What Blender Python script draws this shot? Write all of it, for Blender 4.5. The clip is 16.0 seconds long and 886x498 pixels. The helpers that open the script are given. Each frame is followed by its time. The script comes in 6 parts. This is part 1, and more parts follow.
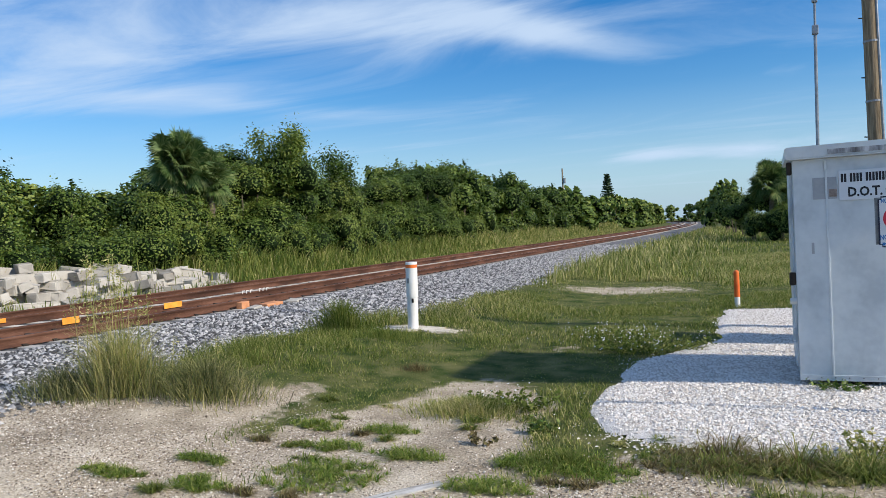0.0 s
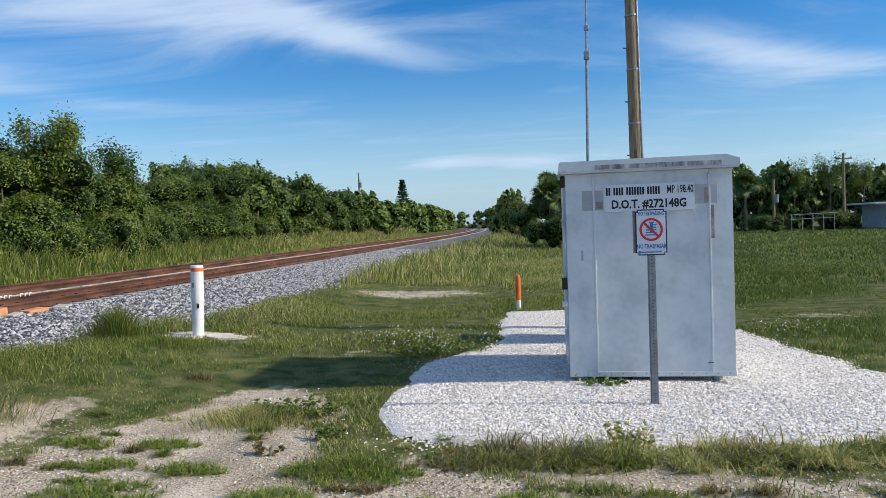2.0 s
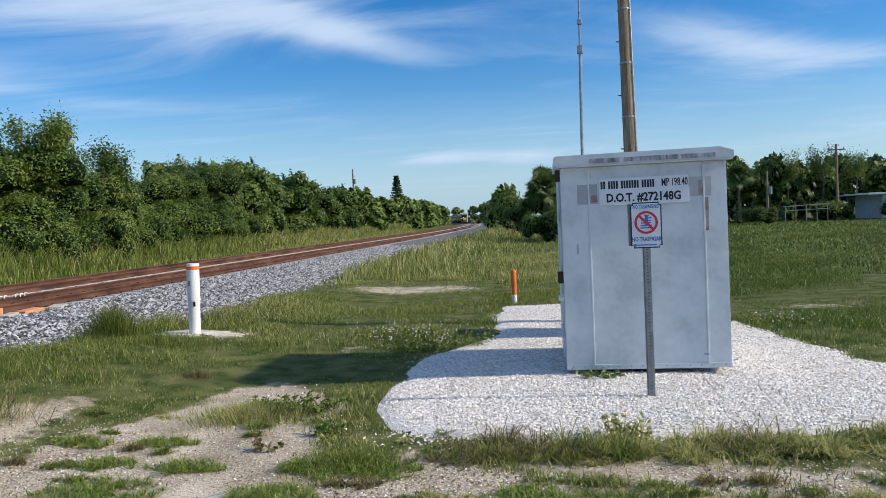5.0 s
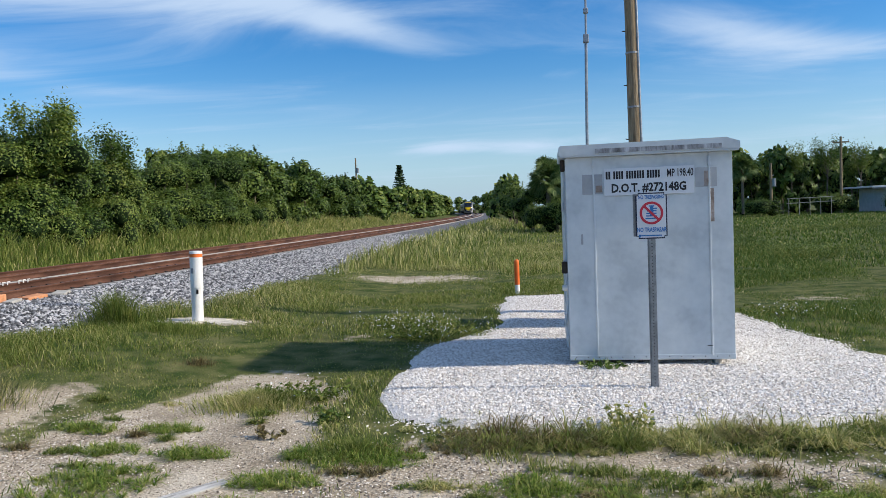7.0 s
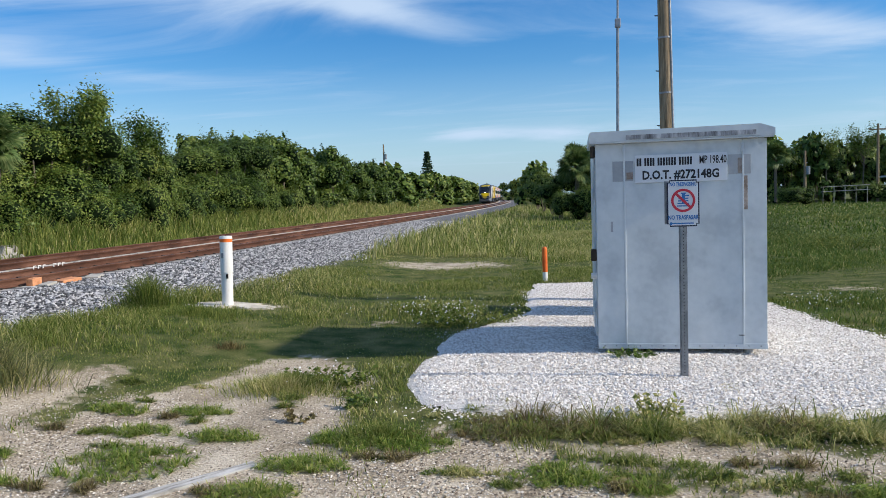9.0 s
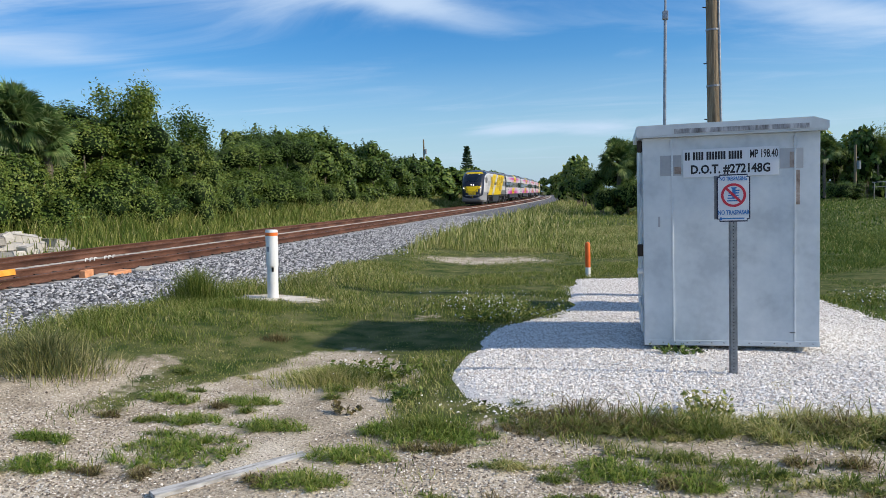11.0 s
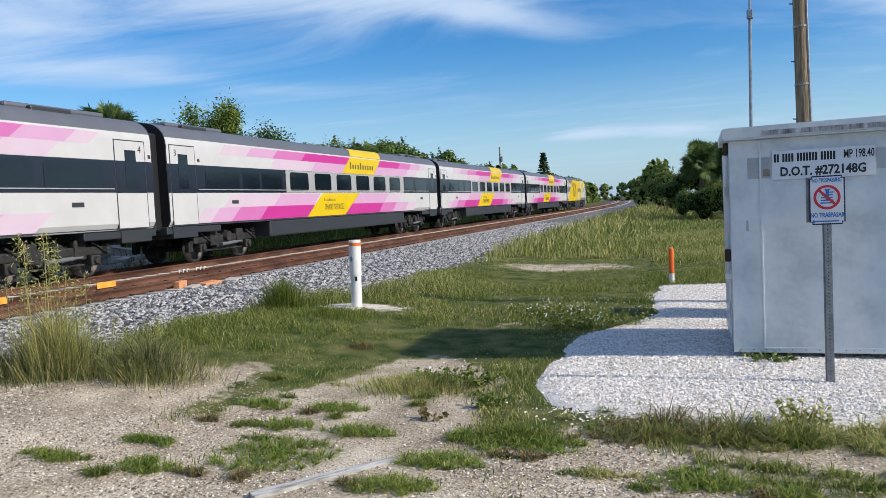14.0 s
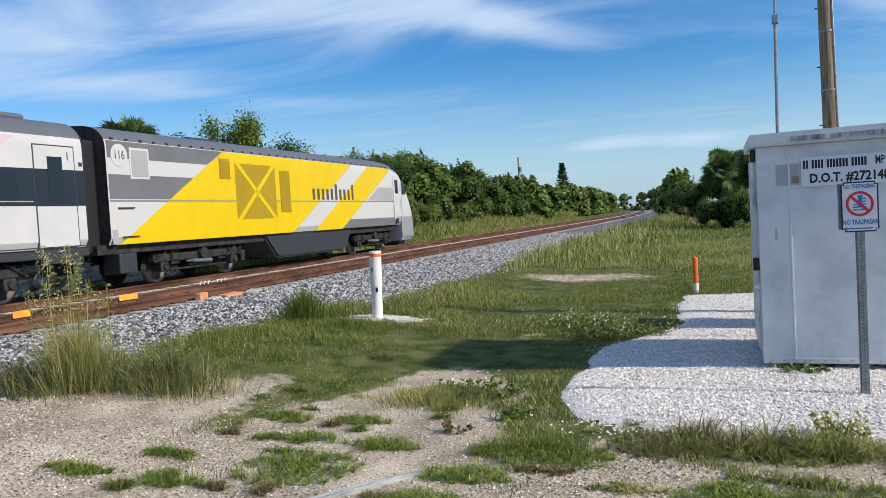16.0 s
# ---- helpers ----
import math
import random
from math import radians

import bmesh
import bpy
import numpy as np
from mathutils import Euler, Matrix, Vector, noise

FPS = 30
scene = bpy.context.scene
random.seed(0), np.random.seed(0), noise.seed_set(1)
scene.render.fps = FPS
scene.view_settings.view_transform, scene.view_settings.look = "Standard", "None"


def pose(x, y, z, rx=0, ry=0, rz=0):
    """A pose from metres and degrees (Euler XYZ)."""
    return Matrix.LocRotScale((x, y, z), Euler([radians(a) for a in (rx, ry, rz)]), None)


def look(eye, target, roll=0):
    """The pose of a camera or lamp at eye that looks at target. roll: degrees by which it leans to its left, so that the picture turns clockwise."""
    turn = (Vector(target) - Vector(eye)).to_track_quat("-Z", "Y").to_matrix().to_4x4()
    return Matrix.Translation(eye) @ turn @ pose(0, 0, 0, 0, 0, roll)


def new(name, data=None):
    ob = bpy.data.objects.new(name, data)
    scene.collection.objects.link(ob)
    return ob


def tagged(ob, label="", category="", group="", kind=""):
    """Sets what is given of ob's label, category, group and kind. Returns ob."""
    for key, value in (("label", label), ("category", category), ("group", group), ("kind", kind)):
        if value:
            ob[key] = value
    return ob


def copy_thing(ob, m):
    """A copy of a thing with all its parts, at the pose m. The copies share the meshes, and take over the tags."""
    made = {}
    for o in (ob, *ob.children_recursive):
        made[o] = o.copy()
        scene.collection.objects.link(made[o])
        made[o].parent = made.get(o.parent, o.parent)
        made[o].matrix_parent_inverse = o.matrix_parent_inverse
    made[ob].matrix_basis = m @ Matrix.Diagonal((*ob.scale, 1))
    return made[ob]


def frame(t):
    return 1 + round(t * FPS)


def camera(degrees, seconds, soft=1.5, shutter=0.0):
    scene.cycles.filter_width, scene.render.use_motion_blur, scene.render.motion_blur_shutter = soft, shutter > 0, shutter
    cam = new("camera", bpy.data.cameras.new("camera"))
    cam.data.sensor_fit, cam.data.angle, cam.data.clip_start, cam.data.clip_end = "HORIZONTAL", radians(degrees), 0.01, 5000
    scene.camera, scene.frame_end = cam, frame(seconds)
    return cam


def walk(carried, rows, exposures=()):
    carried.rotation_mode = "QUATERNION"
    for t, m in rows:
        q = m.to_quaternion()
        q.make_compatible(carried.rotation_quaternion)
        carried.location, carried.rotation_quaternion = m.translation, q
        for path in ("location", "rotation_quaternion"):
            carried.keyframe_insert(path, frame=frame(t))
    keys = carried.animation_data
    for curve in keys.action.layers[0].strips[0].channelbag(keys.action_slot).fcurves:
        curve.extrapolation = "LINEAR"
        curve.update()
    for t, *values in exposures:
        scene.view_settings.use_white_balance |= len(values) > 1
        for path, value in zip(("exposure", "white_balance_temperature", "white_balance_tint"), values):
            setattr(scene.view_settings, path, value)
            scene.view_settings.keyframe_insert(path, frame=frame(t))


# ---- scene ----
cam = camera(60.42, 16.0, soft=0.5)
PATH = [
    (0.0, pose(0.029, 0.006, 1.954, 88.642, 3.004, 23.442)),
    (0.2, pose(0.042, -0.008, 1.961, 88.290, 2.760, 18.780)),
    (0.3, pose(0.048, -0.013, 1.963, 88.159, 2.608, 16.930)),
    (0.5, pose(0.061, -0.018, 1.965, 87.998, 2.314, 13.985)),
    (0.7, pose(0.073, -0.009, 1.960, 87.976, 2.025, 12.250)),
    (1.0, pose(0.084, 0.017, 1.951, 88.002, 1.738, 10.401)),
    (1.5, pose(0.086, 0.030, 1.963, 87.981, 1.801, 9.026)),
    (2.0, pose(0.078, 0.042, 1.964, 88.245, 1.929, 8.179)),
    (2.5, pose(0.065, 0.047, 1.971, 88.413, 2.172, 7.720)),
    (3.0, pose(0.054, 0.027, 1.967, 88.367, 2.435, 7.557)),
    (3.5, pose(0.059, 0.012, 1.964, 88.271, 2.655, 7.618)),
    (4.0, pose(0.074, 0.009, 1.967, 88.147, 2.730, 7.781)),
    (6.5, pose(0.050, 0.034, 1.954, 87.381, 2.268, 7.798)),
    (7.0, pose(0.046, 0.036, 1.954, 87.135, 2.143, 7.963)),
    (7.5, pose(0.048, 0.043, 1.953, 86.902, 2.035, 8.270)),
    (8.0, pose(0.035, 0.038, 1.948, 86.714, 1.975, 8.739)),
    (8.5, pose(0.040, 0.053, 1.949, 86.435, 1.923, 9.364)),
    (9.0, pose(0.031, 0.053, 1.951, 86.205, 1.854, 10.026)),
    (11.5, pose(-0.044, 0.008, 1.947, 85.885, 1.885, 13.905)),
    (12.0, pose(-0.055, -0.013, 1.948, 85.886, 2.065, 14.965)),
    (12.5, pose(-0.060, -0.039, 1.951, 85.897, 2.273, 16.180)),
    (13.0, pose(-0.066, -0.062, 1.952, 86.037, 2.493, 17.299)),
    (13.5, pose(-0.076, -0.076, 1.947, 86.324, 2.685, 18.172)),
    (14.0, pose(-0.064, -0.069, 1.960, 86.741, 2.924, 18.723)),
    (14.5, pose(-0.065, -0.053, 1.961, 87.217, 3.115, 18.878)),
    (15.0, pose(-0.092, -0.052, 1.961, 87.540, 3.237, 18.864)),
    (15.5, pose(-0.119, -0.053, 1.959, 87.697, 3.400, 19.675)),
    (16.0, pose(-0.131, 0.007, 1.947, 87.650, 3.301, 20.125)),
]
walk(cam, PATH)

# ---- world and sun ----
SUN_EL, SUN_AZ = 32.0, 92.5      # degrees above the ground, clockwise from +y
scene.view_settings.exposure = -0.04
world = bpy.data.worlds.new("sky")
scene.world = world
world.use_nodes = True
wt = world.node_tree
wt.nodes.clear()


def wnode(kind, **values):
    n = wt.nodes.new(kind)
    for k, v in values.items():
        n.inputs[k.replace("_", " ")].default_value = v
    return n


sky = wt.nodes.new("ShaderNodeTexSky")
sky.sky_type = "NISHITA"
sky.sun_disc = False
sky.sun_elevation, sky.sun_rotation = radians(SUN_EL), radians(SUN_AZ)
sky.air_density, sky.dust_density, sky.ozone_density = 1.0, 0.3, 3.0
tc = wt.nodes.new("ShaderNodeTexCoord")
sep = wt.nodes.new("ShaderNodeSeparateXYZ")
wt.links.new(tc.outputs["Generated"], sep.inputs[0])


def wmath(op, a, b=None):
    n = wt.nodes.new("ShaderNodeMath")
    n.operation = op
    for i, v in enumerate((a, b)):
        if v is None:
            continue
        if isinstance(v, (int, float)):
            n.inputs[i].default_value = v
        else:
            wt.links.new(v, n.inputs[i])
    return n.outputs[0]


# high thin cloud: a flat layer seen in perspective
up = wmath("ADD", wmath("MAXIMUM", sep.outputs[2], 0.0), 0.10)
cx, cy = wmath("DIVIDE", sep.outputs[0], up), wmath("DIVIDE", sep.outputs[1], up)
comb = wt.nodes.new("ShaderNodeCombineXYZ")
wt.links.new(cx, comb.inputs[0])
wt.links.new(cy, comb.inputs[1])
mp = wt.nodes.new("ShaderNodeMapping")
mp.inputs["Rotation"].default_value = (0, 0, radians(9))
mp.inputs["Scale"].default_value = (0.50, 1.25, 1.0)
mp.inputs["Location"].default_value = (0.9, 0.35, 0.0)
wt.links.new(comb.outputs[0], mp.inputs[0])
n1 = wnode("ShaderNodeTexNoise", Scale=1.15, Detail=11.0, Roughness=0.60, Distortion=1.1)
n2 = wnode("ShaderNodeTexNoise", Scale=0.30, Detail=3.0, Roughness=0.5, Distortion=0.3)
for n in (n1, n2):
    wt.links.new(mp.outputs[0], n.inputs["Vector"])
azim = wmath("ARCTAN2", sep.outputs[0], sep.outputs[1])
high = sep.outputs[2]


def bank(az, el, wide, deep, slope, amount):
    """A soft drift of cloud about one bearing and height."""
    da = wmath("SUBTRACT", azim, az)
    de = wmath("SUBTRACT", wmath("SUBTRACT", high, el), wmath("MULTIPLY", da, slope))
    q = wmath("ADD", wmath("POWER", wmath("ABSOLUTE", wmath("DIVIDE", da, wide)), 2.0), wmath("POWER", wmath("ABSOLUTE", wmath("DIVIDE", de, deep)), 2.0))
    return wmath("MULTIPLY", wmath("EXPONENT", wmath("MULTIPLY", q, -1.0)), amount)


dens = wmath("ADD", wmath("MULTIPLY", n1.outputs[0], 0.95), wmath("MULTIPLY", n2.outputs[0], 0.28))
for row in ((-0.46, 0.262, 0.22, 0.034, 0.02, 0.36), (-0.26, 0.240, 0.14, 0.022, -0.28, 0.38), (-0.84, 0.275, 0.34, 0.07, 0.0, 0.33), (-0.90, 0.178, 0.22, 0.030, 0.05, 0.26),
            (-0.62, 0.165, 0.16, 0.012, -0.08, 0.16), (0.21, 0.205, 0.11, 0.024, -0.30, 0.36), (0.345, 0.172, 0.10, 0.016, -0.10, 0.34), (0.018, 0.168, 0.035, 0.008, 0.0, 0.16),
            (-0.14, 0.083, 0.055, 0.0085, 0.02, 0.50), (-0.03, 0.080, 0.07, 0.010, 0.0, 0.52), (0.17, 0.062, 0.10, 0.012, 0.0, 0.26), (0.42, 0.085, 0.10, 0.012, 0.0, 0.30)):
    dens = wmath("ADD", dens, bank(*row))
dens = wmath("ADD", dens, wmath("MULTIPLY", wmath("MAXIMUM", wmath("SUBTRACT", wmath("MINIMUM", high, 0.55), 0.27), 0.0), 1.0))
ramp = wt.nodes.new("ShaderNodeMapRange")
ramp.interpolation_type = "SMOOTHSTEP"
for k, v in (("From Min", 0.60), ("From Max", 1.20), ("To Min", 0.0), ("To Max", 0.88)):
    ramp.inputs[k].default_value = v
wt.links.new(dens, ramp.inputs["Value"])
hz = wt.nodes.new("ShaderNodeMapRange")
for k, v in (("From Min", 0.0), ("From Max", 0.17), ("To Min", 0.80), ("To Max", 0.0)):
    hz.inputs[k].default_value = v
wt.links.new(sep.outputs[2], hz.inputs["Value"])
# pale blue haze low down, then the cloud
haze = wt.nodes.new("ShaderNodeMix")
haze.data_type = "RGBA"
haze.inputs[7].default_value = (2.35, 3.75, 5.5, 1)
mix = wt.nodes.new("ShaderNodeMix")
mix.data_type = "RGBA"
hs = wnode("ShaderNodeHueSaturation", Saturation=1.46, Value=0.95, Hue=0.508)
wt.links.new(sky.outputs[0], hs.inputs["Color"])
wt.links.new(hz.outputs[0], haze.inputs[0])
wt.links.new(hs.outputs[0], haze.inputs[6])
wt.links.new(ramp.outputs[0], mix.inputs[0])
wt.links.new(haze.outputs[2], mix.inputs[6])
mix.inputs[7].default_value = (4.2, 5.2, 6.6, 1)
bg = wnode("ShaderNodeBackground", Strength=0.15)
wt.links.new(mix.outputs[2], bg.inputs["Color"])
wo = wt.nodes.new("ShaderNodeOutputWorld")
wt.links.new(bg.outputs[0], wo.inputs[0])

sun_data = bpy.data.lights.new("sun", "SUN")
sun_data.energy, sun_data.angle, sun_data.color = 4.9, radians(1.6), (1.0, 0.90, 0.76)
sun = new("sun", sun_data)
sa, se = radians(SUN_AZ), radians(SUN_EL)
sun.matrix_world = look((40, 0, 40), Vector((40, 0, 40)) - Vector((math.sin(sa) * math.cos(se), math.cos(sa) * math.cos(se), math.sin(se))))

# ---- materials ----
def material(name, colours, rough=0.8, scale=4.0, bump=0.3, bump_scale=40.0, metal=0.0, island=0.0, item=0.0, spec=0.3, stretch=(1, 1, 1), translucent=0.0, fine=0.25):
    """Two or three base colours mixed by coarse and fine noise in object space, with fine relief."""
    m = bpy.data.materials.new(name)
    m.use_nodes = True
    t = m.node_tree
    bsdf = t.nodes["Principled BSDF"]
    co = t.nodes.new("ShaderNodeTexCoord")
    mp = t.nodes.new("ShaderNodeMapping")
    mp.inputs["Scale"].default_value = stretch
    t.links.new(co.outputs["Object"], mp.inputs[0])
    n = t.nodes.new("ShaderNodeTexNoise")
    n.inputs["Scale"].default_value, n.inputs["Detail"].default_value = scale, 6
    t.links.new(mp.outputs[0], n.inputs["Vector"])
    f = t.nodes.new("ShaderNodeTexNoise")
    f.inputs["Scale"].default_value, f.inputs["Detail"].default_value = bump_scale, 4
    t.links.new(mp.outputs[0], f.inputs["Vector"])

    def blend(a, b, w):
        x = t.nodes.new("ShaderNodeMath")
        x.operation = "MULTIPLY_ADD"
        t.links.new(b, x.inputs[0])
        x.inputs[1].default_value = w
        y = t.nodes.new("ShaderNodeMath")
        y.operation = "MULTIPLY"
        t.links.new(a, y.inputs[0])
        y.inputs[1].default_value = 1 - w
        t.links.new(y.outputs[0], x.inputs[2])
        return x.outputs[0]

    v = blend(n.outputs[0], f.outputs[0], fine)
    if island:
        g = t.nodes.new("ShaderNodeNewGeometry")
        v = blend(v, g.outputs["Random Per Island"], island)
    if item:
        g = t.nodes.new("ShaderNodeObjectInfo")
        v = blend(v, g.outputs["Random"], item)
    r = t.nodes.new("ShaderNodeValToRGB")
    lo, hi = (0.36, 0.64) if not (island or item) else (0.22, 0.78)
    r.color_ramp.elements[0].position, r.color_ramp.elements[1].position = lo, hi
    r.color_ramp.elements[0].color = (*colours[0], 1)
    r.color_ramp.elements[1].color = (*colours[-1], 1)
    if len(colours) == 3:
        e = r.color_ramp.elements.new((lo + hi) / 2)
        e.color = (*colours[1], 1)
    t.links.new(v, r.inputs[0])
    t.links.new(r.outputs[0], bsdf.inputs["Base Color"])
    bsdf.inputs["Roughness"].default_value, bsdf.inputs["Metallic"].default_value = rough, metal
    bsdf.inputs["Specular IOR Level"].default_value = spec
    if bump:
        b = t.nodes.new("ShaderNodeBump")
        b.inputs["Strength"].default_value, b.inputs["Distance"].default_value = bump, 0.02
        t.links.new(f.outputs[0], b.inputs["Height"])
        t.links.new(b.outputs[0], bsdf.inputs["Normal"])
    if translucent:
        tr = t.nodes.new("ShaderNodeBsdfTranslucent")
        t.links.new(r.outputs[0], tr.inputs[0])
        mx = t.nodes.new("ShaderNodeMixShader")
        mx.inputs[0].default_value = translucent
        t.links.new(bsdf.outputs[0], mx.inputs[1])
        t.links.new(tr.outputs[0], mx.inputs[2])
        t.links.new(mx.outputs[0], t.nodes["Material Output"].inputs[0])
    return m


def paint(name, colour, rough=0.35, metal=0.0, dirt=0.12, spec=0.5):
    dark = tuple(c * (1 - dirt) for c in colour)
    return material(name, (dark, colour), rough, 1.6, 0.02, 60, metal, spec=spec)


def ground_material():
    """Sandy dirt with shell grit where the cover value is low, grass thatch where it is high."""
    m = material("ground", ((0.25, 0.205, 0.145), (0.465, 0.39, 0.29), (0.69, 0.605, 0.475)), 0.95, 1.6, 1.0, 40, spec=0.1, fine=0.5)
    t = m.node_tree
    bsdf = t.nodes["Principled BSDF"]
    old = bsdf.inputs["Base Color"].links[0].from_socket
    at = t.nodes.new("ShaderNodeAttribute")
    at.attribute_name = "cover"
    co = t.nodes.new("ShaderNodeTexCoord")
    n = t.nodes.new("ShaderNodeTexNoise")
    n.inputs["Scale"].default_value, n.inputs["Detail"].default_value = 2.6, 10
    t.links.new(co.outputs["Object"], n.inputs["Vector"])
    g = t.nodes.new("ShaderNodeValToRGB")
    g.color_ramp.elements[0].position, g.color_ramp.elements[1].position = 0.35, 0.68
    g.color_ramp.elements[0].color, g.color_ramp.elements[1].color = (0.042, 0.070, 0.014, 1), (0.165, 0.160, 0.062, 1)
    t.links.new(n.outputs[0], g.inputs[0])
    n2 = t.nodes.new("ShaderNodeTexNoise")
    n2.inputs["Scale"].default_value, n2.inputs["Detail"].default_value = 5.0, 8
    t.links.new(co.outputs["Object"], n2.inputs["Vector"])
    ad = t.nodes.new("ShaderNodeMath")
    ad.operation = "ADD"
    t.links.new(at.outputs["Fac"], ad.inputs[0])
    t.links.new(n2.outputs[0], ad.inputs[1])
    mr = t.nodes.new("ShaderNodeMapRange")
    mr.interpolation_type = "SMOOTHSTEP"
    mr.inputs["From Min"].default_value, mr.inputs["From Max"].default_value = 0.85, 1.15
    t.links.new(ad.outputs[0], mr.inputs["Value"])
    mx = t.nodes.new("ShaderNodeMix")
    mx.data_type = "RGBA"
    t.links.new(mr.outputs[0], mx.inputs[0])
    t.links.new(old, mx.inputs[6])
    t.links.new(g.outputs[0], mx.inputs[7])
    t.links.new(mx.outputs[2], bsdf.inputs["Base Color"])
    return m


def clear_glass(name, colour, rough=0.05):
    m = paint(name, colour, rough, dirt=0.3, spec=0.45)
    return m


GROUND = ground_material()
BALLAST_BED = material("ballast_bed", ((0.05, 0.05, 0.054), (0.13, 0.131, 0.135), (0.27, 0.27, 0.272)), 0.9, 9, 1.0, 26, fine=0.7)
BALLAST = material("ballast_stone", ((0.06, 0.061, 0.063), (0.25, 0.253, 0.258), (0.60, 0.59, 0.58)), 0.85, 12, 0.3, 60, island=0.92)
SHELL_BED = material("white_gravel_bed", ((0.55, 0.51, 0.46), (0.74, 0.70, 0.65), (0.84, 0.80, 0.76)), 0.9, 5, 0.8, 60, fine=0.6)
SHELL = material("white_gravel", ((0.50, 0.45, 0.40), (0.85, 0.81, 0.76), (0.92, 0.89, 0.85)), 0.85, 12, 0.2, 60, island=0.9)
PEBBLE = material("tan_pebbles", ((0.15, 0.115, 0.085), (0.48, 0.40, 0.31), (0.80, 0.74, 0.65)), 0.85, 12, 0.2, 60, island=0.95)
RUST = material("rusty_rail", ((0.050, 0.024, 0.016), (0.100, 0.046, 0.029), (0.165, 0.082, 0.054)), 0.8, 3, 0.3, 50, stretch=(1, 0.25, 1), spec=0.2)
RAIL_TOP = material("worn_railhead", ((0.10, 0.06, 0.045), (0.18, 0.12, 0.095)), 0.5, 3, 0.1, 50, metal=0.6, stretch=(1, 0.1, 1))
CONCRETE = material("concrete", ((0.24, 0.22, 0.19), (0.42, 0.395, 0.35), (0.56, 0.53, 0.48)), 0.9, 2.5, 0.4, 30, item=0.4, spec=0.2)
SPLASH = material("sandy_concrete", ((0.42, 0.38, 0.30), (0.60, 0.55, 0.46), (0.72, 0.67, 0.58)), 0.95, 5, 0.8, 30)
TIE = material("concrete_tie", ((0.36, 0.34, 0.32), (0.55, 0.52, 0.48)), 0.9, 4, 0.4, 30, item=0.3)
IRON = material("dark_iron", ((0.02, 0.018, 0.016), (0.06, 0.045, 0.035)), 0.7, 8, 0.3, 40, metal=0.3)
ORANGE = material("orange_paint", ((0.75, 0.27, 0.03), (0.90, 0.40, 0.06)), 0.6, 5, 0.1, 40)
TERRA = material("orange_block", ((0.50, 0.20, 0.09), (0.70, 0.34, 0.17)), 0.8, 6, 0.3, 40)
CHALK = material("white_crayon", ((0.6, 0.58, 0.55), (0.75, 0.73, 0.7)), 0.8, 20, 0.1)
PVC = material("white_pvc", ((0.72, 0.71, 0.68), (0.84, 0.84, 0.83)), 0.4, 2.5, 0.05, 40)
MARK_RED = material("faded_orange_plastic", ((0.72, 0.12, 0.02), (0.85, 0.20, 0.04)), 0.5, 3, 0.05, 40)
STEEL_WHITE = material("painted_aluminium", ((0.47, 0.52, 0.55), (0.57, 0.62, 0.645), (0.64, 0.685, 0.705)), 0.42, 2.3, 0.03, 14, spec=0.4)
PATCH = material("primer_grey", ((0.33, 0.35, 0.37), (0.42, 0.44, 0.46)), 0.55, 3, 0.05, 30)
STREAK = material("rust_streak", ((0.20, 0.15, 0.12), (0.42, 0.36, 0.32)), 0.7, 9, 0.1, 50)
PEEL = material("peeled_fascia", ((0.10, 0.10, 0.10), (0.30, 0.31, 0.33), (0.55, 0.57, 0.60)), 0.6, 14, 0.1, 50, stretch=(1, 1, 0.3))
GALV = material("galvanised_steel", ((0.20, 0.215, 0.23), (0.34, 0.355, 0.375)), 0.45, 12, 0.05, 60, metal=0.7)
SIGN_WHITE = paint("sign_white", (0.68, 0.71, 0.75), 0.35, dirt=0.05)
SIGN_BLUE = paint("sign_blue", (0.02, 0.16, 0.45), 0.4, dirt=0.1)
SIGN_NAVY = paint("sign_navy", (0.012, 0.018, 0.05), 0.4)
SIGN_RED = paint("sign_red", (0.55, 0.02, 0.05), 0.4, dirt=0.1)
BLACK = paint("black_lettering", (0.015, 0.015, 0.018), 0.5)
POLE_WOOD = material("weathered_pole_wood", ((0.14, 0.105, 0.065), (0.25, 0.19, 0.12), (0.34, 0.27, 0.18)), 0.9, 6, 0.5, 30, stretch=(6, 6, 0.4))
BARK = material("bark", ((0.10, 0.08, 0.06), (0.22, 0.18, 0.14)), 0.95, 6, 0.7, 20)
LEAF = material("broad_leaves", ((0.024, 0.056, 0.009), (0.098, 0.160, 0.024), (0.27, 0.315, 0.065)), 0.5, 0.45, 0, 20, island=0.45, item=0.26, translucent=0.18, spec=0.3)
# near-black green: the shade deep in a crown put into the colour
LEAF_SHADE = material("shaded_crown_core", ((0.004, 0.010, 0.002), (0.013, 0.028, 0.006)), 0.8, 3, 1.0, 9, spec=0.1)
FROND = material("palm_fronds", ((0.045, 0.095, 0.022), (0.11, 0.175, 0.05), (0.24, 0.29, 0.11)), 0.5, 1, 0, 20, island=0.5, translucent=0.2)
PINE = material("norfolk_pine", ((0.03, 0.06, 0.025), (0.07, 0.11, 0.045)), 0.7, 1, 0, 20, island=0.5)
GRASS = material("grass_blades", ((0.066, 0.115, 0.017), (0.165, 0.215, 0.040), (0.37, 0.36, 0.12)), 0.65, 0.6, 0, 20, island=0.45, translucent=0.35, spec=0.2)
GRASS_DRY = material("dry_grass_blades", ((0.20, 0.25, 0.06), (0.42, 0.41, 0.14), (0.62, 0.54, 0.27)), 0.7, 0.5, 0, 20, island=0.6, translucent=0.35, spec=0.2)
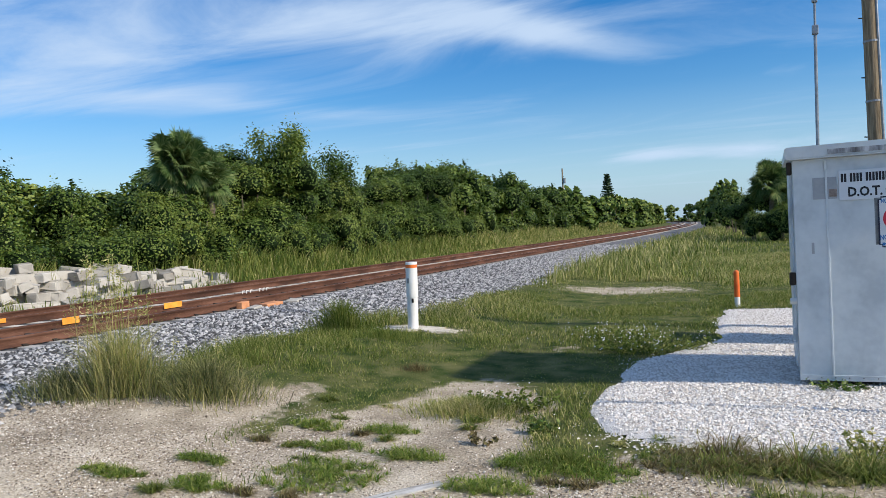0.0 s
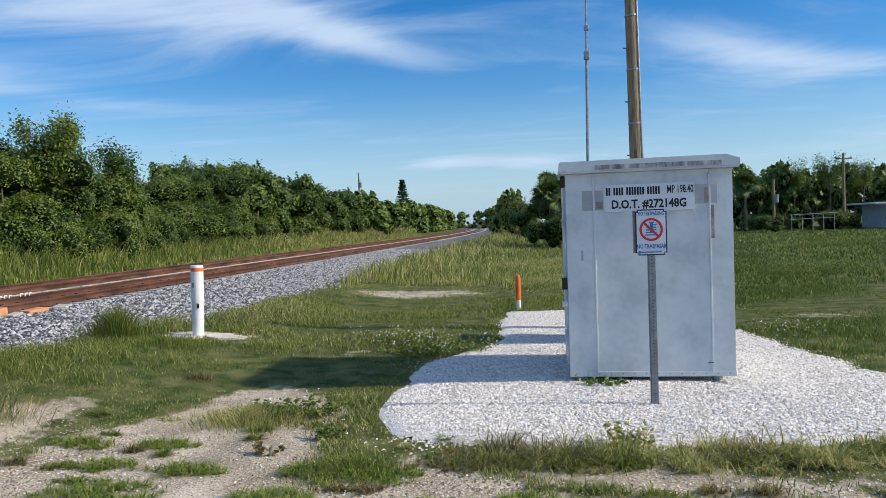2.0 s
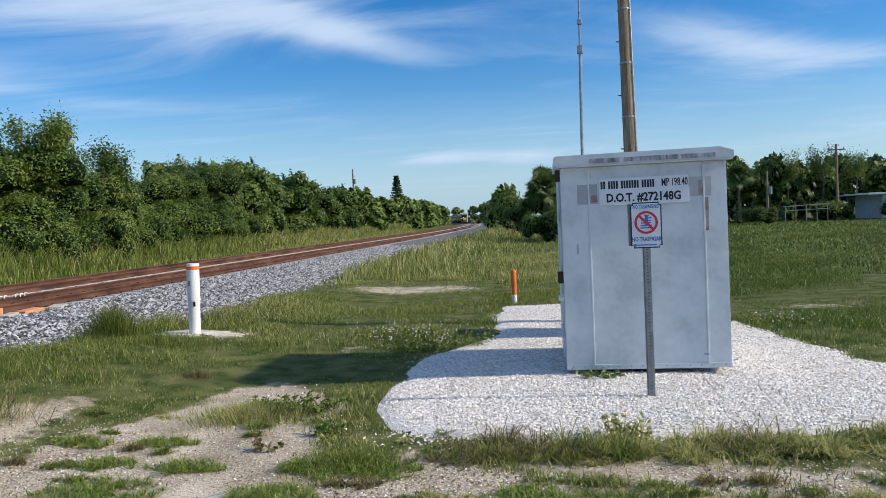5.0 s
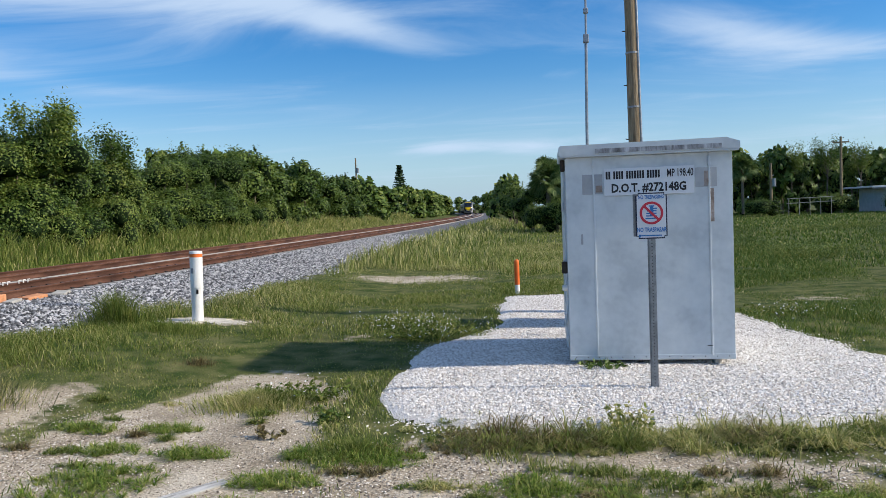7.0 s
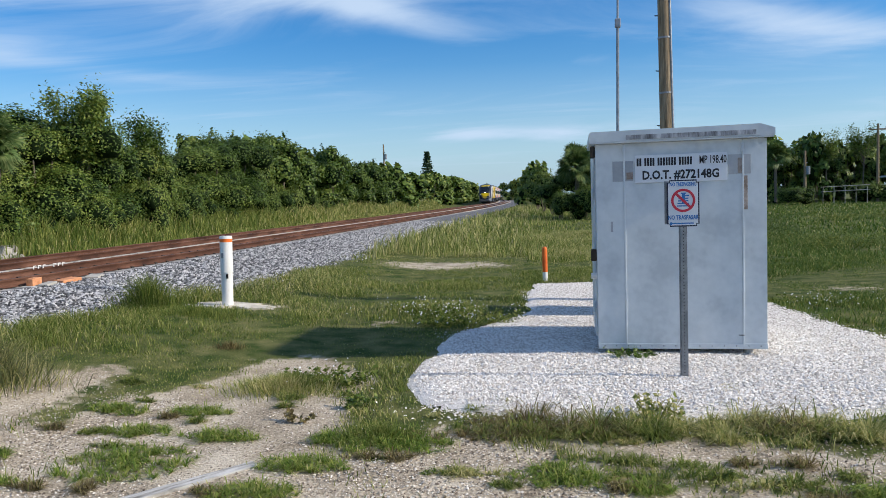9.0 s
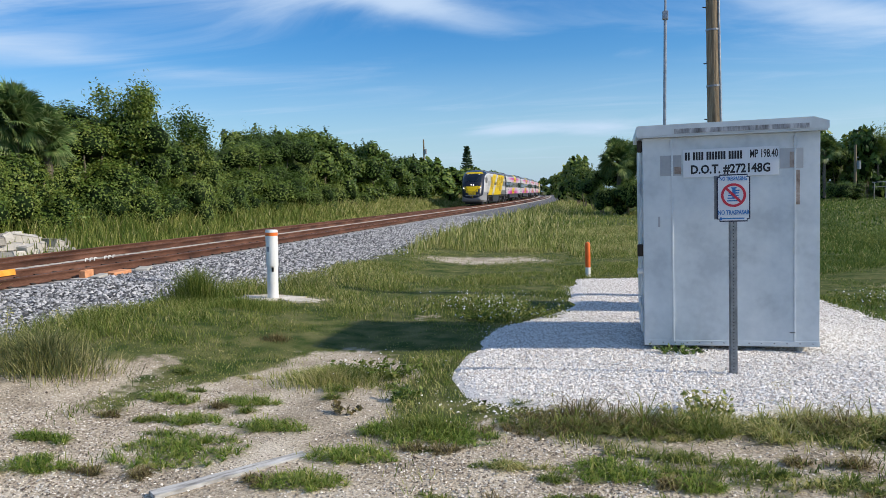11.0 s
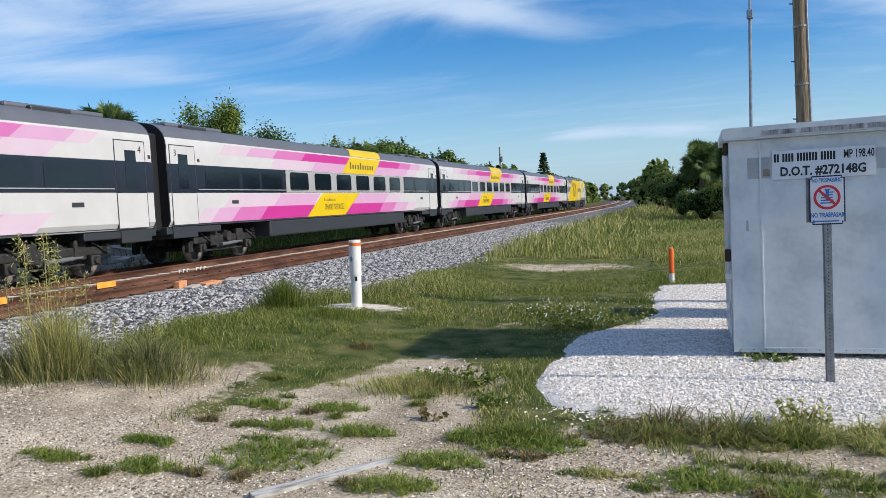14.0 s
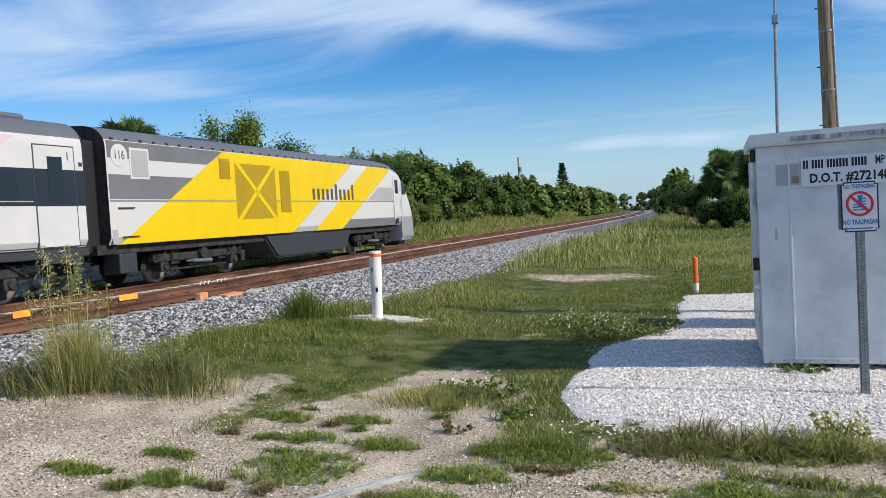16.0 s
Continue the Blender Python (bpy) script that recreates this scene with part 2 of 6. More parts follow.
GRASS_TALL = material("tall_grass_blades", ((0.060, 0.108, 0.018), (0.155, 0.210, 0.038), (0.37, 0.37, 0.11)), 0.65, 0.4, 0, 20, island=0.5, translucent=0.35, spec=0.2)
TURF = material("creeping_turf", ((0.085, 0.165, 0.022), (0.215, 0.30, 0.048), (0.43, 0.43, 0.13)), 0.65, 0.8, 0, 20, island=0.5, translucent=0.35, spec=0.2)
PLANK = material("weathered_white_board", ((0.20, 0.19, 0.17), (0.44, 0.425, 0.395), (0.60, 0.59, 0.56)), 0.85, 7, 0.3, 30, stretch=(0.6, 4, 1))
OLIVE = material("olive_grass_blades", ((0.075, 0.098, 0.034), (0.175, 0.195, 0.075), (0.38, 0.355, 0.165)), 0.7, 1.2, 0, 20, island=0.6, translucent=0.3, spec=0.2)
RED_WEED = material("reddish_weed", ((0.10, 0.080, 0.035), (0.23, 0.175, 0.075), (0.33, 0.29, 0.12)), 0.7, 0.8, 0, 20, island=0.6, translucent=0.3)
MEADOW = material("meadow_weeds", ((0.034, 0.080, 0.012), (0.090, 0.155, 0.024), (0.22, 0.26, 0.062)), 0.65, 0.35, 0, 20, island=0.45, translucent=0.3, spec=0.2)
PETAL = material("white_petals", ((0.75, 0.75, 0.72), (0.85, 0.85, 0.84)), 0.6, 2, 0)
T_YELLOW = paint("train_yellow", (0.68, 0.475, 0.004), 0.35, dirt=0.08, spec=0.25)
T_WHITE = paint("train_white", (0.545, 0.54, 0.535), 0.35, dirt=0.08, spec=0.3)
T_GREY = paint("train_mid_grey", (0.15, 0.155, 0.165), 0.4, spec=0.3)
T_LIGHT = paint("train_light_grey", (0.36, 0.36, 0.36), 0.4, spec=0.3)
T_ROOF = paint("train_roof_grey", (0.12, 0.13, 0.155), 0.5, spec=0.3)
T_DARK = paint("train_dark_grey", (0.032, 0.035, 0.041), 0.5)
T_BLACK = paint("train_navy_black", (0.012, 0.014, 0.025), 0.2, spec=0.6)
T_SILVER = paint("train_silver", (0.27, 0.275, 0.29), 0.35, metal=0.35)
T_GLASS = clear_glass("tinted_window", (0.008, 0.014, 0.024))
T_MAG = paint("train_magenta", (0.51, 0.036, 0.26), 0.35, dirt=0.06, spec=0.25)
T_PINK = paint("train_pink", (0.55, 0.16, 0.39), 0.35, dirt=0.05, spec=0.25)
T_PALE = paint("train_pale_pink", (0.57, 0.33, 0.50), 0.35, dirt=0.05, spec=0.25)
T_LILAC = paint("train_lilac", (0.58, 0.46, 0.545), 0.35, dirt=0.05, spec=0.25)
T_OCHRE = paint("train_ochre", (0.36, 0.245, 0.012), 0.5, spec=0.2)
T_TEXT = paint("train_lettering", (0.10, 0.075, 0.03), 0.4)
# sooty running gear; also the painted shade on the locomotives' rear walls
UNDER_END_SHADE = material("sooty_underframe_end_shade", ((0.012, 0.012, 0.013), (0.045, 0.043, 0.041)), 0.7, 5, 0.3, 30)
WHEEL = material("wheel_steel", ((0.025, 0.022, 0.02), (0.075, 0.066, 0.06)), 0.5, 6, 0.1, 40, metal=0.4)
HOUSE = material("white_stucco", ((0.62, 0.63, 0.64), (0.72, 0.73, 0.74)), 0.8, 2, 0.2, 20)
FENCE_MAT = material("weathered_grey_rail", ((0.30, 0.30, 0.29), (0.45, 0.44, 0.42)), 0.8, 4, 0.2, 20)


def lamp_glow():
    m = bpy.data.materials.new("headlight_glow")
    m.use_nodes = True
    b = m.node_tree.nodes["Principled BSDF"]
    b.inputs["Base Color"].default_value = (0.9, 0.9, 0.85, 1)
    b.inputs["Emission Color"].default_value = (1.0, 0.95, 0.82, 1)
    b.inputs["Emission Strength"].default_value = 6.0
    return m


GLOW = lamp_glow()


# ---- small builders ----
def mesh_object(name, me, mat, parent=None, label="", smooth=False):
    for x in (mat if isinstance(mat, (list, tuple)) else [mat]):
        me.materials.append(x)
    if smooth:
        me.shade_smooth()
    ob = new(name, me)
    ob.parent = parent
    if label:
        tagged(ob, label)
    return ob


def part(name, bm, mat, parent=None, label="", smooth=False):
    me = bpy.data.meshes.new(name)
    bm.to_mesh(me)
    bm.free()
    return mesh_object(name, me, mat, parent, label, smooth)


def empty(name, m=None, label="", category="", group="", kind=""):
    ob = new(name)
    ob.empty_display_size = 0.2
    if m is not None:
        ob.matrix_world = m
    return tagged(ob, label, category, group, kind)


def add_box(bm, x0, x1, y0, y1, z0, z1, bevel=0.0, m=None):
    r = bmesh.ops.create_cube(bm, size=1, matrix=Matrix.LocRotScale(((x0 + x1) / 2, (y0 + y1) / 2, (z0 + z1) / 2), None, (x1 - x0, y1 - y0, z1 - z0)))
    vs = r["verts"]
    if bevel:
        es = list({e for v in vs for e in v.link_edges})
        b = bmesh.ops.bevel(bm, geom=es, offset=bevel, segments=2, affect="EDGES", profile=0.5)
        vs = list({v for f in b["faces"] for v in f.verts} | {v for v in vs if v.is_valid})
    if m is not None:
        bmesh.ops.transform(bm, matrix=m, verts=[v for v in vs if v.is_valid])
    return bm


def box(x0, x1, y0, y1, z0, z1, bevel=0.0):
    return add_box(bmesh.new(), x0, x1, y0, y1, z0, z1, bevel)


def add_tube(bm, a, b, r0, r1=None, seg=12, caps=True):
    a, b = Vector(a), Vector(b)
    r1 = r0 if r1 is None else r1
    q = (b - a).to_track_quat("Z", "Y").to_matrix().to_4x4()
    bmesh.ops.create_cone(bm, cap_ends=caps, segments=seg, radius1=r0, radius2=r1, depth=(b - a).length, matrix=Matrix.Translation((a + b) / 2) @ q)
    return bm


def tube(a, b, r0, r1=None, seg=12):
    return add_tube(bmesh.new(), a, b, r0, r1, seg)


def raw(name, verts, faces, mat, parent=None, label="", smooth=False):
    """One mesh from arrays of corners and of equal-sided faces."""
    verts, faces = np.asarray(verts, dtype=np.float32), np.asarray(faces, dtype=np.int32)
    me = bpy.data.meshes.new(name)
    k = faces.shape[1]
    me.vertices.add(len(verts))
    me.vertices.foreach_set("co", verts.ravel())
    me.loops.add(faces.size)
    me.loops.foreach_set("vertex_index", faces.ravel())
    me.polygons.add(len(faces))
    me.polygons.foreach_set("loop_start", np.arange(0, faces.size, k, dtype=np.int32))
    me.update(calc_edges=True)
    return mesh_object(name, me, mat, parent, label, smooth)


def lettering(name, words, size, mat, parent, m, squeeze=1.0, bold=0.0):
    cu = bpy.data.curves.new(name, "FONT")
    cu.body, cu.size, cu.align_x, cu.align_y, cu.extrude = words, size, "CENTER", "CENTER", 0.001
    cu.offset = bold
    cu.resolution_u = 2
    tmp = bpy.data.objects.new(name, cu)
    scene.collection.objects.link(tmp)
    bpy.context.view_layer.update()
    me = bpy.data.meshes.new_from_object(tmp)
    bpy.data.objects.remove(tmp)
    me.transform(m @ Matrix.Diagonal((squeeze, 1, 1, 1)))
    return mesh_object(name, me, mat, parent)


# ---- the lie of the land ----
RAIL_Z, NEAR_X, FAR_X = 0.53, -12.75, -16.5


def bend(y):
    """How far the line has swung aside at y: nearly straight, then a long curve."""
    y = np.asarray(y, dtype=float)
    d = np.clip(y - 70.0, 0, 430)
    e = np.clip(y - 500.0, 0, None)
    return -0.012 * np.clip(y - 15.0, 0, None) - (d * d) / 4470.0 - e * (2 * 430 / 4470.0)


def step(a, b, x):
    t = np.clip((np.asarray(x, dtype=float) - a) / (b - a), 0, 1)
    return t * t * (3 - 2 * t)


def toe(y):
    y = np.asarray(y, dtype=float)
    return -7.9 + 1.25 * step(11.0, 16.0, y) - 0.7 * step(28.0, 42.0, y) + 0.16 * np.sin(y * 1.7) + 0.1 * np.sin(y * 4.1)


def land(x, y):
    """Height of the natural ground."""
    x, y = np.asarray(x, dtype=float), np.asarray(y, dtype=float)
    u = x - bend(y)
    z = 0.2 * step(-3.6, -6.6, u) + 0.03 * np.sin(x * 0.9 + 1.0) * np.cos(y * 0.7) * step(3, 6, y)
    z = z - 0.35 * step(-8.5, -10, u) * step(-20.5, -19.0, u) + 0.35 * step(-20.5, -25.0, u)
    return z


def fuzz(x, y, s, seed=0):
    """Cheap smooth noise in 0..1 for arrays."""
    x, y = np.asarray(x, dtype=float) * s, np.asarray(y, dtype=float) * s
    rs = np.random.RandomState(seed)
    v = np.zeros_like(x)
    for k in range(6):
        a, p, f = rs.rand() * 6.28, rs.rand() * 6.28, 0.6 + 1.1 * rs.rand() * (k + 1) / 2
        v = v + np.sin(f * (x * np.cos(a) + y * np.sin(a)) + p) / (1 + 0.3 * k)
    return 0.5 + v / 6.5


PAD = [(-1.74, 7.37), (-1.06, 6.75), (0.05, 6.62), (1.5, 6.68), (2.76, 6.95), (4.4, 7.4), (4.6, 8.6), (3.84, 9.8), (3.5, 11.4), (3.14, 12.98), (2.5, 15.6), (1.2, 16.8), (-0.95, 16.5), (-0.95, 14.6), (-0.87, 12.6), (-1.3, 11.4), (-1.75, 10.5), (-1.85, 9.0)]


def inside(x, y, poly):
    x, y = np.asarray(x, dtype=float), np.asarray(y, dtype=float)
    r = np.zeros(x.shape, dtype=bool)
    for (x0, y0), (x1, y1) in zip(poly, poly[1:] + poly[:1]):
        if y0 != y1:
            r ^= ((y0 > y) != (y1 > y)) & (x < (x1 - x0) * (y - y0) / (y1 - y0) + x0)
    return r


def blob(x, y, cx, cy, rx, ry):
    return np.exp(-(((x - cx) / rx) ** 2 + ((y - cy) / ry) ** 2))


def cover(x, y):
    """How grassy the ground is, 0 bare to 1 full."""
    x, y = np.asarray(x, dtype=float), np.asarray(y, dtype=float)
    n = fuzz(x, y, 1.3, 3) * 0.6 + fuzz(x, y, 4.0, 4) * 0.4
    line = 7.6 + 0.5 * np.sin(x * 1.3) - 1.2 * step(-3.4, -1.6, x) + 0.7 * step(-4.6, -5.6, x) - 0.9 * step(-6.4, -7.6, x)
    c = step(-1.0, 1.0, y - line + (n - 0.5) * 4.2)
    c = c * (1 - 0.9 * blob(x, y, -3.9, 21.4, 2.3, 1.3)) * (1 - 0.95 * blob(x, y, -6.1, 12.7, 1.1, 0.5)) * (1 - 0.7 * blob(x, y, -3.1, 8.5, 0.55, 0.8))
    c = c * (1 - 0.7 * blob(x, y, -0.8, 25.5, 1.6, 1.4)) * (1 - 0.5 * blob(x, y, 5.2, 15.4, 1.6, 0.7)) * (1 - 0.4 * blob(x, y, 7.5, 11.0, 1.5, 0.7)) * (1 - 0.5 * blob(x, y, -3.0, 11.6, 0.5, 0.5))
    c = np.maximum(c, 0.5 * step(0.46, 0.62, 0.5 * fuzz(x, y, 2.4, 51) + 0.5 * fuzz(x, y, 6.0, 52)) * step(-2.0, -0.8, x) * step(7.0, 6.5, y))
    for tx, ty, rx, ry in TUFTS:
        c = np.maximum(c, 0.62 * blob(x, y, tx, ty, rx, ry))
    return np.clip(c, 0, 1)


_rt = random.Random(77)
TUFTS = [(-4.30, 6.53, 0.25, 0.10), (-3.54, 6.61, 0.25, 0.10), (-3.75, 5.95, 0.27, 0.11), (-2.96, 5.87, 0.29, 0.12), (-3.39, 5.20, 0.44, 0.34), (-2.16, 4.74, 0.26, 0.13),
         (-1.44, 5.85, 0.38, 0.26), (-2.03, 5.25, 0.29, 0.14), (-2.00, 5.87, 0.11, 0.08), (-0.11, 5.29, 0.33, 0.18), (0.46, 5.11, 0.12, 0.07), (1.89, 5.10, 0.25, 0.10), (-4.60, 5.20, 0.22, 0.06), (-5.1, 4.62, 0.22, 0.07), (-4.25, 4.72, 0.20, 0.12),
         (0.33, 6.20, 0.36, 0.26), (-0.35, 6.24, 0.40, 0.22), (1.87, 6.22, 0.80, 0.28), (3.1, 6.6, 0.8, 0.3), (-2.07, 6.85, 0.15, 0.12)]
NAMED = len(TUFTS)
TUFTS += [(_rt.uniform(-5.0, 3.5), _rt.uniform(4.4, 7.6), _rt.uniform(0.04, 0.14), _rt.uniform(0.03, 0.07)) for _ in range(45)]
TUFTS += [(_rt.uniform(-1.6, 3.5), _rt.uniform(4.2, 6.4), _rt.uniform(0.06, 0.25), _rt.uniform(0.04, 0.10)) for _ in range(45)]

# ---- ground ----
def axis(dense0, dense1, stepsize, far0, far1, grow=1.35):
    a = list(np.arange(dense0, dense1 + stepsize / 2, stepsize))
    d = stepsize
    while a[-1] < far1:
        d *= grow
        a.append(a[-1] + d)
    d = stepsize
    while a[0] > far0:
        d *= grow
        a.insert(0, a[0] - d)
    return np.array(a)


def make_ground():
    us, ys = axis(-26, 9, 0.12, -2500, 2500), axis(2.5, 30, 0.12, -400, 3000)
    U, Y = np.meshgrid(us, ys)
    X = U + bend(Y)
    Z = land(X, Y) + 0.012 * (fuzz(X, Y, 7, 9) - 0.5) * (np.abs(Y) < 40)
    Z = Z + 0.10 * cover(X, Y) * fuzz(X, Y, 2.2, 12) * step(6, 9, Y) * step(35, 25, Y) * step(-8, -6.5, U) * 0.5
    V = np.stack([X, Y, Z], -1).reshape(-1, 3)
    nx = len(us)
    i = (np.arange(len(ys) - 1)[:, None] * nx + np.arange(nx - 1)[None, :]).ravel()
    ob = raw("ground", V, np.stack([i, i + 1, i + nx + 1, i + nx], -1), GROUND, smooth=True)
    at = ob.data.attributes.new("cover", "FLOAT", "POINT")
    at.data.foreach_set("value", cover(X, Y).ravel().astype(np.float32))
    tagged(ob, "sandy ground with patchy green grass and bare dirt", "ground", kind="structure")


make_ground()


def ballast_height(u, y):
    t = toe(y)
    up_near = 0.17 + 0.16 * step(0, 1, np.clip((t - u) / (t + 11.3), 0, 1) * 0.95)
    z = np.where(u > t, 0.17 - (u - t) * 0.5, up_near)
    z = np.where(u < -18.6, 0.33 - (-18.6 - u) * 0.27, z)
    return z


def make_ballast():
    us, ys = np.concatenate([np.arange(-20.2, -11, 0.3), np.arange(-11, -5.8, 0.13)]), axis(-6, 45, 0.15, -60, 560, 1.06)
    U, Y = np.meshgrid(us, ys)
    Z = ballast_height(U, Y) + 0.03 * (fuzz(U, Y, 9, 5) - 0.5)
    V = np.stack([U + bend(Y), Y, Z], -1).reshape(-1, 3)
    nx = len(us)
    i = (np.arange(len(ys) - 1)[:, None] * nx + np.arange(nx - 1)[None, :]).ravel()
    ob = raw("ballast_bed", V, np.stack([i, i + 1, i + nx + 1, i + nx], -1), BALLAST_BED, smooth=True)
    tagged(ob, "grey crushed-stone ballast shoulder under both tracks", "ballast", kind="structure")


make_ballast()


def stones(name, P, size, mat, seed, label, category):
    """Many small broken stones as one mesh: squashed eight-faced chips."""
    rs = np.random.RandomState(seed)
    n = len(P)
    base = np.array([(1, 0, 0), (0, 1, 0), (-1, 0, 0), (0, -1, 0), (0.25, 0.1, 1), (0, 0, -1)], dtype=float)
    tri = np.array([(0, 1, 4), (1, 2, 4), (2, 3, 4), (3, 0, 4), (0, 3, 1), (3, 2, 1)])[:4]
    B = base[None] * (1 + 0.45 * (rs.rand(n, 6, 1) - 0.5)) * (size * (0.6 + 0.9 * rs.rand(n, 1, 1) ** 2)) * np.stack([0.8 + 0.5 * rs.rand(n, 1), 0.8 + 0.5 * rs.rand(n, 1), 0.55 + 0.4 * rs.rand(n, 1)], -1)
    B += (rs.rand(n, 6, 3) - 0.5) * size * 0.5
    a, b = rs.rand(n) * 6.28, (rs.rand(n) - 0.5) * 0.9
    ca, sa_, cb, sb = np.cos(a)[:, None], np.sin(a)[:, None], np.cos(b)[:, None], np.sin(b)[:, None]
    x, y, z = B[..., 0], B[..., 1] * cb - B[..., 2] * sb, B[..., 1] * sb + B[..., 2] * cb
    V = (np.stack([x * ca - y * sa_, x * sa_ + y * ca, z], -1) + P[:, None, :])[:, :5]
    Fc = tri[None] + (np.arange(n) * 5)[:, None, None]
    return tagged(raw(name, V.reshape(-1, 3), Fc.reshape(-1, 3), mat), label, category, kind="stuff")


def scatter_ballast():
    rs = np.random.RandomState(21)
    n = 92000
    y = 3.5 + 52 * rs.rand(n) ** 1.6
    u = -11.45 + rs.rand(n) * 6.2
    keep = u < toe(y) + 0.25 * rs.randn(n)
    y, u = y[keep], u[keep]
    P = np.stack([u + bend(y), y, np.maximum(ballast_height(u, y), land(u, y)) + 0.012], -1)
    m = 5000
    y2 = 3.5 + 40 * rs.rand(m)
    u2 = -14.3 - rs.rand(m) * 0.75
    P2 = np.stack([u2 + bend(y2), y2, np.full(m, 0.345)], -1)
    stones("ballast_stones", np.concatenate([P, P2]), 0.036, BALLAST, 5, "loose grey crushed ballast stones beside the track", "ballast")


scatter_ballast()


def make_pad():
    xs, ys = np.arange(-2.3, 5.0, 0.08), np.arange(6.2, 17.2, 0.08)
    X, Y = np.meshgrid(xs, ys)
    wob = 0.34
    IN = inside(X + wob * (fuzz(X, Y, 7, 31) - 0.5), Y + wob * (fuzz(X, Y, 7, 32) - 0.5), PAD)
    k = IN.astype(float)
    for _ in range(8):
        q = np.pad(k, 1, mode="edge")
        k = (q[:-2, 1:-1] + q[2:, 1:-1] + q[1:-1, :-2] + q[1:-1, 2:] + q[1:-1, 1:-1]) / 5
    Z = land(X, Y) - 0.025 + 0.075 * step(0.05, 0.95, k) + 0.012 * (fuzz(X, Y, 4, 8) - 0.5)
    V = np.stack([X, Y, Z], -1).reshape(-1, 3)
    nx = len(xs)
    i = (np.arange(len(ys) - 1)[:, None] * nx + np.arange(nx - 1)[None, :]).ravel()
    sel = k.ravel()[i] > 0.30
    i = i[sel]
    tagged(raw("gravel_pad", V, np.stack([i, i + 1, i + nx + 1, i + nx], -1), SHELL_BED, smooth=True), "low spread of white crushed shell gravel", "gravel", kind="structure")
    k2 = k.copy()
    for _ in range(16):
        q = np.pad(k2, 1, mode="edge")
        k2 = (q[:-2, 1:-1] + q[2:, 1:-1] + q[1:-1, :-2] + q[1:-1, 2:] + q[1:-1, 1:-1]) / 5
    rs = np.random.RandomState(7)
    n = 150000
    x, y = -2.3 + 7.2 * rs.rand(n), 6.3 + 10.6 * rs.rand(n) ** 1.35
    ix, iy = np.clip(((x + 2.3) / 0.08).astype(int), 0, nx - 1), np.clip(((y - 6.2) / 0.08).astype(int), 0, len(ys) - 1)
    ok = rs.rand(n) < k2[iy, ix] ** 1.25 * 1.1
    P = np.stack([x, y, np.maximum(Z[iy, ix], land(x, y)) + 0.006], -1)[ok]
    stones("white_gravel_stones", P, 0.0125, SHELL, 8, "loose white shell gravel stones round the equipment cabinet", "gravel")


make_pad()


def scatter_pebbles():
    rs = np.random.RandomState(17)
    n = 130000
    x, y = -9 + 14 * rs.rand(n), 3.2 + 6 * rs.rand(n) ** 1.3
    ok = (rs.rand(n) < (1 - cover(x, y)) * (0.25 + 0.75 * step(0.4, 0.62, fuzz(x, y, 1.5, 41)))) & ~inside(x, y, PAD) & (x > toe(y))
    x, y = x[ok], y[ok]
    stones("tan_pebbles", np.stack([x, y, land(x, y) + 0.004], -1), 0.0085, PEBBLE, 18, "small tan and white pebbles strewn over bare dirt", "pebbles")


scatter_pebbles()

# ---- railway tracks ----
RAIL_SHAPE = [(-0.075, 0.0), (-0.075, 0.012), (-0.02, 0.03), (-0.01, 0.045), (-0.01, 0.125), (-0.036, 0.14), (-0.036, 0.172), (-0.028, 0.18), (0.028, 0.18), (0.036, 0.172), (0.036, 0.14), (0.01, 0.125), (0.01, 0.045), (0.02, 0.03), (0.075, 0.012), (0.075, 0.0)]


def rail(parent, u):
    ys = axis(-5, 45, 2.0, -60, 620, 1.03)
    k = len(RAIL_SHAPE)
    V = np.array([[(u + float(bend(y)) + px, y, RAIL_Z - 0.18 + pz) for px, pz in RAIL_SHAPE] for y in ys])
    V = V.reshape(-1, 3)
    fs = [(r * k + c, r * k + (c + 1) % k, (r + 1) * k + (c + 1) % k, (r + 1) * k + c) for r in range(len(ys) - 1) for c in range(k)]
    ob = raw("rail", V, fs, [RUST, RAIL_TOP], parent)
    ob.data.polygons.foreach_set("material_index", [1 if c == 7 else 0 for r in range(len(ys) - 1) for c in range(k)])
    return ob


def tie_mesh():
    bm = bmesh.new()
    add_box(bm, -1.30, 1.30, -0.13, 0.13, 0.12, 0.345, 0.02)
    me = bpy.data.meshes.new("tie")
    bm.to_mesh(me)
    bm.free()
    me.materials.append(TIE)
    return me


def clip_mesh():
    bm = bmesh.new()
    for s in (-1, 1):
        for rx in (-0.755, 0.755):
            add_box(bm, rx + s * 0.075 - 0.03, rx + s * 0.075 + 0.03, -0.05, 0.05, 0.345, 0.385, 0.012)
            add_tube(bm, (rx + s * 0.11, -0.06, 0.36), (rx + s * 0.11, 0.06, 0.36), 0.016, seg=6)
    me = bpy.data.meshes.new("rail_clip")
    bm.to_mesh(me)
    bm.free()
    me.materials.append(IRON)
    return me


def railway_track(cx, label):
    t = empty("railway_track", label=label, category="railway track", group="railway tracks", kind="structure")
    for s in (-0.755, 0.755):
        rail(t, cx + s)
    return t


near_track = railway_track(NEAR_X, "rusty steel rails clipped to concrete ties on ballast")
far_track = railway_track(FAR_X, "rusty steel rails of the second track on ballast")


def paint_mark(name, x, y, z, w, h, mat, parent, label):
    part(name, box(x, x + 0.012, y - w / 2, y + w / 2, z - h / 2, z + h / 2, 0.003), mat, parent, label)


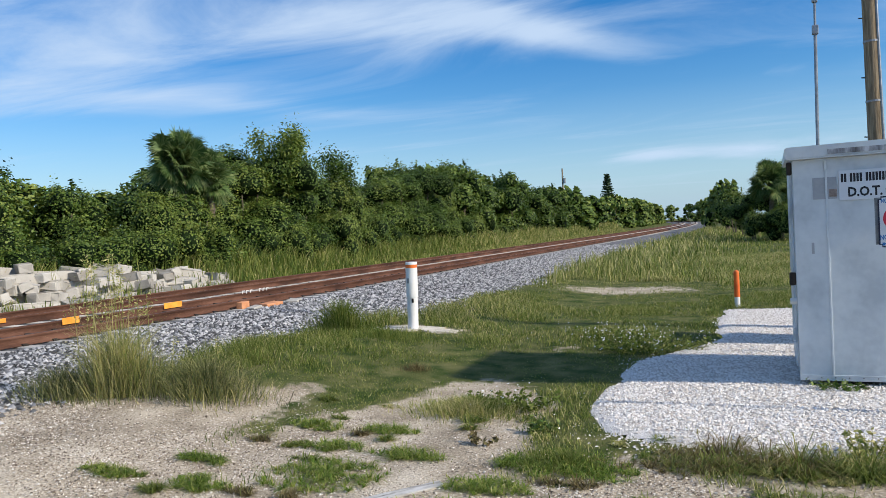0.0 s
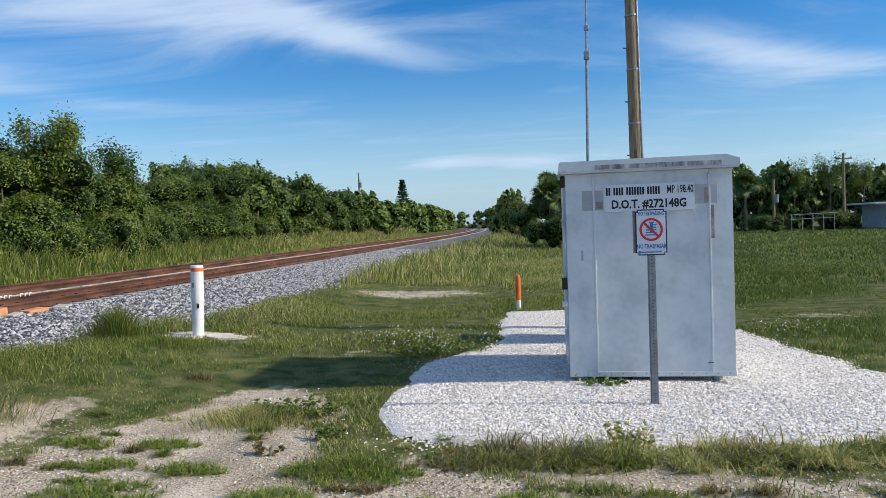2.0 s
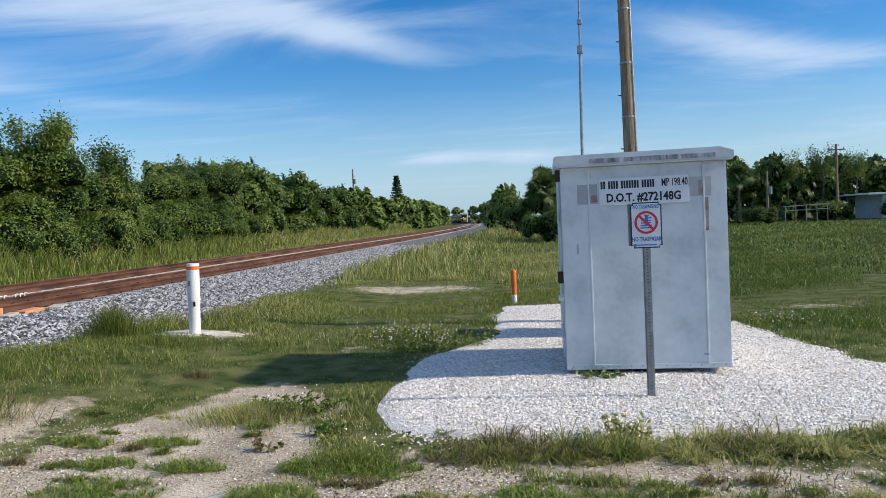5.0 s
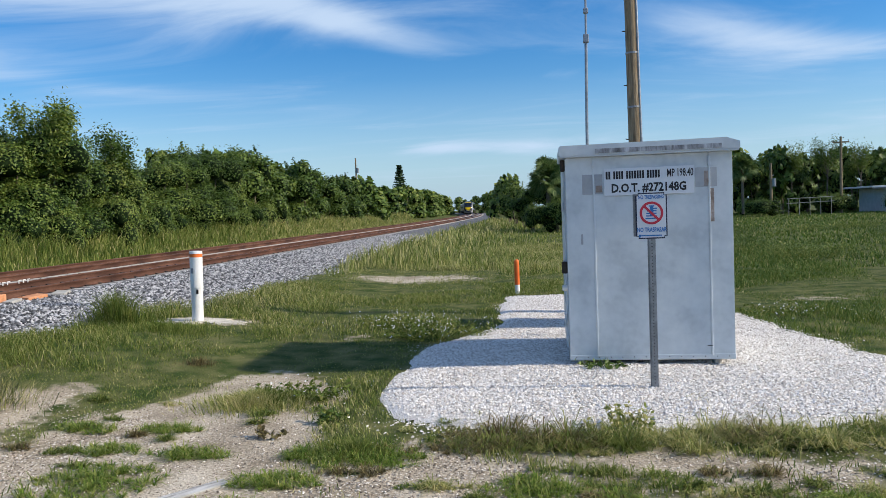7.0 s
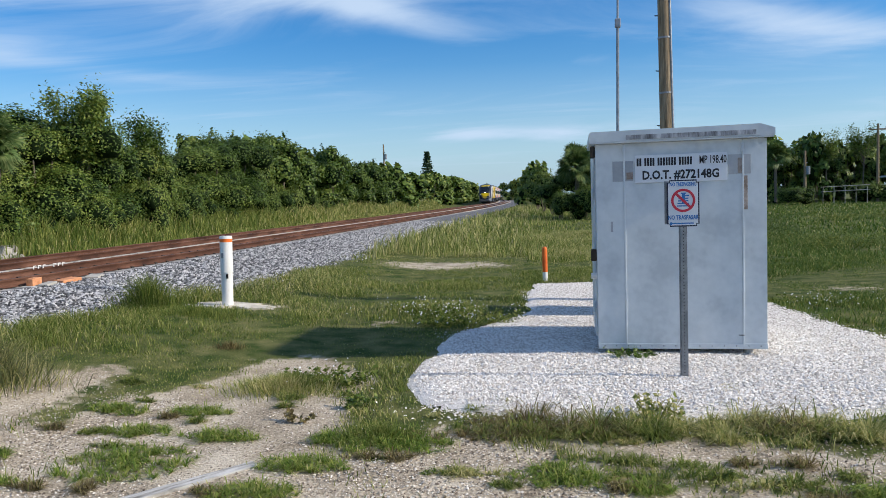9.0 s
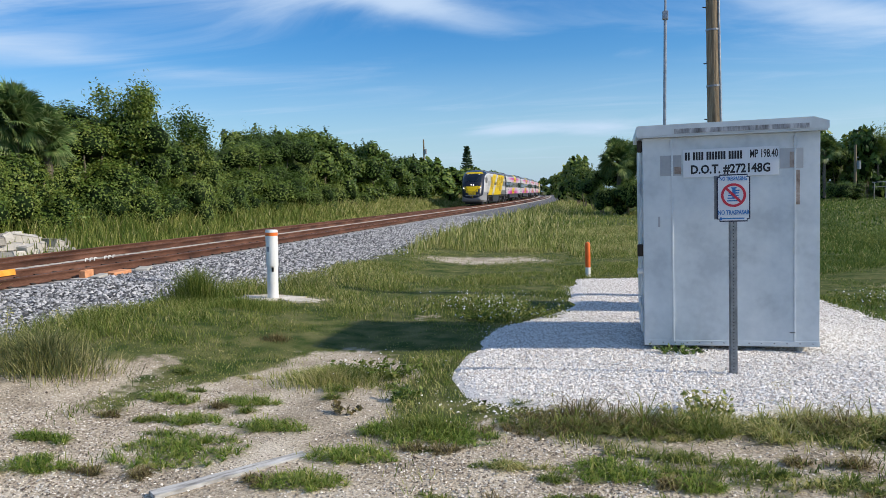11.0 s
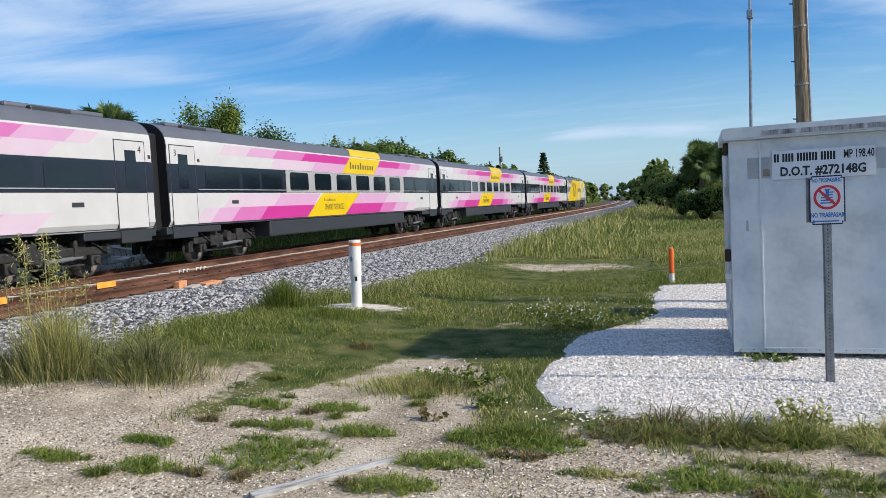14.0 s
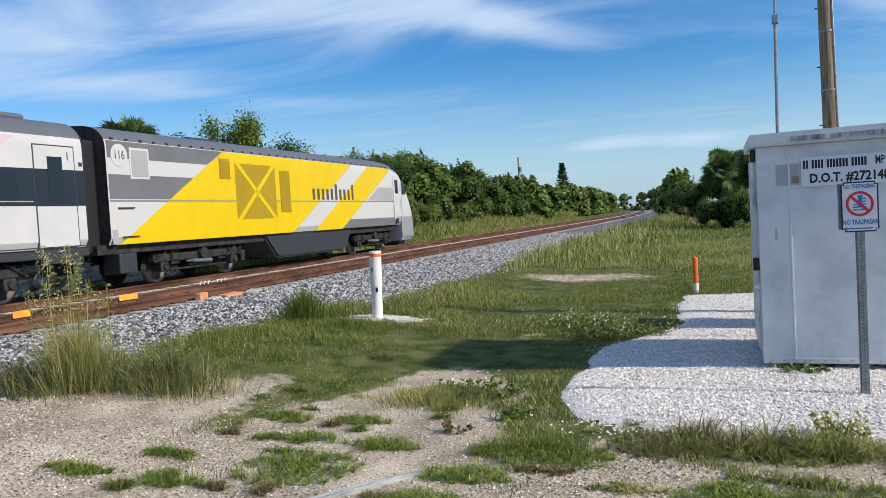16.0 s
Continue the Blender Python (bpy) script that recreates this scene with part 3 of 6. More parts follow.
for y, w in ((11.4, 0.42), (14.35, 0.6)):
    paint_mark("paint_mark", NEAR_X - 0.755 + 0.037, y, 0.50, w, 0.14, ORANGE, near_track, "orange paint daubed on the rail web")
paint_mark("paint_mark", FAR_X + 0.755 + 0.037, 11.3, 0.48, 0.6, 0.10, ORANGE, far_track, "orange paint daubed on the rail web")
for y in (17.0, 17.75):
    for k in range(3):
        paint_mark("crayon_mark", NEAR_X - 0.755 + 0.04, y + k * 0.17, 0.61 - 0.06, 0.03, 0.09, CHALK, near_track, "white crayon mark on the rail")
        part("crayon_mark", box(NEAR_X - 0.755 + 0.04, NEAR_X - 0.755 + 0.048, y + k * 0.17, y + k * 0.17 + 0.10, 0.575, 0.595), CHALK, near_track, "white crayon mark on the rail")


def orange_block(x, y, z, sx, sy, sz, rz, mat, label):
    ob = part("wooden_block", box(-sx / 2, sx / 2, -sy / 2, sy / 2, 0, sz, 0.012), mat)
    ob.matrix_world = pose(x, y, z, 3, 2, rz)
    tagged(ob, label, "block", "blocks beside the rail")


orange_block(-11.72, 14.8, 0.35, 0.16, 0.32, 0.16, 4, TERRA, "orange-painted wooden block standing against the rail")
orange_block(-11.35, 15.4, 0.345, 0.3, 0.55, 0.08, -8, TERRA, "flat orange-stained plank lying on the ballast")
orange_block(-11.35, 14.75, 0.345, 0.2, 0.45, 0.06, 12, CONCRETE, "pale concrete slab chip lying on ballast")
orange_block(-11.3, 16.3, 0.34, 0.3, 0.5, 0.07, 20, CONCRETE, "pale concrete slab chip lying on ballast")


# ---- equipment cabinet ----
BX0, BX1, BY0, BY1, BZ0, BZ1 = 0.24, 2.11, 9.07, 10.95, 0.14, 2.54


def signal_cabinet():
    b = empty("equipment_cabinet", pose((BX0 + BX1) / 2, (BY0 + BY1) / 2, 0.05), "weathered pale grey-white metal trackside equipment cabinet on short legs", "cabinet")
    ox, oy, oz = -(BX0 + BX1) / 2, -(BY0 + BY1) / 2, -0.05

    def p(name, x0, x1, y0, y1, z0, z1, mat=STEEL_WHITE, bevel=0.004, label="", parent=None):
        return part(name, box(x0 + ox, x1 + ox, y0 + oy, y1 + oy, z0 + oz, z1 + oz, bevel), mat, parent or b, label)

    p("body", BX0 + 0.02, BX1 - 0.02, BY0 + 0.02, BY1 - 0.02, BZ0 + 0.02, BZ1 - 0.01)
    # front skin in three sheets
    for x0, x1 in ((BX0, 0.557), (0.563, 1.852), (1.858, BX1)):
        p("front_panel", x0, x1, BY0, BY0 + 0.02, BZ0, BZ1 - 0.03, bevel=0.002)
    for x in (0.56, 1.855):
        p("seam_strip", x - 0.010, x + 0.010, BY0 - 0.012, BY0 - 0.0005, BZ0 + 0.04, BZ1 - 0.05, bevel=0.003)
    for x, z in ((0.556, 2.49), (1.85, 2.46)):
        p("seam_bracket", x - 0.014, x + 0.014, BY0 - 0.03, BY0 - 0.001, z - 0.10, z, bevel=0.006)
    p("base_flange", BX0 - 0.004, BX1 + 0.004, BY0 - 0.010, BY0 - 0.001, BZ0 - 0.005, BZ0 + 0.055, bevel=0.003)
    for k in range(14):
        x = BX0 + 0.07 + k * (BX1 - BX0 - 0.14) / 13
        part("rivet", tube((x + ox, BY0 - 0.018 + oy, BZ0 + 0.03 + oz), (x + ox, BY0 - 0.010 + oy, BZ0 + 0.03 + oz), 0.006, seg=8), T_DARK, b)
    # sides
    for k in range(3):
        p("side_panel", BX0 - 0.004, BX0 + 0.018, BY0 + 0.03 + k * 0.61, BY0 + 0.62 + k * 0.61, BZ0 + 0.02, BZ1 - 0.04, bevel=0.003)
    # roof: low two-way pitch, with a fascia
    bm = bmesh.new()
    x0, x1, y0, y1 = BX0 - 0.07 + ox, BX1 + 0.07 + ox, BY0 - 0.09 + oy, BY1 + 0.08 + oy
    z0, z1, z2 = 2.535 + oz, 2.615 + oz, 2.71 + oz
    mx = (x0 + x1) / 2 + 0.12
    prof = [(x0, z0), (x1, z0), (x1, z1), (x1 - 0.15, z2 - 0.045), (x0 + 0.02, z1 + 0.035), (x0, z1 + 0.02)]
    lo = [bm.verts.new((x, y0, z)) for x, z in prof]
    hi = [bm.verts.new((x, y1, z + 0.02)) for x, z in prof]
    bm.faces.new(lo)
    bm.faces.new(hi[::-1])
    for i in range(len(prof)):
        j = (i + 1) % len(prof)
        bm.faces.new((lo[j], lo[i], hi[i], hi[j]))
    bmesh.ops.recalc_face_normals(bm, faces=bm.faces)
    part("roof", bm, STEEL_WHITE, b, "slightly bowed metal roof")
    p("fascia_strip", 0.58, 1.98, BY0 - 0.099, BY0 - 0.090, 2.548, 2.600, PEEL, 0.001, "peeled dark strip of bare metal under the roof edge")
    p("roof_drip", BX0 - 0.06, BX1 + 0.06, BY0 - 0.085, BY0 - 0.001, 2.515, 2.534, STEEL_WHITE, 0.003)
    # marks on the front
    for x0, x1, z0, z1 in ((0.43, 0.66, 2.08, 2.31), (1.70, 1.94, 2.12, 2.34)):
        p("primer_patch", x0, x1, BY0 - 0.004, BY0 - 0.0004, z0, z1, PATCH, 0.001, "dull grey primer patch")
    p("rust_streak", 1.865, 1.905, BY0 - 0.0045, BY0 - 0.0006, 1.72, 2.10, STREAK, 0.001, "grey-brown run-down stain")
    p("rust_streak", 1.80, 1.845, BY0 - 0.0062, BY0 - 0.0046, 2.13, 2.30, STREAK, 0.001, "grey-brown run-down stain")
    p("rust_streak", 0.585, 0.66, BY0 - 0.0062, BY0 - 0.0046, 2.10, 2.18, STREAK, 0.001, "grey-brown run-down stain")
    p("scuff", 0.40, 0.425, BY0 - 0.004, BY0 - 0.0004, 1.50, 1.62, PATCH, 0.001)
    p("scuff", 1.80, 1.86, BY0 - 0.014, BY0 - 0.0130, 0.29, 0.30, BLACK, 0.0)
    # plate with lettering; the street line as bars
    plate = p("name_plate", 0.68, 1.685, BY0 - 0.022, BY0 - 0.007, 2.055, 2.37, SIGN_WHITE, 0.002, "white plate with black lettering")
    face = Matrix.Translation((1.18 + ox, BY0 - 0.0235 + oy, 0)) @ Matrix.Rotation(radians(90), 4, "X")
    x = 0.70
    for word in (2, 4, 7, 5):
        for k in range(word):
            p("lettering_bar", x, x + 0.022, BY0 - 0.0240, BY0 - 0.0222, 2.245, 2.335, BLACK, 0.0, parent=b)
            x += 0.0298
        x += 0.026
    lettering("lettering", "MP 198.40", 0.125, BLACK, b, Matrix.Translation((0.352, 0, 0)) @ Matrix.Translation((1.18 + ox + 0.0, BY0 - 0.0235 + oy, 2.29 + oz)) @ Matrix.Rotation(radians(90), 4, "X"), 0.55, 0.002)
    lettering("lettering", "D.O.T. #272148G", 0.135, BLACK, b, Matrix.Translation((1.18 + ox, BY0 - 0.0235 + oy, 2.135 + oz)) @ Matrix.Rotation(radians(90), 4, "X"), 0.84, 0.0045)
    # door gear on the track side
    door = p("side_door", BX0 - 0.03, BX0 - 0.005, BY0 + 0.25, BY1 - 0.25, BZ0 + 0.1, BZ1 - 0.12, STEEL_WHITE, 0.004, "side door standing slightly proud")
    for z in (0.6, 1.25, 1.95):
        part("hinge", tube((BX0 - 0.04 + ox, BY0 + 0.22 + oy, z - 0.06 + oz), (BX0 - 0.04 + ox, BY0 + 0.22 + oy, z + 0.06 + oz), 0.013, seg=8), STEEL_WHITE, b)
    part("latch", box(BX0 - 0.07 + ox, BX0 - 0.005 + ox, BY0 + 0.05 + oy, BY0 + 0.11 + oy, 1.16 + oz, 1.30 + oz, 0.01), IRON, b, "dark hasp and padlock")
    part("vent_cap", tube((BX0 - 0.07 + ox, BY0 + 0.12 + oy, 0.98 + oz), (BX0 - 0.005 + ox, BY0 + 0.12 + oy, 0.98 + oz), 0.035, seg=12), PVC, b, "small white vent cap")
    part("lamp_housing", box(BX0 - 0.06 + ox, BX0 - 0.005 + ox, BY0 + 0.03 + oy, BY0 + 0.10 + oy, 2.36 + oz, 2.50 + oz, 0.015), IRON, b)
    for x in (0.42, 1.93):
        for y in (BY0 + 0.12, BY1 - 0.12):
            part("leg", tube((x + ox, y + oy, 0.0), (x + ox, y + oy, BZ0 + 0.02 + oz), 0.055, seg=12), CONCRETE, b, "stubby grey footing")
    return b


signal_cabinet()


def junction_cabinet():
    """A lower cabinet close behind the large one; its shade falls across the gravel."""
    b = empty("junction_cabinet", pose(1.15, 12.6, 0.03), "low pale grey metal junction cabinet behind the equipment cabinet", "cabinet")
    part("body", box(-0.55, 0.55, -0.52, 0.52, 0.06, 1.30, 0.01), STEEL_WHITE, b)
    part("roof", box(-0.60, 0.60, -0.57, 0.57, 1.30, 1.36, 0.015), STEEL_WHITE, b)
    part("plinth", box(-0.5, 0.5, -0.47, 0.47, -0.05, 0.06, 0.01), CONCRETE, b)
    part("latch", box(-0.58, -0.55, -0.04, 0.04, 0.65, 0.80, 0.006), IRON, b)


junction_cabinet()


# ---- warning sign on its post ----
def warning_sign():
    s = empty("warning_sign", pose(1.06, 7.94, 0.06), "white and blue no-trespassing sign on a perforated galvanised post", "sign")
    bm = bmesh.new()
    add_box(bm, -0.024, 0.024, 0.0, 0.004, -0.08, 1.95, 0.001)
    for sx in (-1, 1):
        add_box(bm, sx * 0.025 - 0.003, sx * 0.025 + 0.003, 0.0, 0.035, -0.08, 1.95, 0.001)
        add_box(bm, sx * 0.032 - 0.008, sx * 0.032 + 0.008, 0.031, 0.036, -0.08, 1.95, 0.001)
    post = part("post", bm, GALV, s, "galvanised U-channel post")
    for k in range(44):
        z = 0.06 + k * 0.034
        part("hole", tube((0, -0.0012, z), (0, -0.0004, z), 0.006, seg=6), BLACK, post)
    bm = bmesh.new()
    add_box(bm, -0.155, 0.155, -0.010, -0.006, 1.535, 2.0, 0.0)
    vert = [e for e in bm.edges if abs(e.verts[0].co.y - e.verts[1].co.y) > 0.003]
    bmesh.ops.bevel(bm, geom=vert, offset=0.025, segments=4, affect="EDGES")
    panel = part("sign_panel", bm, SIGN_NAVY, s, "dark-edged sign panel with rounded corners")
    bm = bmesh.new()
    add_box(bm, -0.142, 0.142, -0.0125, -0.0105, 1.548, 1.987, 0.0)
    vert = [e for e in bm.edges if abs(e.verts[0].co.y - e.verts[1].co.y) > 0.001]
    bmesh.ops.bevel(bm, geom=vert, offset=0.02, segments=4, affect="EDGES")
    part("sign_face", bm, SIGN_WHITE, s, "white sign face")
    up = Matrix.Rotation(radians(90), 4, "X")
    lettering("lettering", "NO TRESPASSING", 0.054, SIGN_BLUE, s, Matrix.Translation((0, -0.0135, 1.955)) @ up, 0.60, 0.0012)
    lettering("lettering", "NO TRASPASAR", 0.062, SIGN_BLUE, s, Matrix.Translation((0, -0.0135, 1.625)) @ up, 0.66, 0.0015)
    part("small_print", box(-0.12, 0.10, -0.0135, -0.0126, 1.562, 1.574), SIGN_BLUE, s)
    part("small_print", box(-0.128, -0.108, -0.0138, -0.0126, 1.552, 1.580), SIGN_BLUE, s)
    for x0, x1, z in ((-0.06, 0.06, 1.735), (-0.055, 0.055, 1.76), (-0.05, 0.05, 1.785), (-0.045, 0.05, 1.81), (-0.01, 0.055, 1.835), (-0.02, 0.03, 1.86)):
        part("pictogram_bar", box(x0, x1, -0.0135, -0.0126, z, z + 0.012), SIGN_BLUE, s)
    part("pictogram_bar", box(-0.012, 0.02, -0.0137, -0.0126, 1.76, 1.87), SIGN_BLUE, s)
    bm = bmesh.new()
    n = 40
    ring = []
    for k in range(n):
        a = 2 * math.pi * k / n
        ring.append([bm.verts.new((r * math.cos(a), y, 1.795 + r * math.sin(a))) for r, y in ((0.092, -0.0126), (0.092, -0.0146), (0.116, -0.0146), (0.116, -0.0126))])
    for k in range(n):
        a, b = ring[k], ring[(k + 1) % n]
        for i in range(3):
            bm.faces.new((a[i], a[i + 1], b[i + 1], b[i]))
    bmesh.ops.recalc_face_normals(bm, faces=bm.faces)
    part("prohibition_ring", bm, SIGN_RED, s, "red prohibition ring")
    bm = box(-0.10, 0.10, -0.0150, -0.0138, -0.012, 0.012)
    bmesh.ops.transform(bm, matrix=Matrix.Translation((0, 0, 1.795)) @ Matrix.Rotation(radians(45), 4, "Y"), verts=bm.verts)
    part("prohibition_bar", bm, SIGN_RED, s)
    # second panel on the back of the post
    bm = bmesh.new()
    add_box(bm, -0.175, 0.135, 0.040, 0.044, 1.56, 1.99, 0.0)
    part("back_panel", bm, GALV, s, "bare back panel bolted behind the post")
    return s


warning_sign()


# ---- vent pipe, marker stake, pole, antenna ----
def vent_pipe():
    t = empty("vent_pipe", pose(-6.13, 12.6, 0.17, 0, 1.2, 0), "white PVC vent pipe with an orange band near its top", "pipe")
    part("pipe", tube((0, 0, -0.06), (0, 0, 0.62), 0.098, seg=28), PVC, t, smooth=False)
    part("upper_pipe", tube((0, 0, 0.62), (0, 0, 1.14), 0.108, seg=28), PVC, t)
    part("joint_ring", tube((0, 0, 0.60), (0, 0, 0.625), 0.110, seg=28), PVC, t)
    part("orange_band", tube((0, 0, 1.14), (0, 0, 1.20), 0.1085, seg=28), MARK_RED, t, "orange band")
    part("cap", tube((0, 0, 1.20), (0, 0, 1.245), 0.112, 0.104, seg=28), PVC, t, "white cap")
    part("label_tag", box(-0.05, 0.0, -0.112, -0.106, 0.86, 0.95, 0.002), GALV, t)
    part("stain", box(0.03, 0.07, -0.098, -0.088, 0.50, 0.58, 0.002), IRON, t)


vent_pipe()
def splash_pad():
    """An uneven pat of spilled concrete round the pipe."""
    bm = bmesh.new()
    n = 44
    rim_, top_ = [], []
    for k in range(n):
        a = 2 * math.pi * k / n
        q = 0.95 + 0.6 * noise.noise(Vector((math.cos(a) * 2.6, math.sin(a) * 2.6, 3.1))) + 0.2 * noise.noise(Vector((math.cos(a) * 9, math.sin(a) * 9, 1.1)))
        x, y = -6.1 + 0.9 * q * math.cos(a), 12.62 + 0.34 * q * math.sin(a)
        z = float(land(x, y))
        rim_.append(bm.verts.new((x, y, z - 0.03)))
        top_.append(bm.verts.new((-6.1 + 0.94 * (x + 6.1), 12.62 + 0.94 * (y - 12.62), z + 0.03)))
    for k in range(n):
        bm.faces.new((rim_[k], rim_[(k + 1) % n], top_[(k + 1) % n], top_[k]))
    bm.faces.new(top_)
    tagged(part("concrete_pat", bm, SPLASH), "pale uneven pat of concrete round the vent pipe", "slab")


splash_pad()


def marker_stake():
    t = empty("marker_stake", pose(-0.72, 17.04, 0.0), "orange and white plastic utility marker stake", "marker")
    part("lower_stake", tube((0, 0, -0.05), (0, 0, 0.25), 0.055, seg=16), PVC, t, "white lower section")
    part("upper_stake", tube((0, 0, 0.25), (0, 0, 0.76), 0.056, seg=16), MARK_RED, t, "orange upper section")
    bm = bmesh.new()
    bmesh.ops.create_uvsphere(bm, u_segments=16, v_segments=8, radius=0.056, matrix=Matrix.Translation((0, 0, 0.76)))
    part("domed_cap", bm, MARK_RED, t)


marker_stake()


def utility_pole():
    t = empty("utility_pole", pose(1.62, 14.0, 0.0, 0, -0.6, 0), "tall weathered round wooden utility pole with a conduit", "pole")
    part("shaft", tube((0, 0, -0.1), (0, 0, 8.0), 0.125, 0.095, 20), POLE_WOOD, t)
    part("conduit", tube((0.11, -0.06, 0.0), (0.085, -0.06, 7.6), 0.024, seg=10), GALV, t, "grey conduit strapped to the pole")
    for k in range(7):
        z = 0.8 + k * 0.95
        part("strap", tube((0, 0, z), (0, 0, z + 0.03), 0.134 - 0.0036 * z, seg=16), GALV, t)
        part("step_bolt", tube((-0.09, 0, z + 0.4), (-0.16, 0, z + 0.41), 0.010, seg=6), IRON, t)


utility_pole()


def radio_mast():
    t = empty("antenna_mast", pose(0.57, 11.35, 0.0, 0, 0.9, 0), "slender grey metal antenna mast", "antenna")
    part("lower_tube", tube((0, 0, -0.1), (0, 0, 4.4), 0.022, seg=10), GALV, t)
    part("upper_tube", tube((0, 0, 4.4), (0, 0, 7.2), 0.016, 0.010, seg=8), GALV, t)
    part("clamp", box(-0.04, 0.04, -0.04, 0.04, 4.3, 4.42, 0.01), GALV, t)
    part("clamp", box(-0.035, 0.035, -0.035, 0.035, 4.72, 4.79, 0.01), GALV, t)


radio_mast()

# ---- train ----
def slab(poly, side, x=1.5, proud=0.004, thick=0.02):
    """A thin plate on a car's flank from its (y, z) corners."""
    bm = bmesh.new()
    a = [bm.verts.new((side * (x + proud), y, z)) for y, z in poly]
    b = [bm.verts.new((side * (x - thick), y, z)) for y, z in poly]
    bm.faces.new(a)
    bm.faces.new(b[::-1])
    n = len(poly)
    for i in range(n):
        bm.faces.new((a[i], b[i], b[(i + 1) % n], a[(i + 1) % n]))
    bmesh.ops.recalc_face_normals(bm, faces=bm.faces)
    return bm


def rect(y0, y1, z0, z1):
    return [(y0, z0), (y1, z0), (y1, z1), (y0, z1)]


def section(w, zb, zt, flat=0.55, fine=False):
    """Right half of a car's cross-section from the bottom up; the flank is upright, the roof rounded."""
    zs = zb + (zt - zb) * flat
    pts = [(w * 0.93, zb), (w, zb + 0.06 * (zt - zb))]
    pts += [(w, zb + (zs - zb) * k / 8) for k in range(2, 9)] if not fine else [(w, zb + (zs - zb) * (0.06 + 0.94 * k / 30)) for k in range(1, 31)]
    nr = 20 if fine else 10
    for k in range(1, nr + 1):
        a = math.pi / 2 * k / nr
        pts.append((w * math.cos(a) ** 0.52, zs + (zt - zs) * math.sin(a) ** 0.95))
    return pts


def loft(rings, close=True):
    """rings: (y, half section). Returns a bmesh of the whole skin."""
    bm = bmesh.new()
    rows = []
    for y, h in rings:
        full = [(x, z) for x, z in h] + [(-x, z) for x, z in h[-2::-1]]
        rows.append([bm.verts.new((x, y, z)) for x, z in full])
    for a, b in zip(rows, rows[1:]):
        for i in range(len(a) - 1):
            bm.faces.new((a[i], b[i], b[i + 1], a[i + 1]))
        bm.faces.new((a[-1], b[-1], b[0], a[0]))
    if close:
        bm.faces.new(rows[0])
        bm.faces.new(rows[-1][::-1])
    bmesh.ops.recalc_face_normals(bm, faces=bm.faces)
    return bm


def wheel_mesh():
    bm = bmesh.new()
    prof = [(0.0, -0.06), (0.12, -0.07), (0.14, -0.02), (0.36, -0.01), (0.38, -0.06), (0.455, -0.065), (0.46, 0.055), (0.49, 0.06), (0.49, 0.085), (0.38, 0.085), (0.35, 0.03), (0.14, 0.03), (0.0, 0.05)]
    n = 28
    rings = [[bm.verts.new((x, r * math.cos(2 * math.pi * k / n), r * math.sin(2 * math.pi * k / n))) for r, x in prof] for k in range(n)]
    for k in range(n):
        a, b = rings[k], rings[(k + 1) % n]
        for i in range(len(prof) - 1):
            bm.faces.new((a[i], a[i + 1], b[i + 1], b[i]))
    bmesh.ops.remove_doubles(bm, verts=bm.verts, dist=1e-5)
    bmesh.ops.recalc_face_normals(bm, faces=bm.faces)
    me = bpy.data.meshes.new("wheel")
    bm.to_mesh(me)
    bm.free()
    me.materials.append(WHEEL)
    me.shade_smooth()
    return me


WHEEL_MESH = wheel_mesh()


def spring(bm, x, y, z0, z1, r, wire, turns=4):
    pts = [(x + r * math.cos(a), y + r * math.sin(a), z0 + (z1 - z0) * k / (turns * 8)) for k in range(turns * 8 + 1) for a in [k * math.pi / 4]]
    for p, q in zip(pts, pts[1:]):
        add_tube(bm, p, q, wire, seg=5, caps=False)


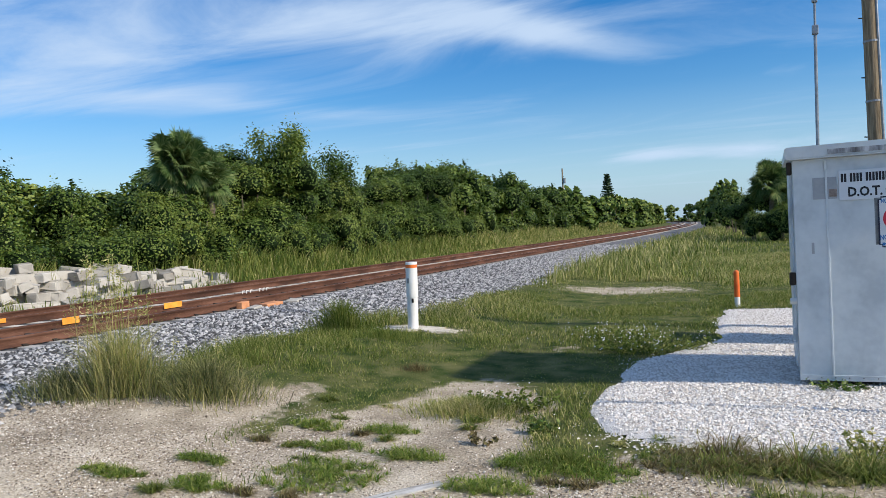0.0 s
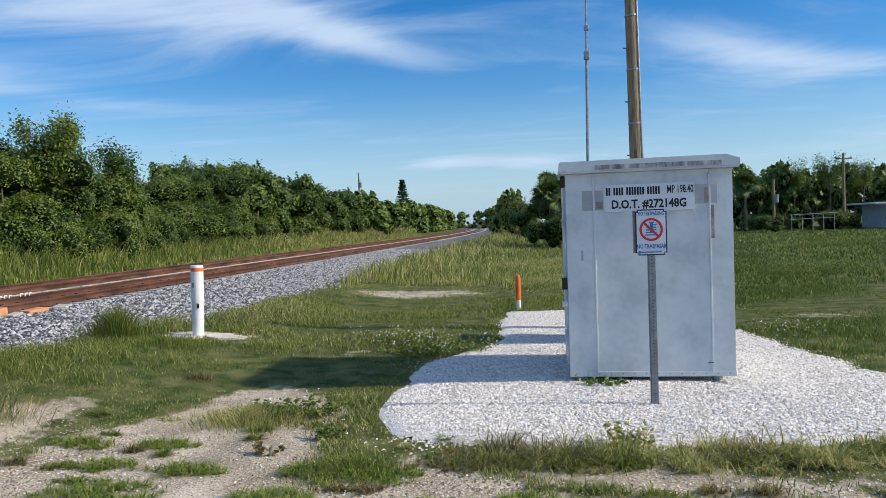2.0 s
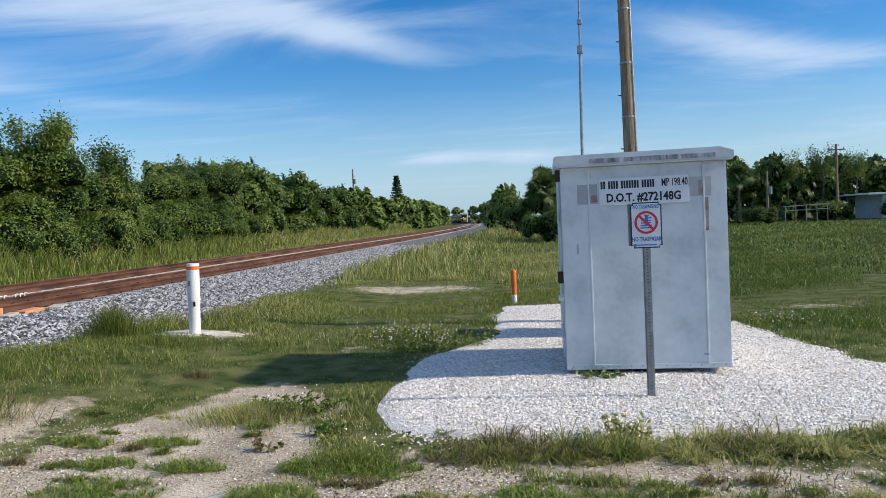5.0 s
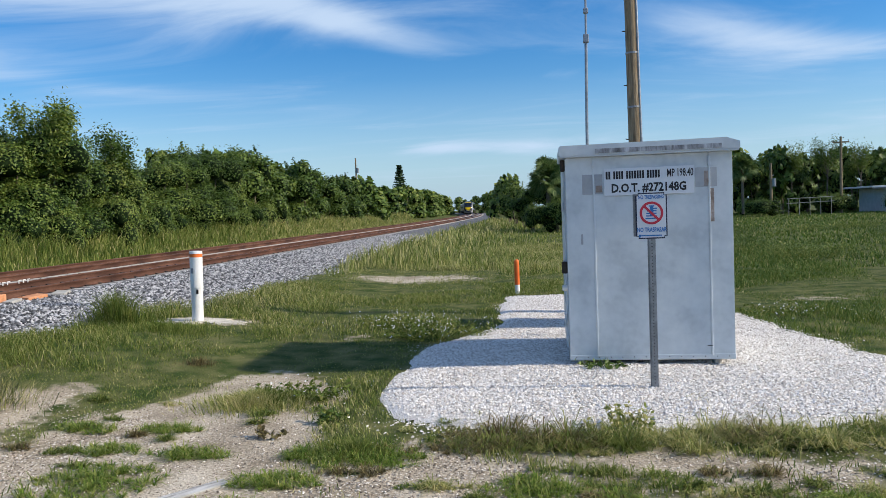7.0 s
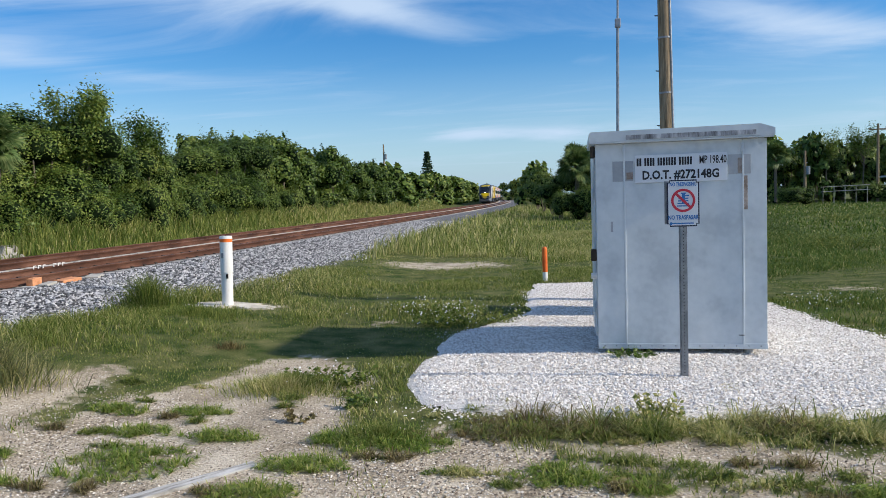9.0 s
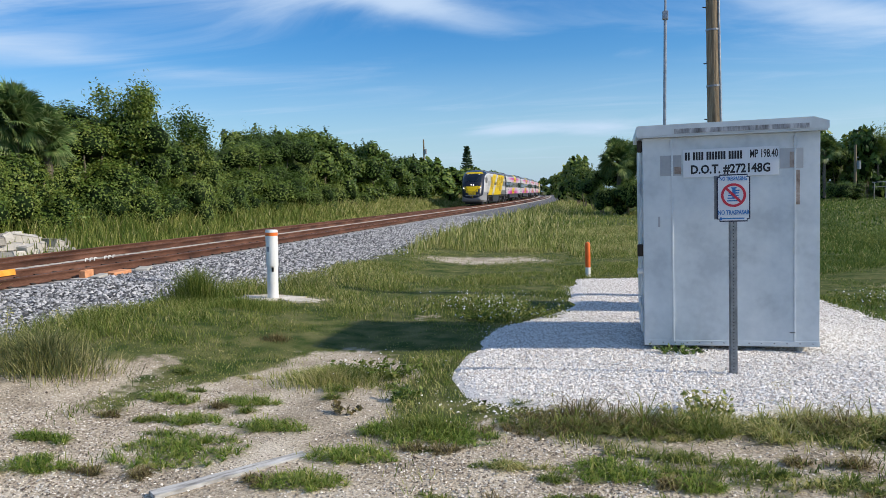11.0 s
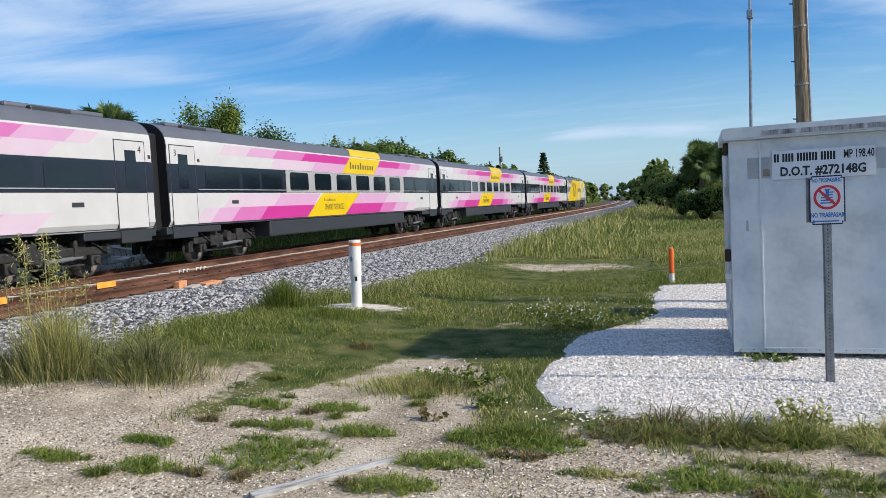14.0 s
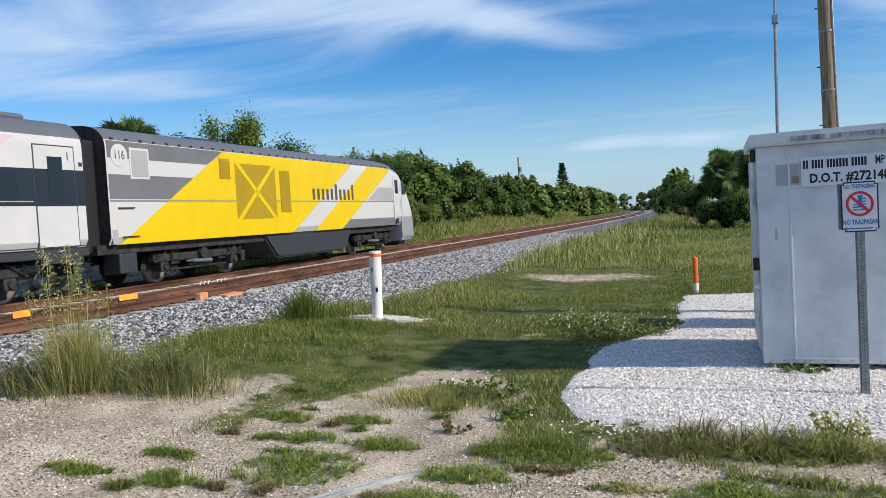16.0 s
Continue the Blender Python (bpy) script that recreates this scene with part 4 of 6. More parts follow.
def bogie(car, yc, ys, heavy):
    """Frame under one end of a car, carrying its wheels; ys are the axle places."""
    y0, y1 = min(ys), max(ys)
    bm = bmesh.new()
    for s in (-1, 1):
        x = s * 1.02
        add_box(bm, x - 0.11, x + 0.11, y0 - 0.45, y1 + 0.45, 0.60, 0.84, 0.04)
        add_box(bm, x - 0.06, x + 0.16, y0 + 0.35, y0 + 0.75, 0.50, 1.02, 0.04)
        add_box(bm, x - 0.06, x + 0.16, y1 - 0.75, y1 - 0.35, 0.50, 1.02, 0.04)
        add_tube(bm, (x + s * 0.10, (y0 + y1) / 2, 0.78), (x + s * 0.24, (y0 + y1) / 2, 0.78), 0.20, 0.17, 16)
        add_box(bm, x - 0.10, x + 0.10, (y0 + y1) / 2 - 0.55, (y0 + y1) / 2 + 0.55, 0.42, 0.66, 0.04)
        for y in ys:
            add_box(bm, x - 0.13, x + 0.13, y - 0.17, y + 0.17, 0.32, 0.60, 0.04)
            add_tube(bm, (x + s * 0.10, y, 0.46), (x + s * 0.19, y, 0.46), 0.12, 0.09, 14)
            add_tube(bm, (x + s * 0.12, y - 0.14, 0.95), (x + s * 0.14, y + 0.45, 0.60), 0.035, seg=8)
        add_box(bm, x - 0.05, x + 0.12, y0 - 0.75, y0 - 0.52, 0.35, 0.72, 0.03)
        add_tube(bm, (x, y0 + 0.3, 0.36), (x, y1 - 0.3, 0.36), 0.03, seg=8)
    add_box(bm, -0.95, 0.95, (y0 + y1) / 2 - 0.25, (y0 + y1) / 2 + 0.25, 0.55, 1.0, 0.03)
    for y in ys:
        add_tube(bm, (-0.78, y, 0.46), (0.78, y, 0.46), 0.09, seg=10)
    b = part("bogie", bm, UNDER_END_SHADE, car, "sooty dark bogie frame")
    for s in (-1, 1):
        for y in ys:
            for d in ((-0.30, 0.30) if heavy else (0.32,)):
                bm = bmesh.new()
                spring(bm, s * 1.12, y + d, 0.60, 0.98, 0.085, 0.022)
                part("coil_spring", bm, IRON, b)
        bm = bmesh.new()
        add_tube(bm, (s * 1.2, (y0 + y1) / 2 - 0.4, 0.52), (s * 1.2, (y0 + y1) / 2 + 0.5, 0.56), 0.055, seg=10)
        add_tube(bm, (s * 1.2, (y0 + y1) / 2 + 0.45, 0.555), (s * 1.2, (y0 + y1) / 2 + 0.8, 0.57), 0.03, seg=8)
        part("damper", bm, T_GREY, b, "grey hydraulic damper")
        for y in ys:
            w = mesh_object("wheel", WHEEL_MESH, [], b)
            w.matrix_basis = pose(s * 0.755, y, 0.46, 0, 0, 180 if s > 0 else 0)
    return b


def brand_bars(car, side, y0, y1, z, h, mat=T_TEXT, toward=1):
    """A brand word as plain upright bars."""
    n = 10
    for k in range(n):
        y, d = y0 + (y1 - y0) * (k + 0.2) / n, (y1 - y0) / n * 0.5
        top = z + h * (1.4 if k in (0, 4) else 0.95)
        part("wordmark_bar", slab(rect(y, y + d, z, top), side, proud=0.012, thick=-0.005), mat, car)


LOCO_L = 22.7


def loco_sections():
    out = []
    ss = [0.0, 0.015, 0.03, 0.05, 0.08, 0.115, 0.15] + [0.2 + 0.05 * k for k in range(85)]
    for s in ss:
        w = float(np.interp(s, [0, 0.03, 0.15, 0.36, 0.75, 1.2, 1.8, 2.5, 3.3, 4.4], [0.74, 0.86, 1.05, 1.19, 1.32, 1.40, 1.455, 1.485, 1.497, 1.5]))
        zt = float(np.interp(s, [0, 0.03, 0.15, 0.36, 0.6, 1.05, 1.5, 1.95, 2.5, 3.3, 4.4], [1.25, 1.45, 1.8, 2.15, 2.5, 3.05, 3.48, 3.86, 4.14, 4.32, 4.38]))
        zb = float(np.interp(s, [0, 0.05, 0.25, 1.0, 2.6], [0.95, 0.78, 0.58, 0.42, 0.40]))
        flat = float(np.interp(s, [0, 0.6, 1.5, 2.5, 4.4], [0.35, 0.42, 0.55, 0.72, 0.85]))
        if s > 2.65:
            zb = 1.2
            flat = float(np.interp(s, [2.6, 4.4], [0.70, 0.80]))
        out.append((s - LOCO_L / 2, section(w, zb, zt, flat, True)))
    out.append((LOCO_L / 2 - 0.4, section(1.5, 1.2, 4.38, 0.80, True)))
    return out


def nose_paint():
    """White flanks, a near-black mask over the nose and a silver chin, divided along smooth lines of the shell."""
    m = bpy.data.materials.new("locomotive_skin")
    m.use_nodes = True
    t = m.node_tree
    bsdf = t.nodes["Principled BSDF"]
    co = t.nodes.new("ShaderNodeTexCoord")
    sp = t.nodes.new("ShaderNodeSeparateXYZ")
    t.links.new(co.outputs["Object"], sp.inputs[0])

    def calc(op, a, b):
        n = t.nodes.new("ShaderNodeMath")
        n.operation = op
        for i, v in enumerate((a, b)):
            if isinstance(v, (int, float)):
                n.inputs[i].default_value = v
            else:
                t.links.new(v, n.inputs[i])
        return n.outputs[0]

    def soft_step(value, width):
        return calc("MINIMUM", calc("MAXIMUM", calc("ADD", calc("DIVIDE", value, width), 0.5), 0.0), 1.0)

    along = calc("ADD", sp.outputs[1], LOCO_L / 2)
    line = t.nodes.new("ShaderNodeValToRGB")
    stops = [(0.7, 0.42), (1.2, 0.62), (1.6, 0.86), (2.35, 1.22), (3.0, 1.68), (3.5, 2.22), (3.75, 2.75), (3.95, 3.7)]
    el = line.color_ramp.elements
    while len(el) < len(stops):
        el.new(0.5)
    for e, (z, v) in zip(el, stops):
        e.position = (z - 0.7) / 3.3
        e.color = (v / 4, v / 4, v / 4, 1)
    t.links.new(calc("DIVIDE", calc("SUBTRACT", sp.outputs[2], 0.7), 3.3), line.inputs[0])
    front = soft_step(calc("SUBTRACT", calc("MULTIPLY", line.outputs[0], 4.0), along), 0.02)
    lip = calc("ADD", 0.84, calc("ADD", calc("MULTIPLY", calc("MULTIPLY", sp.outputs[0], sp.outputs[0]), 0.22), calc("MULTIPLY", calc("MAXIMUM", calc("SUBTRACT", along, 0.4), 0.0), 0.3)))
    mask = calc("MULTIPLY", front, soft_step(calc("SUBTRACT", sp.outputs[2], lip), 0.02))
    chin = calc("MULTIPLY", soft_step(calc("SUBTRACT", 1.60, sp.outputs[2]), 0.02), soft_step(calc("SUBTRACT", 3.2, along), 0.02))
    grime = t.nodes.new("ShaderNodeTexNoise")
    grime.inputs["Scale"].default_value, grime.inputs["Detail"].default_value = 2.2, 6

    def over(a, b, f):
        n = t.nodes.new("ShaderNodeMix")
        n.data_type = "RGBA"
        for i, v in ((6, a), (7, b)):
            if isinstance(v, tuple):
                n.inputs[i].default_value = (*v, 1)
            else:
                t.links.new(v, n.inputs[i])
        t.links.new(f, n.inputs[0])
        return n.outputs[2]

    c = over((0.55, 0.545, 0.54), (0.49, 0.48, 0.47), grime.outputs[0])
    c = over(c, (0.27, 0.275, 0.29), chin)
    c = over(c, (0.012, 0.014, 0.025), mask)
    t.links.new(c, bsdf.inputs["Base Color"])
    bsdf.inputs["Roughness"].default_value = 0.33
    bsdf.inputs["Specular IOR Level"].default_value = 0.35
    return m


LOCO_SKIN = nose_paint()


def locomotive(number):
    car = empty("locomotive", label="white, grey and yellow streamlined passenger locomotive with a black nose", category="locomotive", group="locomotives")
    h = LOCO_L / 2
    bm = loft(loco_sections())
    for f in bm.faces:
        c = f.calc_center_median()
        s, z = c.y + h, c.z
        # rear end wall: its shade painted in with the dark underframe colour
        if s > LOCO_L - 0.41:
            f.material_index = 3
        elif z > 3.93 and s > 2.7 or z > 3.98:
            f.material_index = 2 if s > 3.4 else 1
        else:
            f.material_index = 0
    from_tree = bm.copy()
    body = part("body", bm, [LOCO_SKIN, T_BLACK, T_ROOF, UNDER_END_SHADE], car, smooth=True)
    body.data.set_sharp_from_angle(angle=radians(28))
    from mathutils.bvhtree import BVHTree
    tree = BVHTree.FromBMesh(from_tree)
    from_tree.free()

    def drape(name, quads, mat, label="", proud=0.010):
        """Plates laid on the nose: quads of (x0, x1, z0, z1, slant)."""
        out = bmesh.new()
        for x0, x1, z0, z1, sl in quads:
            n = max(2, int(abs(z1 - z0) / 0.07))
            k = max(1, int(abs(x1 - x0) / 0.12))
            grid = []
            for i in range(n + 1):
                row = []
                for j in range(k + 1):
                    z = z0 + (z1 - z0) * i / n
                    x = x0 + (x1 - x0) * j / k + sl * i / n
                    hit, nor, _, _ = tree.ray_cast(Vector((x, -40, z)), Vector((0, 1, 0)))
                    row.append(out.verts.new(hit + Vector((0, -proud, proud * 0.6))) if hit else None)
                grid.append(row)
            for i in range(n):
                for j in range(k):
                    q = (grid[i][j], grid[i][j + 1], grid[i + 1][j + 1], grid[i + 1][j])
                    if all(q):
                        out.faces.new(q)
        return part(name, out, mat, car, label)

    drape("windshield", [(-1.02, 1.02, 2.85, 3.72, 0.0)], T_GLASS, "dark raked windshield")
    drape("windshield_pillar", [(-0.03, 0.03, 2.85, 3.72, 0.0)], T_BLACK, proud=0.02)
    for x in (-0.55, 0.4):
        drape("wiper", [(x, x + 0.03, 2.88, 3.35, 0.3)], IRON, proud=0.03)
    rs = random.Random(4)
    brow, beard = [], []
    for k in range(21):
        x = -1.05 + k * 0.105
        brow.append((x - 0.03, x + 0.03, 3.86 + 0.03 * rs.random(), 4.12 - 0.06 * abs(x) + 0.04 * rs.random(), 0.0))
    brow.append((-1.0, 1.0, 3.90, 4.10, 0.0))
    for k in range(23):
        x = -0.99 + k * 0.09
        low = 0.92 + 1.0 * min(1, (abs(x) / 0.95) ** 1.5) + 0.28 * rs.random()
        beard.append((x - 0.03, x + 0.03, low, 2.30 + 0.07 * rs.random(), 0.0))
    for half, z0, z1 in ((0.60, 2.02, 2.28), (0.42, 1.72, 2.03)):
        beard.append((-half, half, z0, z1, 0.0))
    drape("yellow_brow", brow, T_YELLOW, "yellow ray stripes over the windshield")
    drape("yellow_beard", beard, T_YELLOW, "yellow ray stripes down the nose")
    drape("wordmark_bar", [(-0.75, 0.85, 1.20, 1.27, 0.0)], T_LIGHT, proud=0.018)
    for x in (-0.20, 0.07):
        drape("headlight", [(x + 0.02, x + 0.11, 2.45, 2.54, 0.0)], GLOW, "lit headlight", proud=0.025)
    for x in (-1.08, 0.96):
        drape("ditch_light", [(x + 0.01, x + 0.10, 2.06, 2.15, 0.0)], GLOW, "lit ditch light", proud=0.025)
    for x in (-0.8, 0.62):
        drape("number_bar", [(x, x + 0.18, 3.745, 3.82, 0.0)], T_WHITE, proud=0.016)

    def P(pts, near=True):
        return [(s - h, z) for s, z in pts]

    for side in (1, -1):
        def S(name, pts, mat, proud=0.004, label="", parent=None):
            return part(name, slab([(s - h, z) for s, z in pts], side, proud=proud), mat, parent or car, label)

        if side == 1:
            S("grey_band", rect(3.62, 9.0, 2.40, 3.02), T_LIGHT, 0.003)
            S("grey_band", rect(3.62, 6.2, 1.22, 1.62), T_GREY, 0.003)
            S("yellow_panel", [(3.66, 1.2), (7.06, 1.2), (12.6, 3.93), (9.25, 3.93)], T_YELLOW, 0.007, "slanted yellow panel")
            S("yellow_panel", [(8.8, 1.2), (16.2, 1.2), (21.3, 3.93), (14.2, 3.93)], T_YELLOW, 0.007, "slanted yellow panel")
            S("grey_band", [(16.5, 1.22), (22.25, 1.22), (22.25, 1.80), (17.6, 1.80)], T_GREY, 0.005)
            S("grey_band", [(18.6, 2.40), (22.25, 2.40), (22.25, 3.10), (19.9, 3.10)], T_GREY, 0.005)
            S("grey_band", [(20.6, 3.50), (22.25, 3.50), (22.25, 3.93), (21.3, 3.93)], T_GREY, 0.005)
            vents = (("louvre", 6.9, 8.2, 1.97, 3.53), ("louvre", 13.2, 13.8, 2.03, 3.47), ("louvre", 16.9, 18.1, 2.81, 3.66), ("louvre", 18.4, 18.9, 2.95, 3.6))
            cross = (14.4, 16.5, 1.69, 3.68)
            brand = (9.2, 12.9, 2.5, 0.46)
            badge, hatch = None, (5.65, 6.27, 3.06, 3.67)
            circle = 21.8
        else:
            g = LOCO_L
            S("yellow_panel", [(g - 0.7, 1.2), (g - 9.49, 1.2), (g - 14.66, 3.93), (g - 5.42, 3.93)], T_YELLOW, 0.007, "slanted yellow panel")
            S("yellow_panel", [(g - 11.17, 1.2), (g - 13.5, 1.2), (g - 18.6, 3.75), (g - 18.9, 3.93), (g - 16.36, 3.93)], T_YELLOW, 0.007, "slanted yellow panel")
            S("grey_band", [(g - 0.45, 3.48), (g - 4.6, 3.48), (g - 5.5, 3.93), (g - 0.45, 3.93)], T_GREY, 0.005)
            S("grey_band", [(g - 0.45, 2.40), (g - 2.8, 2.40), (g - 3.9, 3.05), (g - 0.45, 3.05)], T_GREY, 0.005)
            S("grey_band", rect(g - 0.45, g - 0.65, 1.22, 1.6), T_LIGHT, 0.005)
            S("grey_band", [(g - 13.6, 1.22), (g - 19.2, 1.22), (g - 19.2, 1.58), (g - 14.3, 1.58)], T_GREY, 0.005)
            S("grey_band", [(g - 16.2, 2.40), (g - 19.0, 2.40), (g - 19.0, 3.02), (g - 17.4, 3.02)], T_LIGHT, 0.005)
            vents = (("louvre", g - 5.77, g - 5.19, 3.06, 3.71), ("louvre", g - 9.45, g - 8.74, 1.95, 3.46))
            cross = (g - 8.46, g - 6.03, 1.75, 3.60)
            brand = (g - 14.8, g - 11.0, 2.42, 0.46)
            hatch = (g - 1.94, g - 1.31, 3.01, 3.73)
            circle = g - 0.87
        S("stripe_line", rect(2.6, LOCO_L - 0.45, 2.335, 2.375), T_LIGHT if side == 1 else T_SILVER, 0.010, "thin pale waist line")
        for name, y0, y1, z0, z1 in vents:
            S("louvre_panel", rect(y0, y1, z0, z1), T_OCHRE, 0.012, "darker louvred vent")
            n = int((z1 - z0) / 0.12)
            for k in range(n):
                S("slat", rect(y0 + 0.03, y1 - 0.03, z0 + 0.03 + k * 0.12, z0 + 0.085 + k * 0.12), T_OCHRE, 0.026)
        y0, y1, z0, z1 = cross
        S("louvre_panel", rect(y0, y1, z0, z1), T_OCHRE, 0.012, "square radiator vent with crossed yellow bars")
        for a, b in (((y0, z0), (y1, z1)), ((y0, z1), (y1, z0))):
            d = 0.20
            S("cross_bar", [(a[0], a[1]), (a[0] + d * 1.2, a[1]), (b[0], b[1]), (b[0] - d * 1.2, b[1])] if a[0] < b[0] else [a, b], T_YELLOW, 0.022)
        brand_bars(car, side, brand[0] - h, brand[1] - h, brand[2], brand[3])
        S("hatch_frame", rect(hatch[0] - 0.06, hatch[1] + 0.06, hatch[2] - 0.06, hatch[3] + 0.06), T_WHITE, 0.010)
        S("hatch", rect(hatch[0], hatch[1], hatch[2], hatch[3]), T_LIGHT, 0.016)
        bm = bmesh.new()
        add_tube(bm, (side * 1.49, circle - h, 3.56), (side * 1.512, circle - h, 3.56), 0.30, seg=24)
        part("number_disc", bm, T_WHITE, car, "white disc with the unit number")
        turn = Matrix.Rotation(radians(90 * side), 4, "Z") @ Matrix.Rotation(radians(90), 4, "X")
        lettering("lettering", number, 0.34, BLACK, car, Matrix.Translation((side * 1.515, circle - h, 3.56)) @ turn, 0.8)
        # cab door, windows, rails
        d0, d1 = 2.75, 3.55
        door = S("cab_door", rect(d0, d1, 1.62, 3.62), T_WHITE, 0.012, "white cab door")
        S("door_window", rect(d0 + 0.22, d1 - 0.2, 2.75, 3.42), T_GLASS, 0.018)
        S("cab_window", [(1.98, 2.72), (2.5, 2.72), (2.5, 3.36), (2.34, 3.44), (2.14, 3.3)], T_GLASS, 0.010)
        S("door_step", rect(d0 + 0.3, d1 - 0.1, 1.28, 1.52), BLACK, 0.008)
        for y in (d0 - 0.08, d1 + 0.08):
            part("grab_rail", tube((side * 1.56, y - h, 1.5), (side * 1.56, y - h, 3.4), 0.02, seg=8), T_WHITE, car)
        for y, z in ((LOCO_L - 1.0, 2.15), (LOCO_L - 1.1, 1.38)):
            part("grab_iron", box(*(sorted((side * 1.5, side * 1.55))), y - h - 0.3, y - h + 0.3, z, z + 0.03, 0.006), BLACK, car)
        # rivets along the roof edge
        bm = bmesh.new()
        for k in range(34):
            y = 4.2 + k * 0.54 - h
            add_box(bm, side * 1.46 - 0.03, side * 1.46 + 0.03, y - 0.04, y + 0.04, 3.97, 4.02)
        part("roof_lugs", bm, T_DARK, car)
    # roof gear
    part("roof_hatch", box(-0.8, 0.8, 5.0, 6.6, 4.28, 4.42, 0.05), T_DARK, car)
    part("roof_hatch", box(-0.75, 0.75, -6.6, -5.7, 4.2, 4.36, 0.05), T_DARK, car)
    # tank, end and coupler
    bm = slab([(-3.3, 1.19), (3.7, 1.19), (2.9, 0.36), (2.6, 0.30), (-2.2, 0.30), (-2.5, 0.36)], 1, 1.42, 0.0, 2.84)
    bmesh.ops.bevel(bm, geom=list(bm.edges), offset=0.07, segments=2, affect="EDGES")
    part("fuel_tank", bm, T_DARK, car, "dark grey fuel tank")
    part("underframe", box(-1.3, 1.3, -8.4, h - 0.1, 0.95, 1.21, 0.02), UNDER_END_SHADE, car)
    part("end_bellows", box(-1.15, 1.15, h - 0.42, h + 0.3, 1.0, 3.95, 0.08), BLACK, car, "black end diaphragm")
    part("equipment_box", box(0.85, 1.4, h - 1.4, h - 0.75, 0.42, 0.95, 0.03), T_DARK, car)
    part("equipment_box", box(-1.4, -0.85, h - 1.4, h - 0.75, 0.42, 0.95, 0.03), T_DARK, car)
    part("pilot_plough", box(-1.1, 1.1, -h + 1.3, -h + 2.2, 0.16, 0.5, 0.1), BLACK, car)
    bogie(car, 0, (3.85 - h, 6.9 - h), True)
    bogie(car, 0, (16.5 - h, 19.9 - h), True)
    return car


COACH_L = 25.9


def coach(number):
    h = COACH_L / 2
    car = empty("passenger_coach", label="white and magenta passenger coach with dark window band and grey roof", category="railway coach", group="coaches")
    bm = loft([(y, section(1.5, 1.2, 4.38, 0.77)) for y in (-h + 0.32, -h + 0.36, h - 0.36, h - 0.32)])
    for f in bm.faces:
        c = f.calc_center_median()
        f.material_index = 1 if c.z > 3.84 else 0
        if abs(c.y) > h - 0.34:
            f.material_index = 2
    body = part("body", bm, [T_WHITE, T_ROOF, BLACK], car, smooth=True)
    body.data.set_sharp_from_angle(angle=radians(28))
    k = 1.3      # lean of the paint edges, metres of length for a metre of height

    def lean(s0, s1, z0, z1, zr):
        return [(s0 + (z0 - zr) * k, z0), (s1 + (z0 - zr) * k, z0), (s1 + (z1 - zr) * k, z1), (s0 + (z1 - zr) * k, z1)]

    for side in (1, -1):
        def S(name, pts, mat, proud=0.004, label=""):
            return part(name, slab([(s - h, z) for s, z in pts], side, proud=proud), mat, car, label)

        # upper bands
        for s0, s1, mat in ((3.2, 4.8, T_LILAC), (4.8, 6.6, T_PALE), (6.6, 8.8, T_PINK), (8.8, 13.0, T_MAG), (16.6, 19.4, T_MAG), (19.4, 21.0, T_PINK), (21.0, 22.6, T_PALE), (22.6, 23.4, T_LILAC)):
            S("livery_band", lean(s0, s1, 3.50, 3.83, 3.66), mat, 0.004)
        for s0, s1, mat in ((6.4, 9.6, T_LILAC), (9.6, 12.6, T_PALE), (16.0, 20.4, T_PALE), (20.4, 22.0, T_LILAC)):
            S("livery_band", lean(s0, s1, 3.12, 3.50, 3.3), mat, 0.004)
        # lower bands
        for s0, s1, mat in ((1.8, 2.6, T_LILAC), (2.6, 3.8, T_PALE), (3.8, 5.6, T_PINK), (5.6, 9.3, T_MAG), (12.8, 16.6, T_MAG), (16.6, 18.4, T_PINK), (18.4, 20.2, T_PALE), (20.2, 21.6, T_LILAC)):
            S("livery_band", lean(s0, s1, 1.27, 1.74, 1.5), mat, 0.004)
        for s0, s1, mat in ((3.4, 6.6, T_LILAC), (6.6, 9.8, T_PALE), (13.4, 17.4, T_PALE), (17.4, 19.4, T_LILAC)):
            S("livery_band", lean(s0, s1, 1.74, 2.20, 1.97), mat, 0.004)
        S("yellow_panel", [(12.3, 3.11), (15.85, 3.11), (16.75, 3.84), (13.2, 3.84)], T_YELLOW, 0.008, "slanted yellow panel")
        S("yellow_panel", [(8.85, 1.26), (12.4, 1.26), (14.05, 2.21), (10.3, 2.21)], T_YELLOW, 0.008, "slanted yellow panel")
        brand_bars(car, side, *((13.1 - h, 15.9 - h) if side == 1 else (15.9 - h, 13.1 - h)), 3.32, 0.22)
        brand_bars(car, side, *((10.4 - h, 11.5 - h) if side == 1 else (12.2 - h, 11.1 - h)), 1.88, 0.08)
        # the upper yellow panel runs on over the roof's shoulder
        out = bmesh.new()
        rows = []
        for x, z in [q for q in section(1.5, 1.2, 4.38, 0.77) if q[1] > 3.78][:6]:
            s0 = 13.2 + (z - 3.84) * 1.23
            rows.append([out.verts.new((side * (x + 0.012), s0 + d - h, z + 0.012)) for d in (0.0, 3.55)])
        for a, b in zip(rows, rows[1:]):
            out.faces.new((a[0], a[1], b[1], b[0]))
        bmesh.ops.recalc_face_normals(out, faces=out.faces)
        part("roof_panel", out, T_YELLOW, car, "yellow panel on the roof shoulder")
        turn = Matrix.Rotation(radians(90 * side), 4, "Z") @ Matrix.Rotation(radians(90), 4, "X")
        lettering("service_words", "SMART SERVICE", 0.36, T_TEXT, car, Matrix.Translation((side * 1.514, 11.35 - h, 1.62)) @ turn, 0.72)
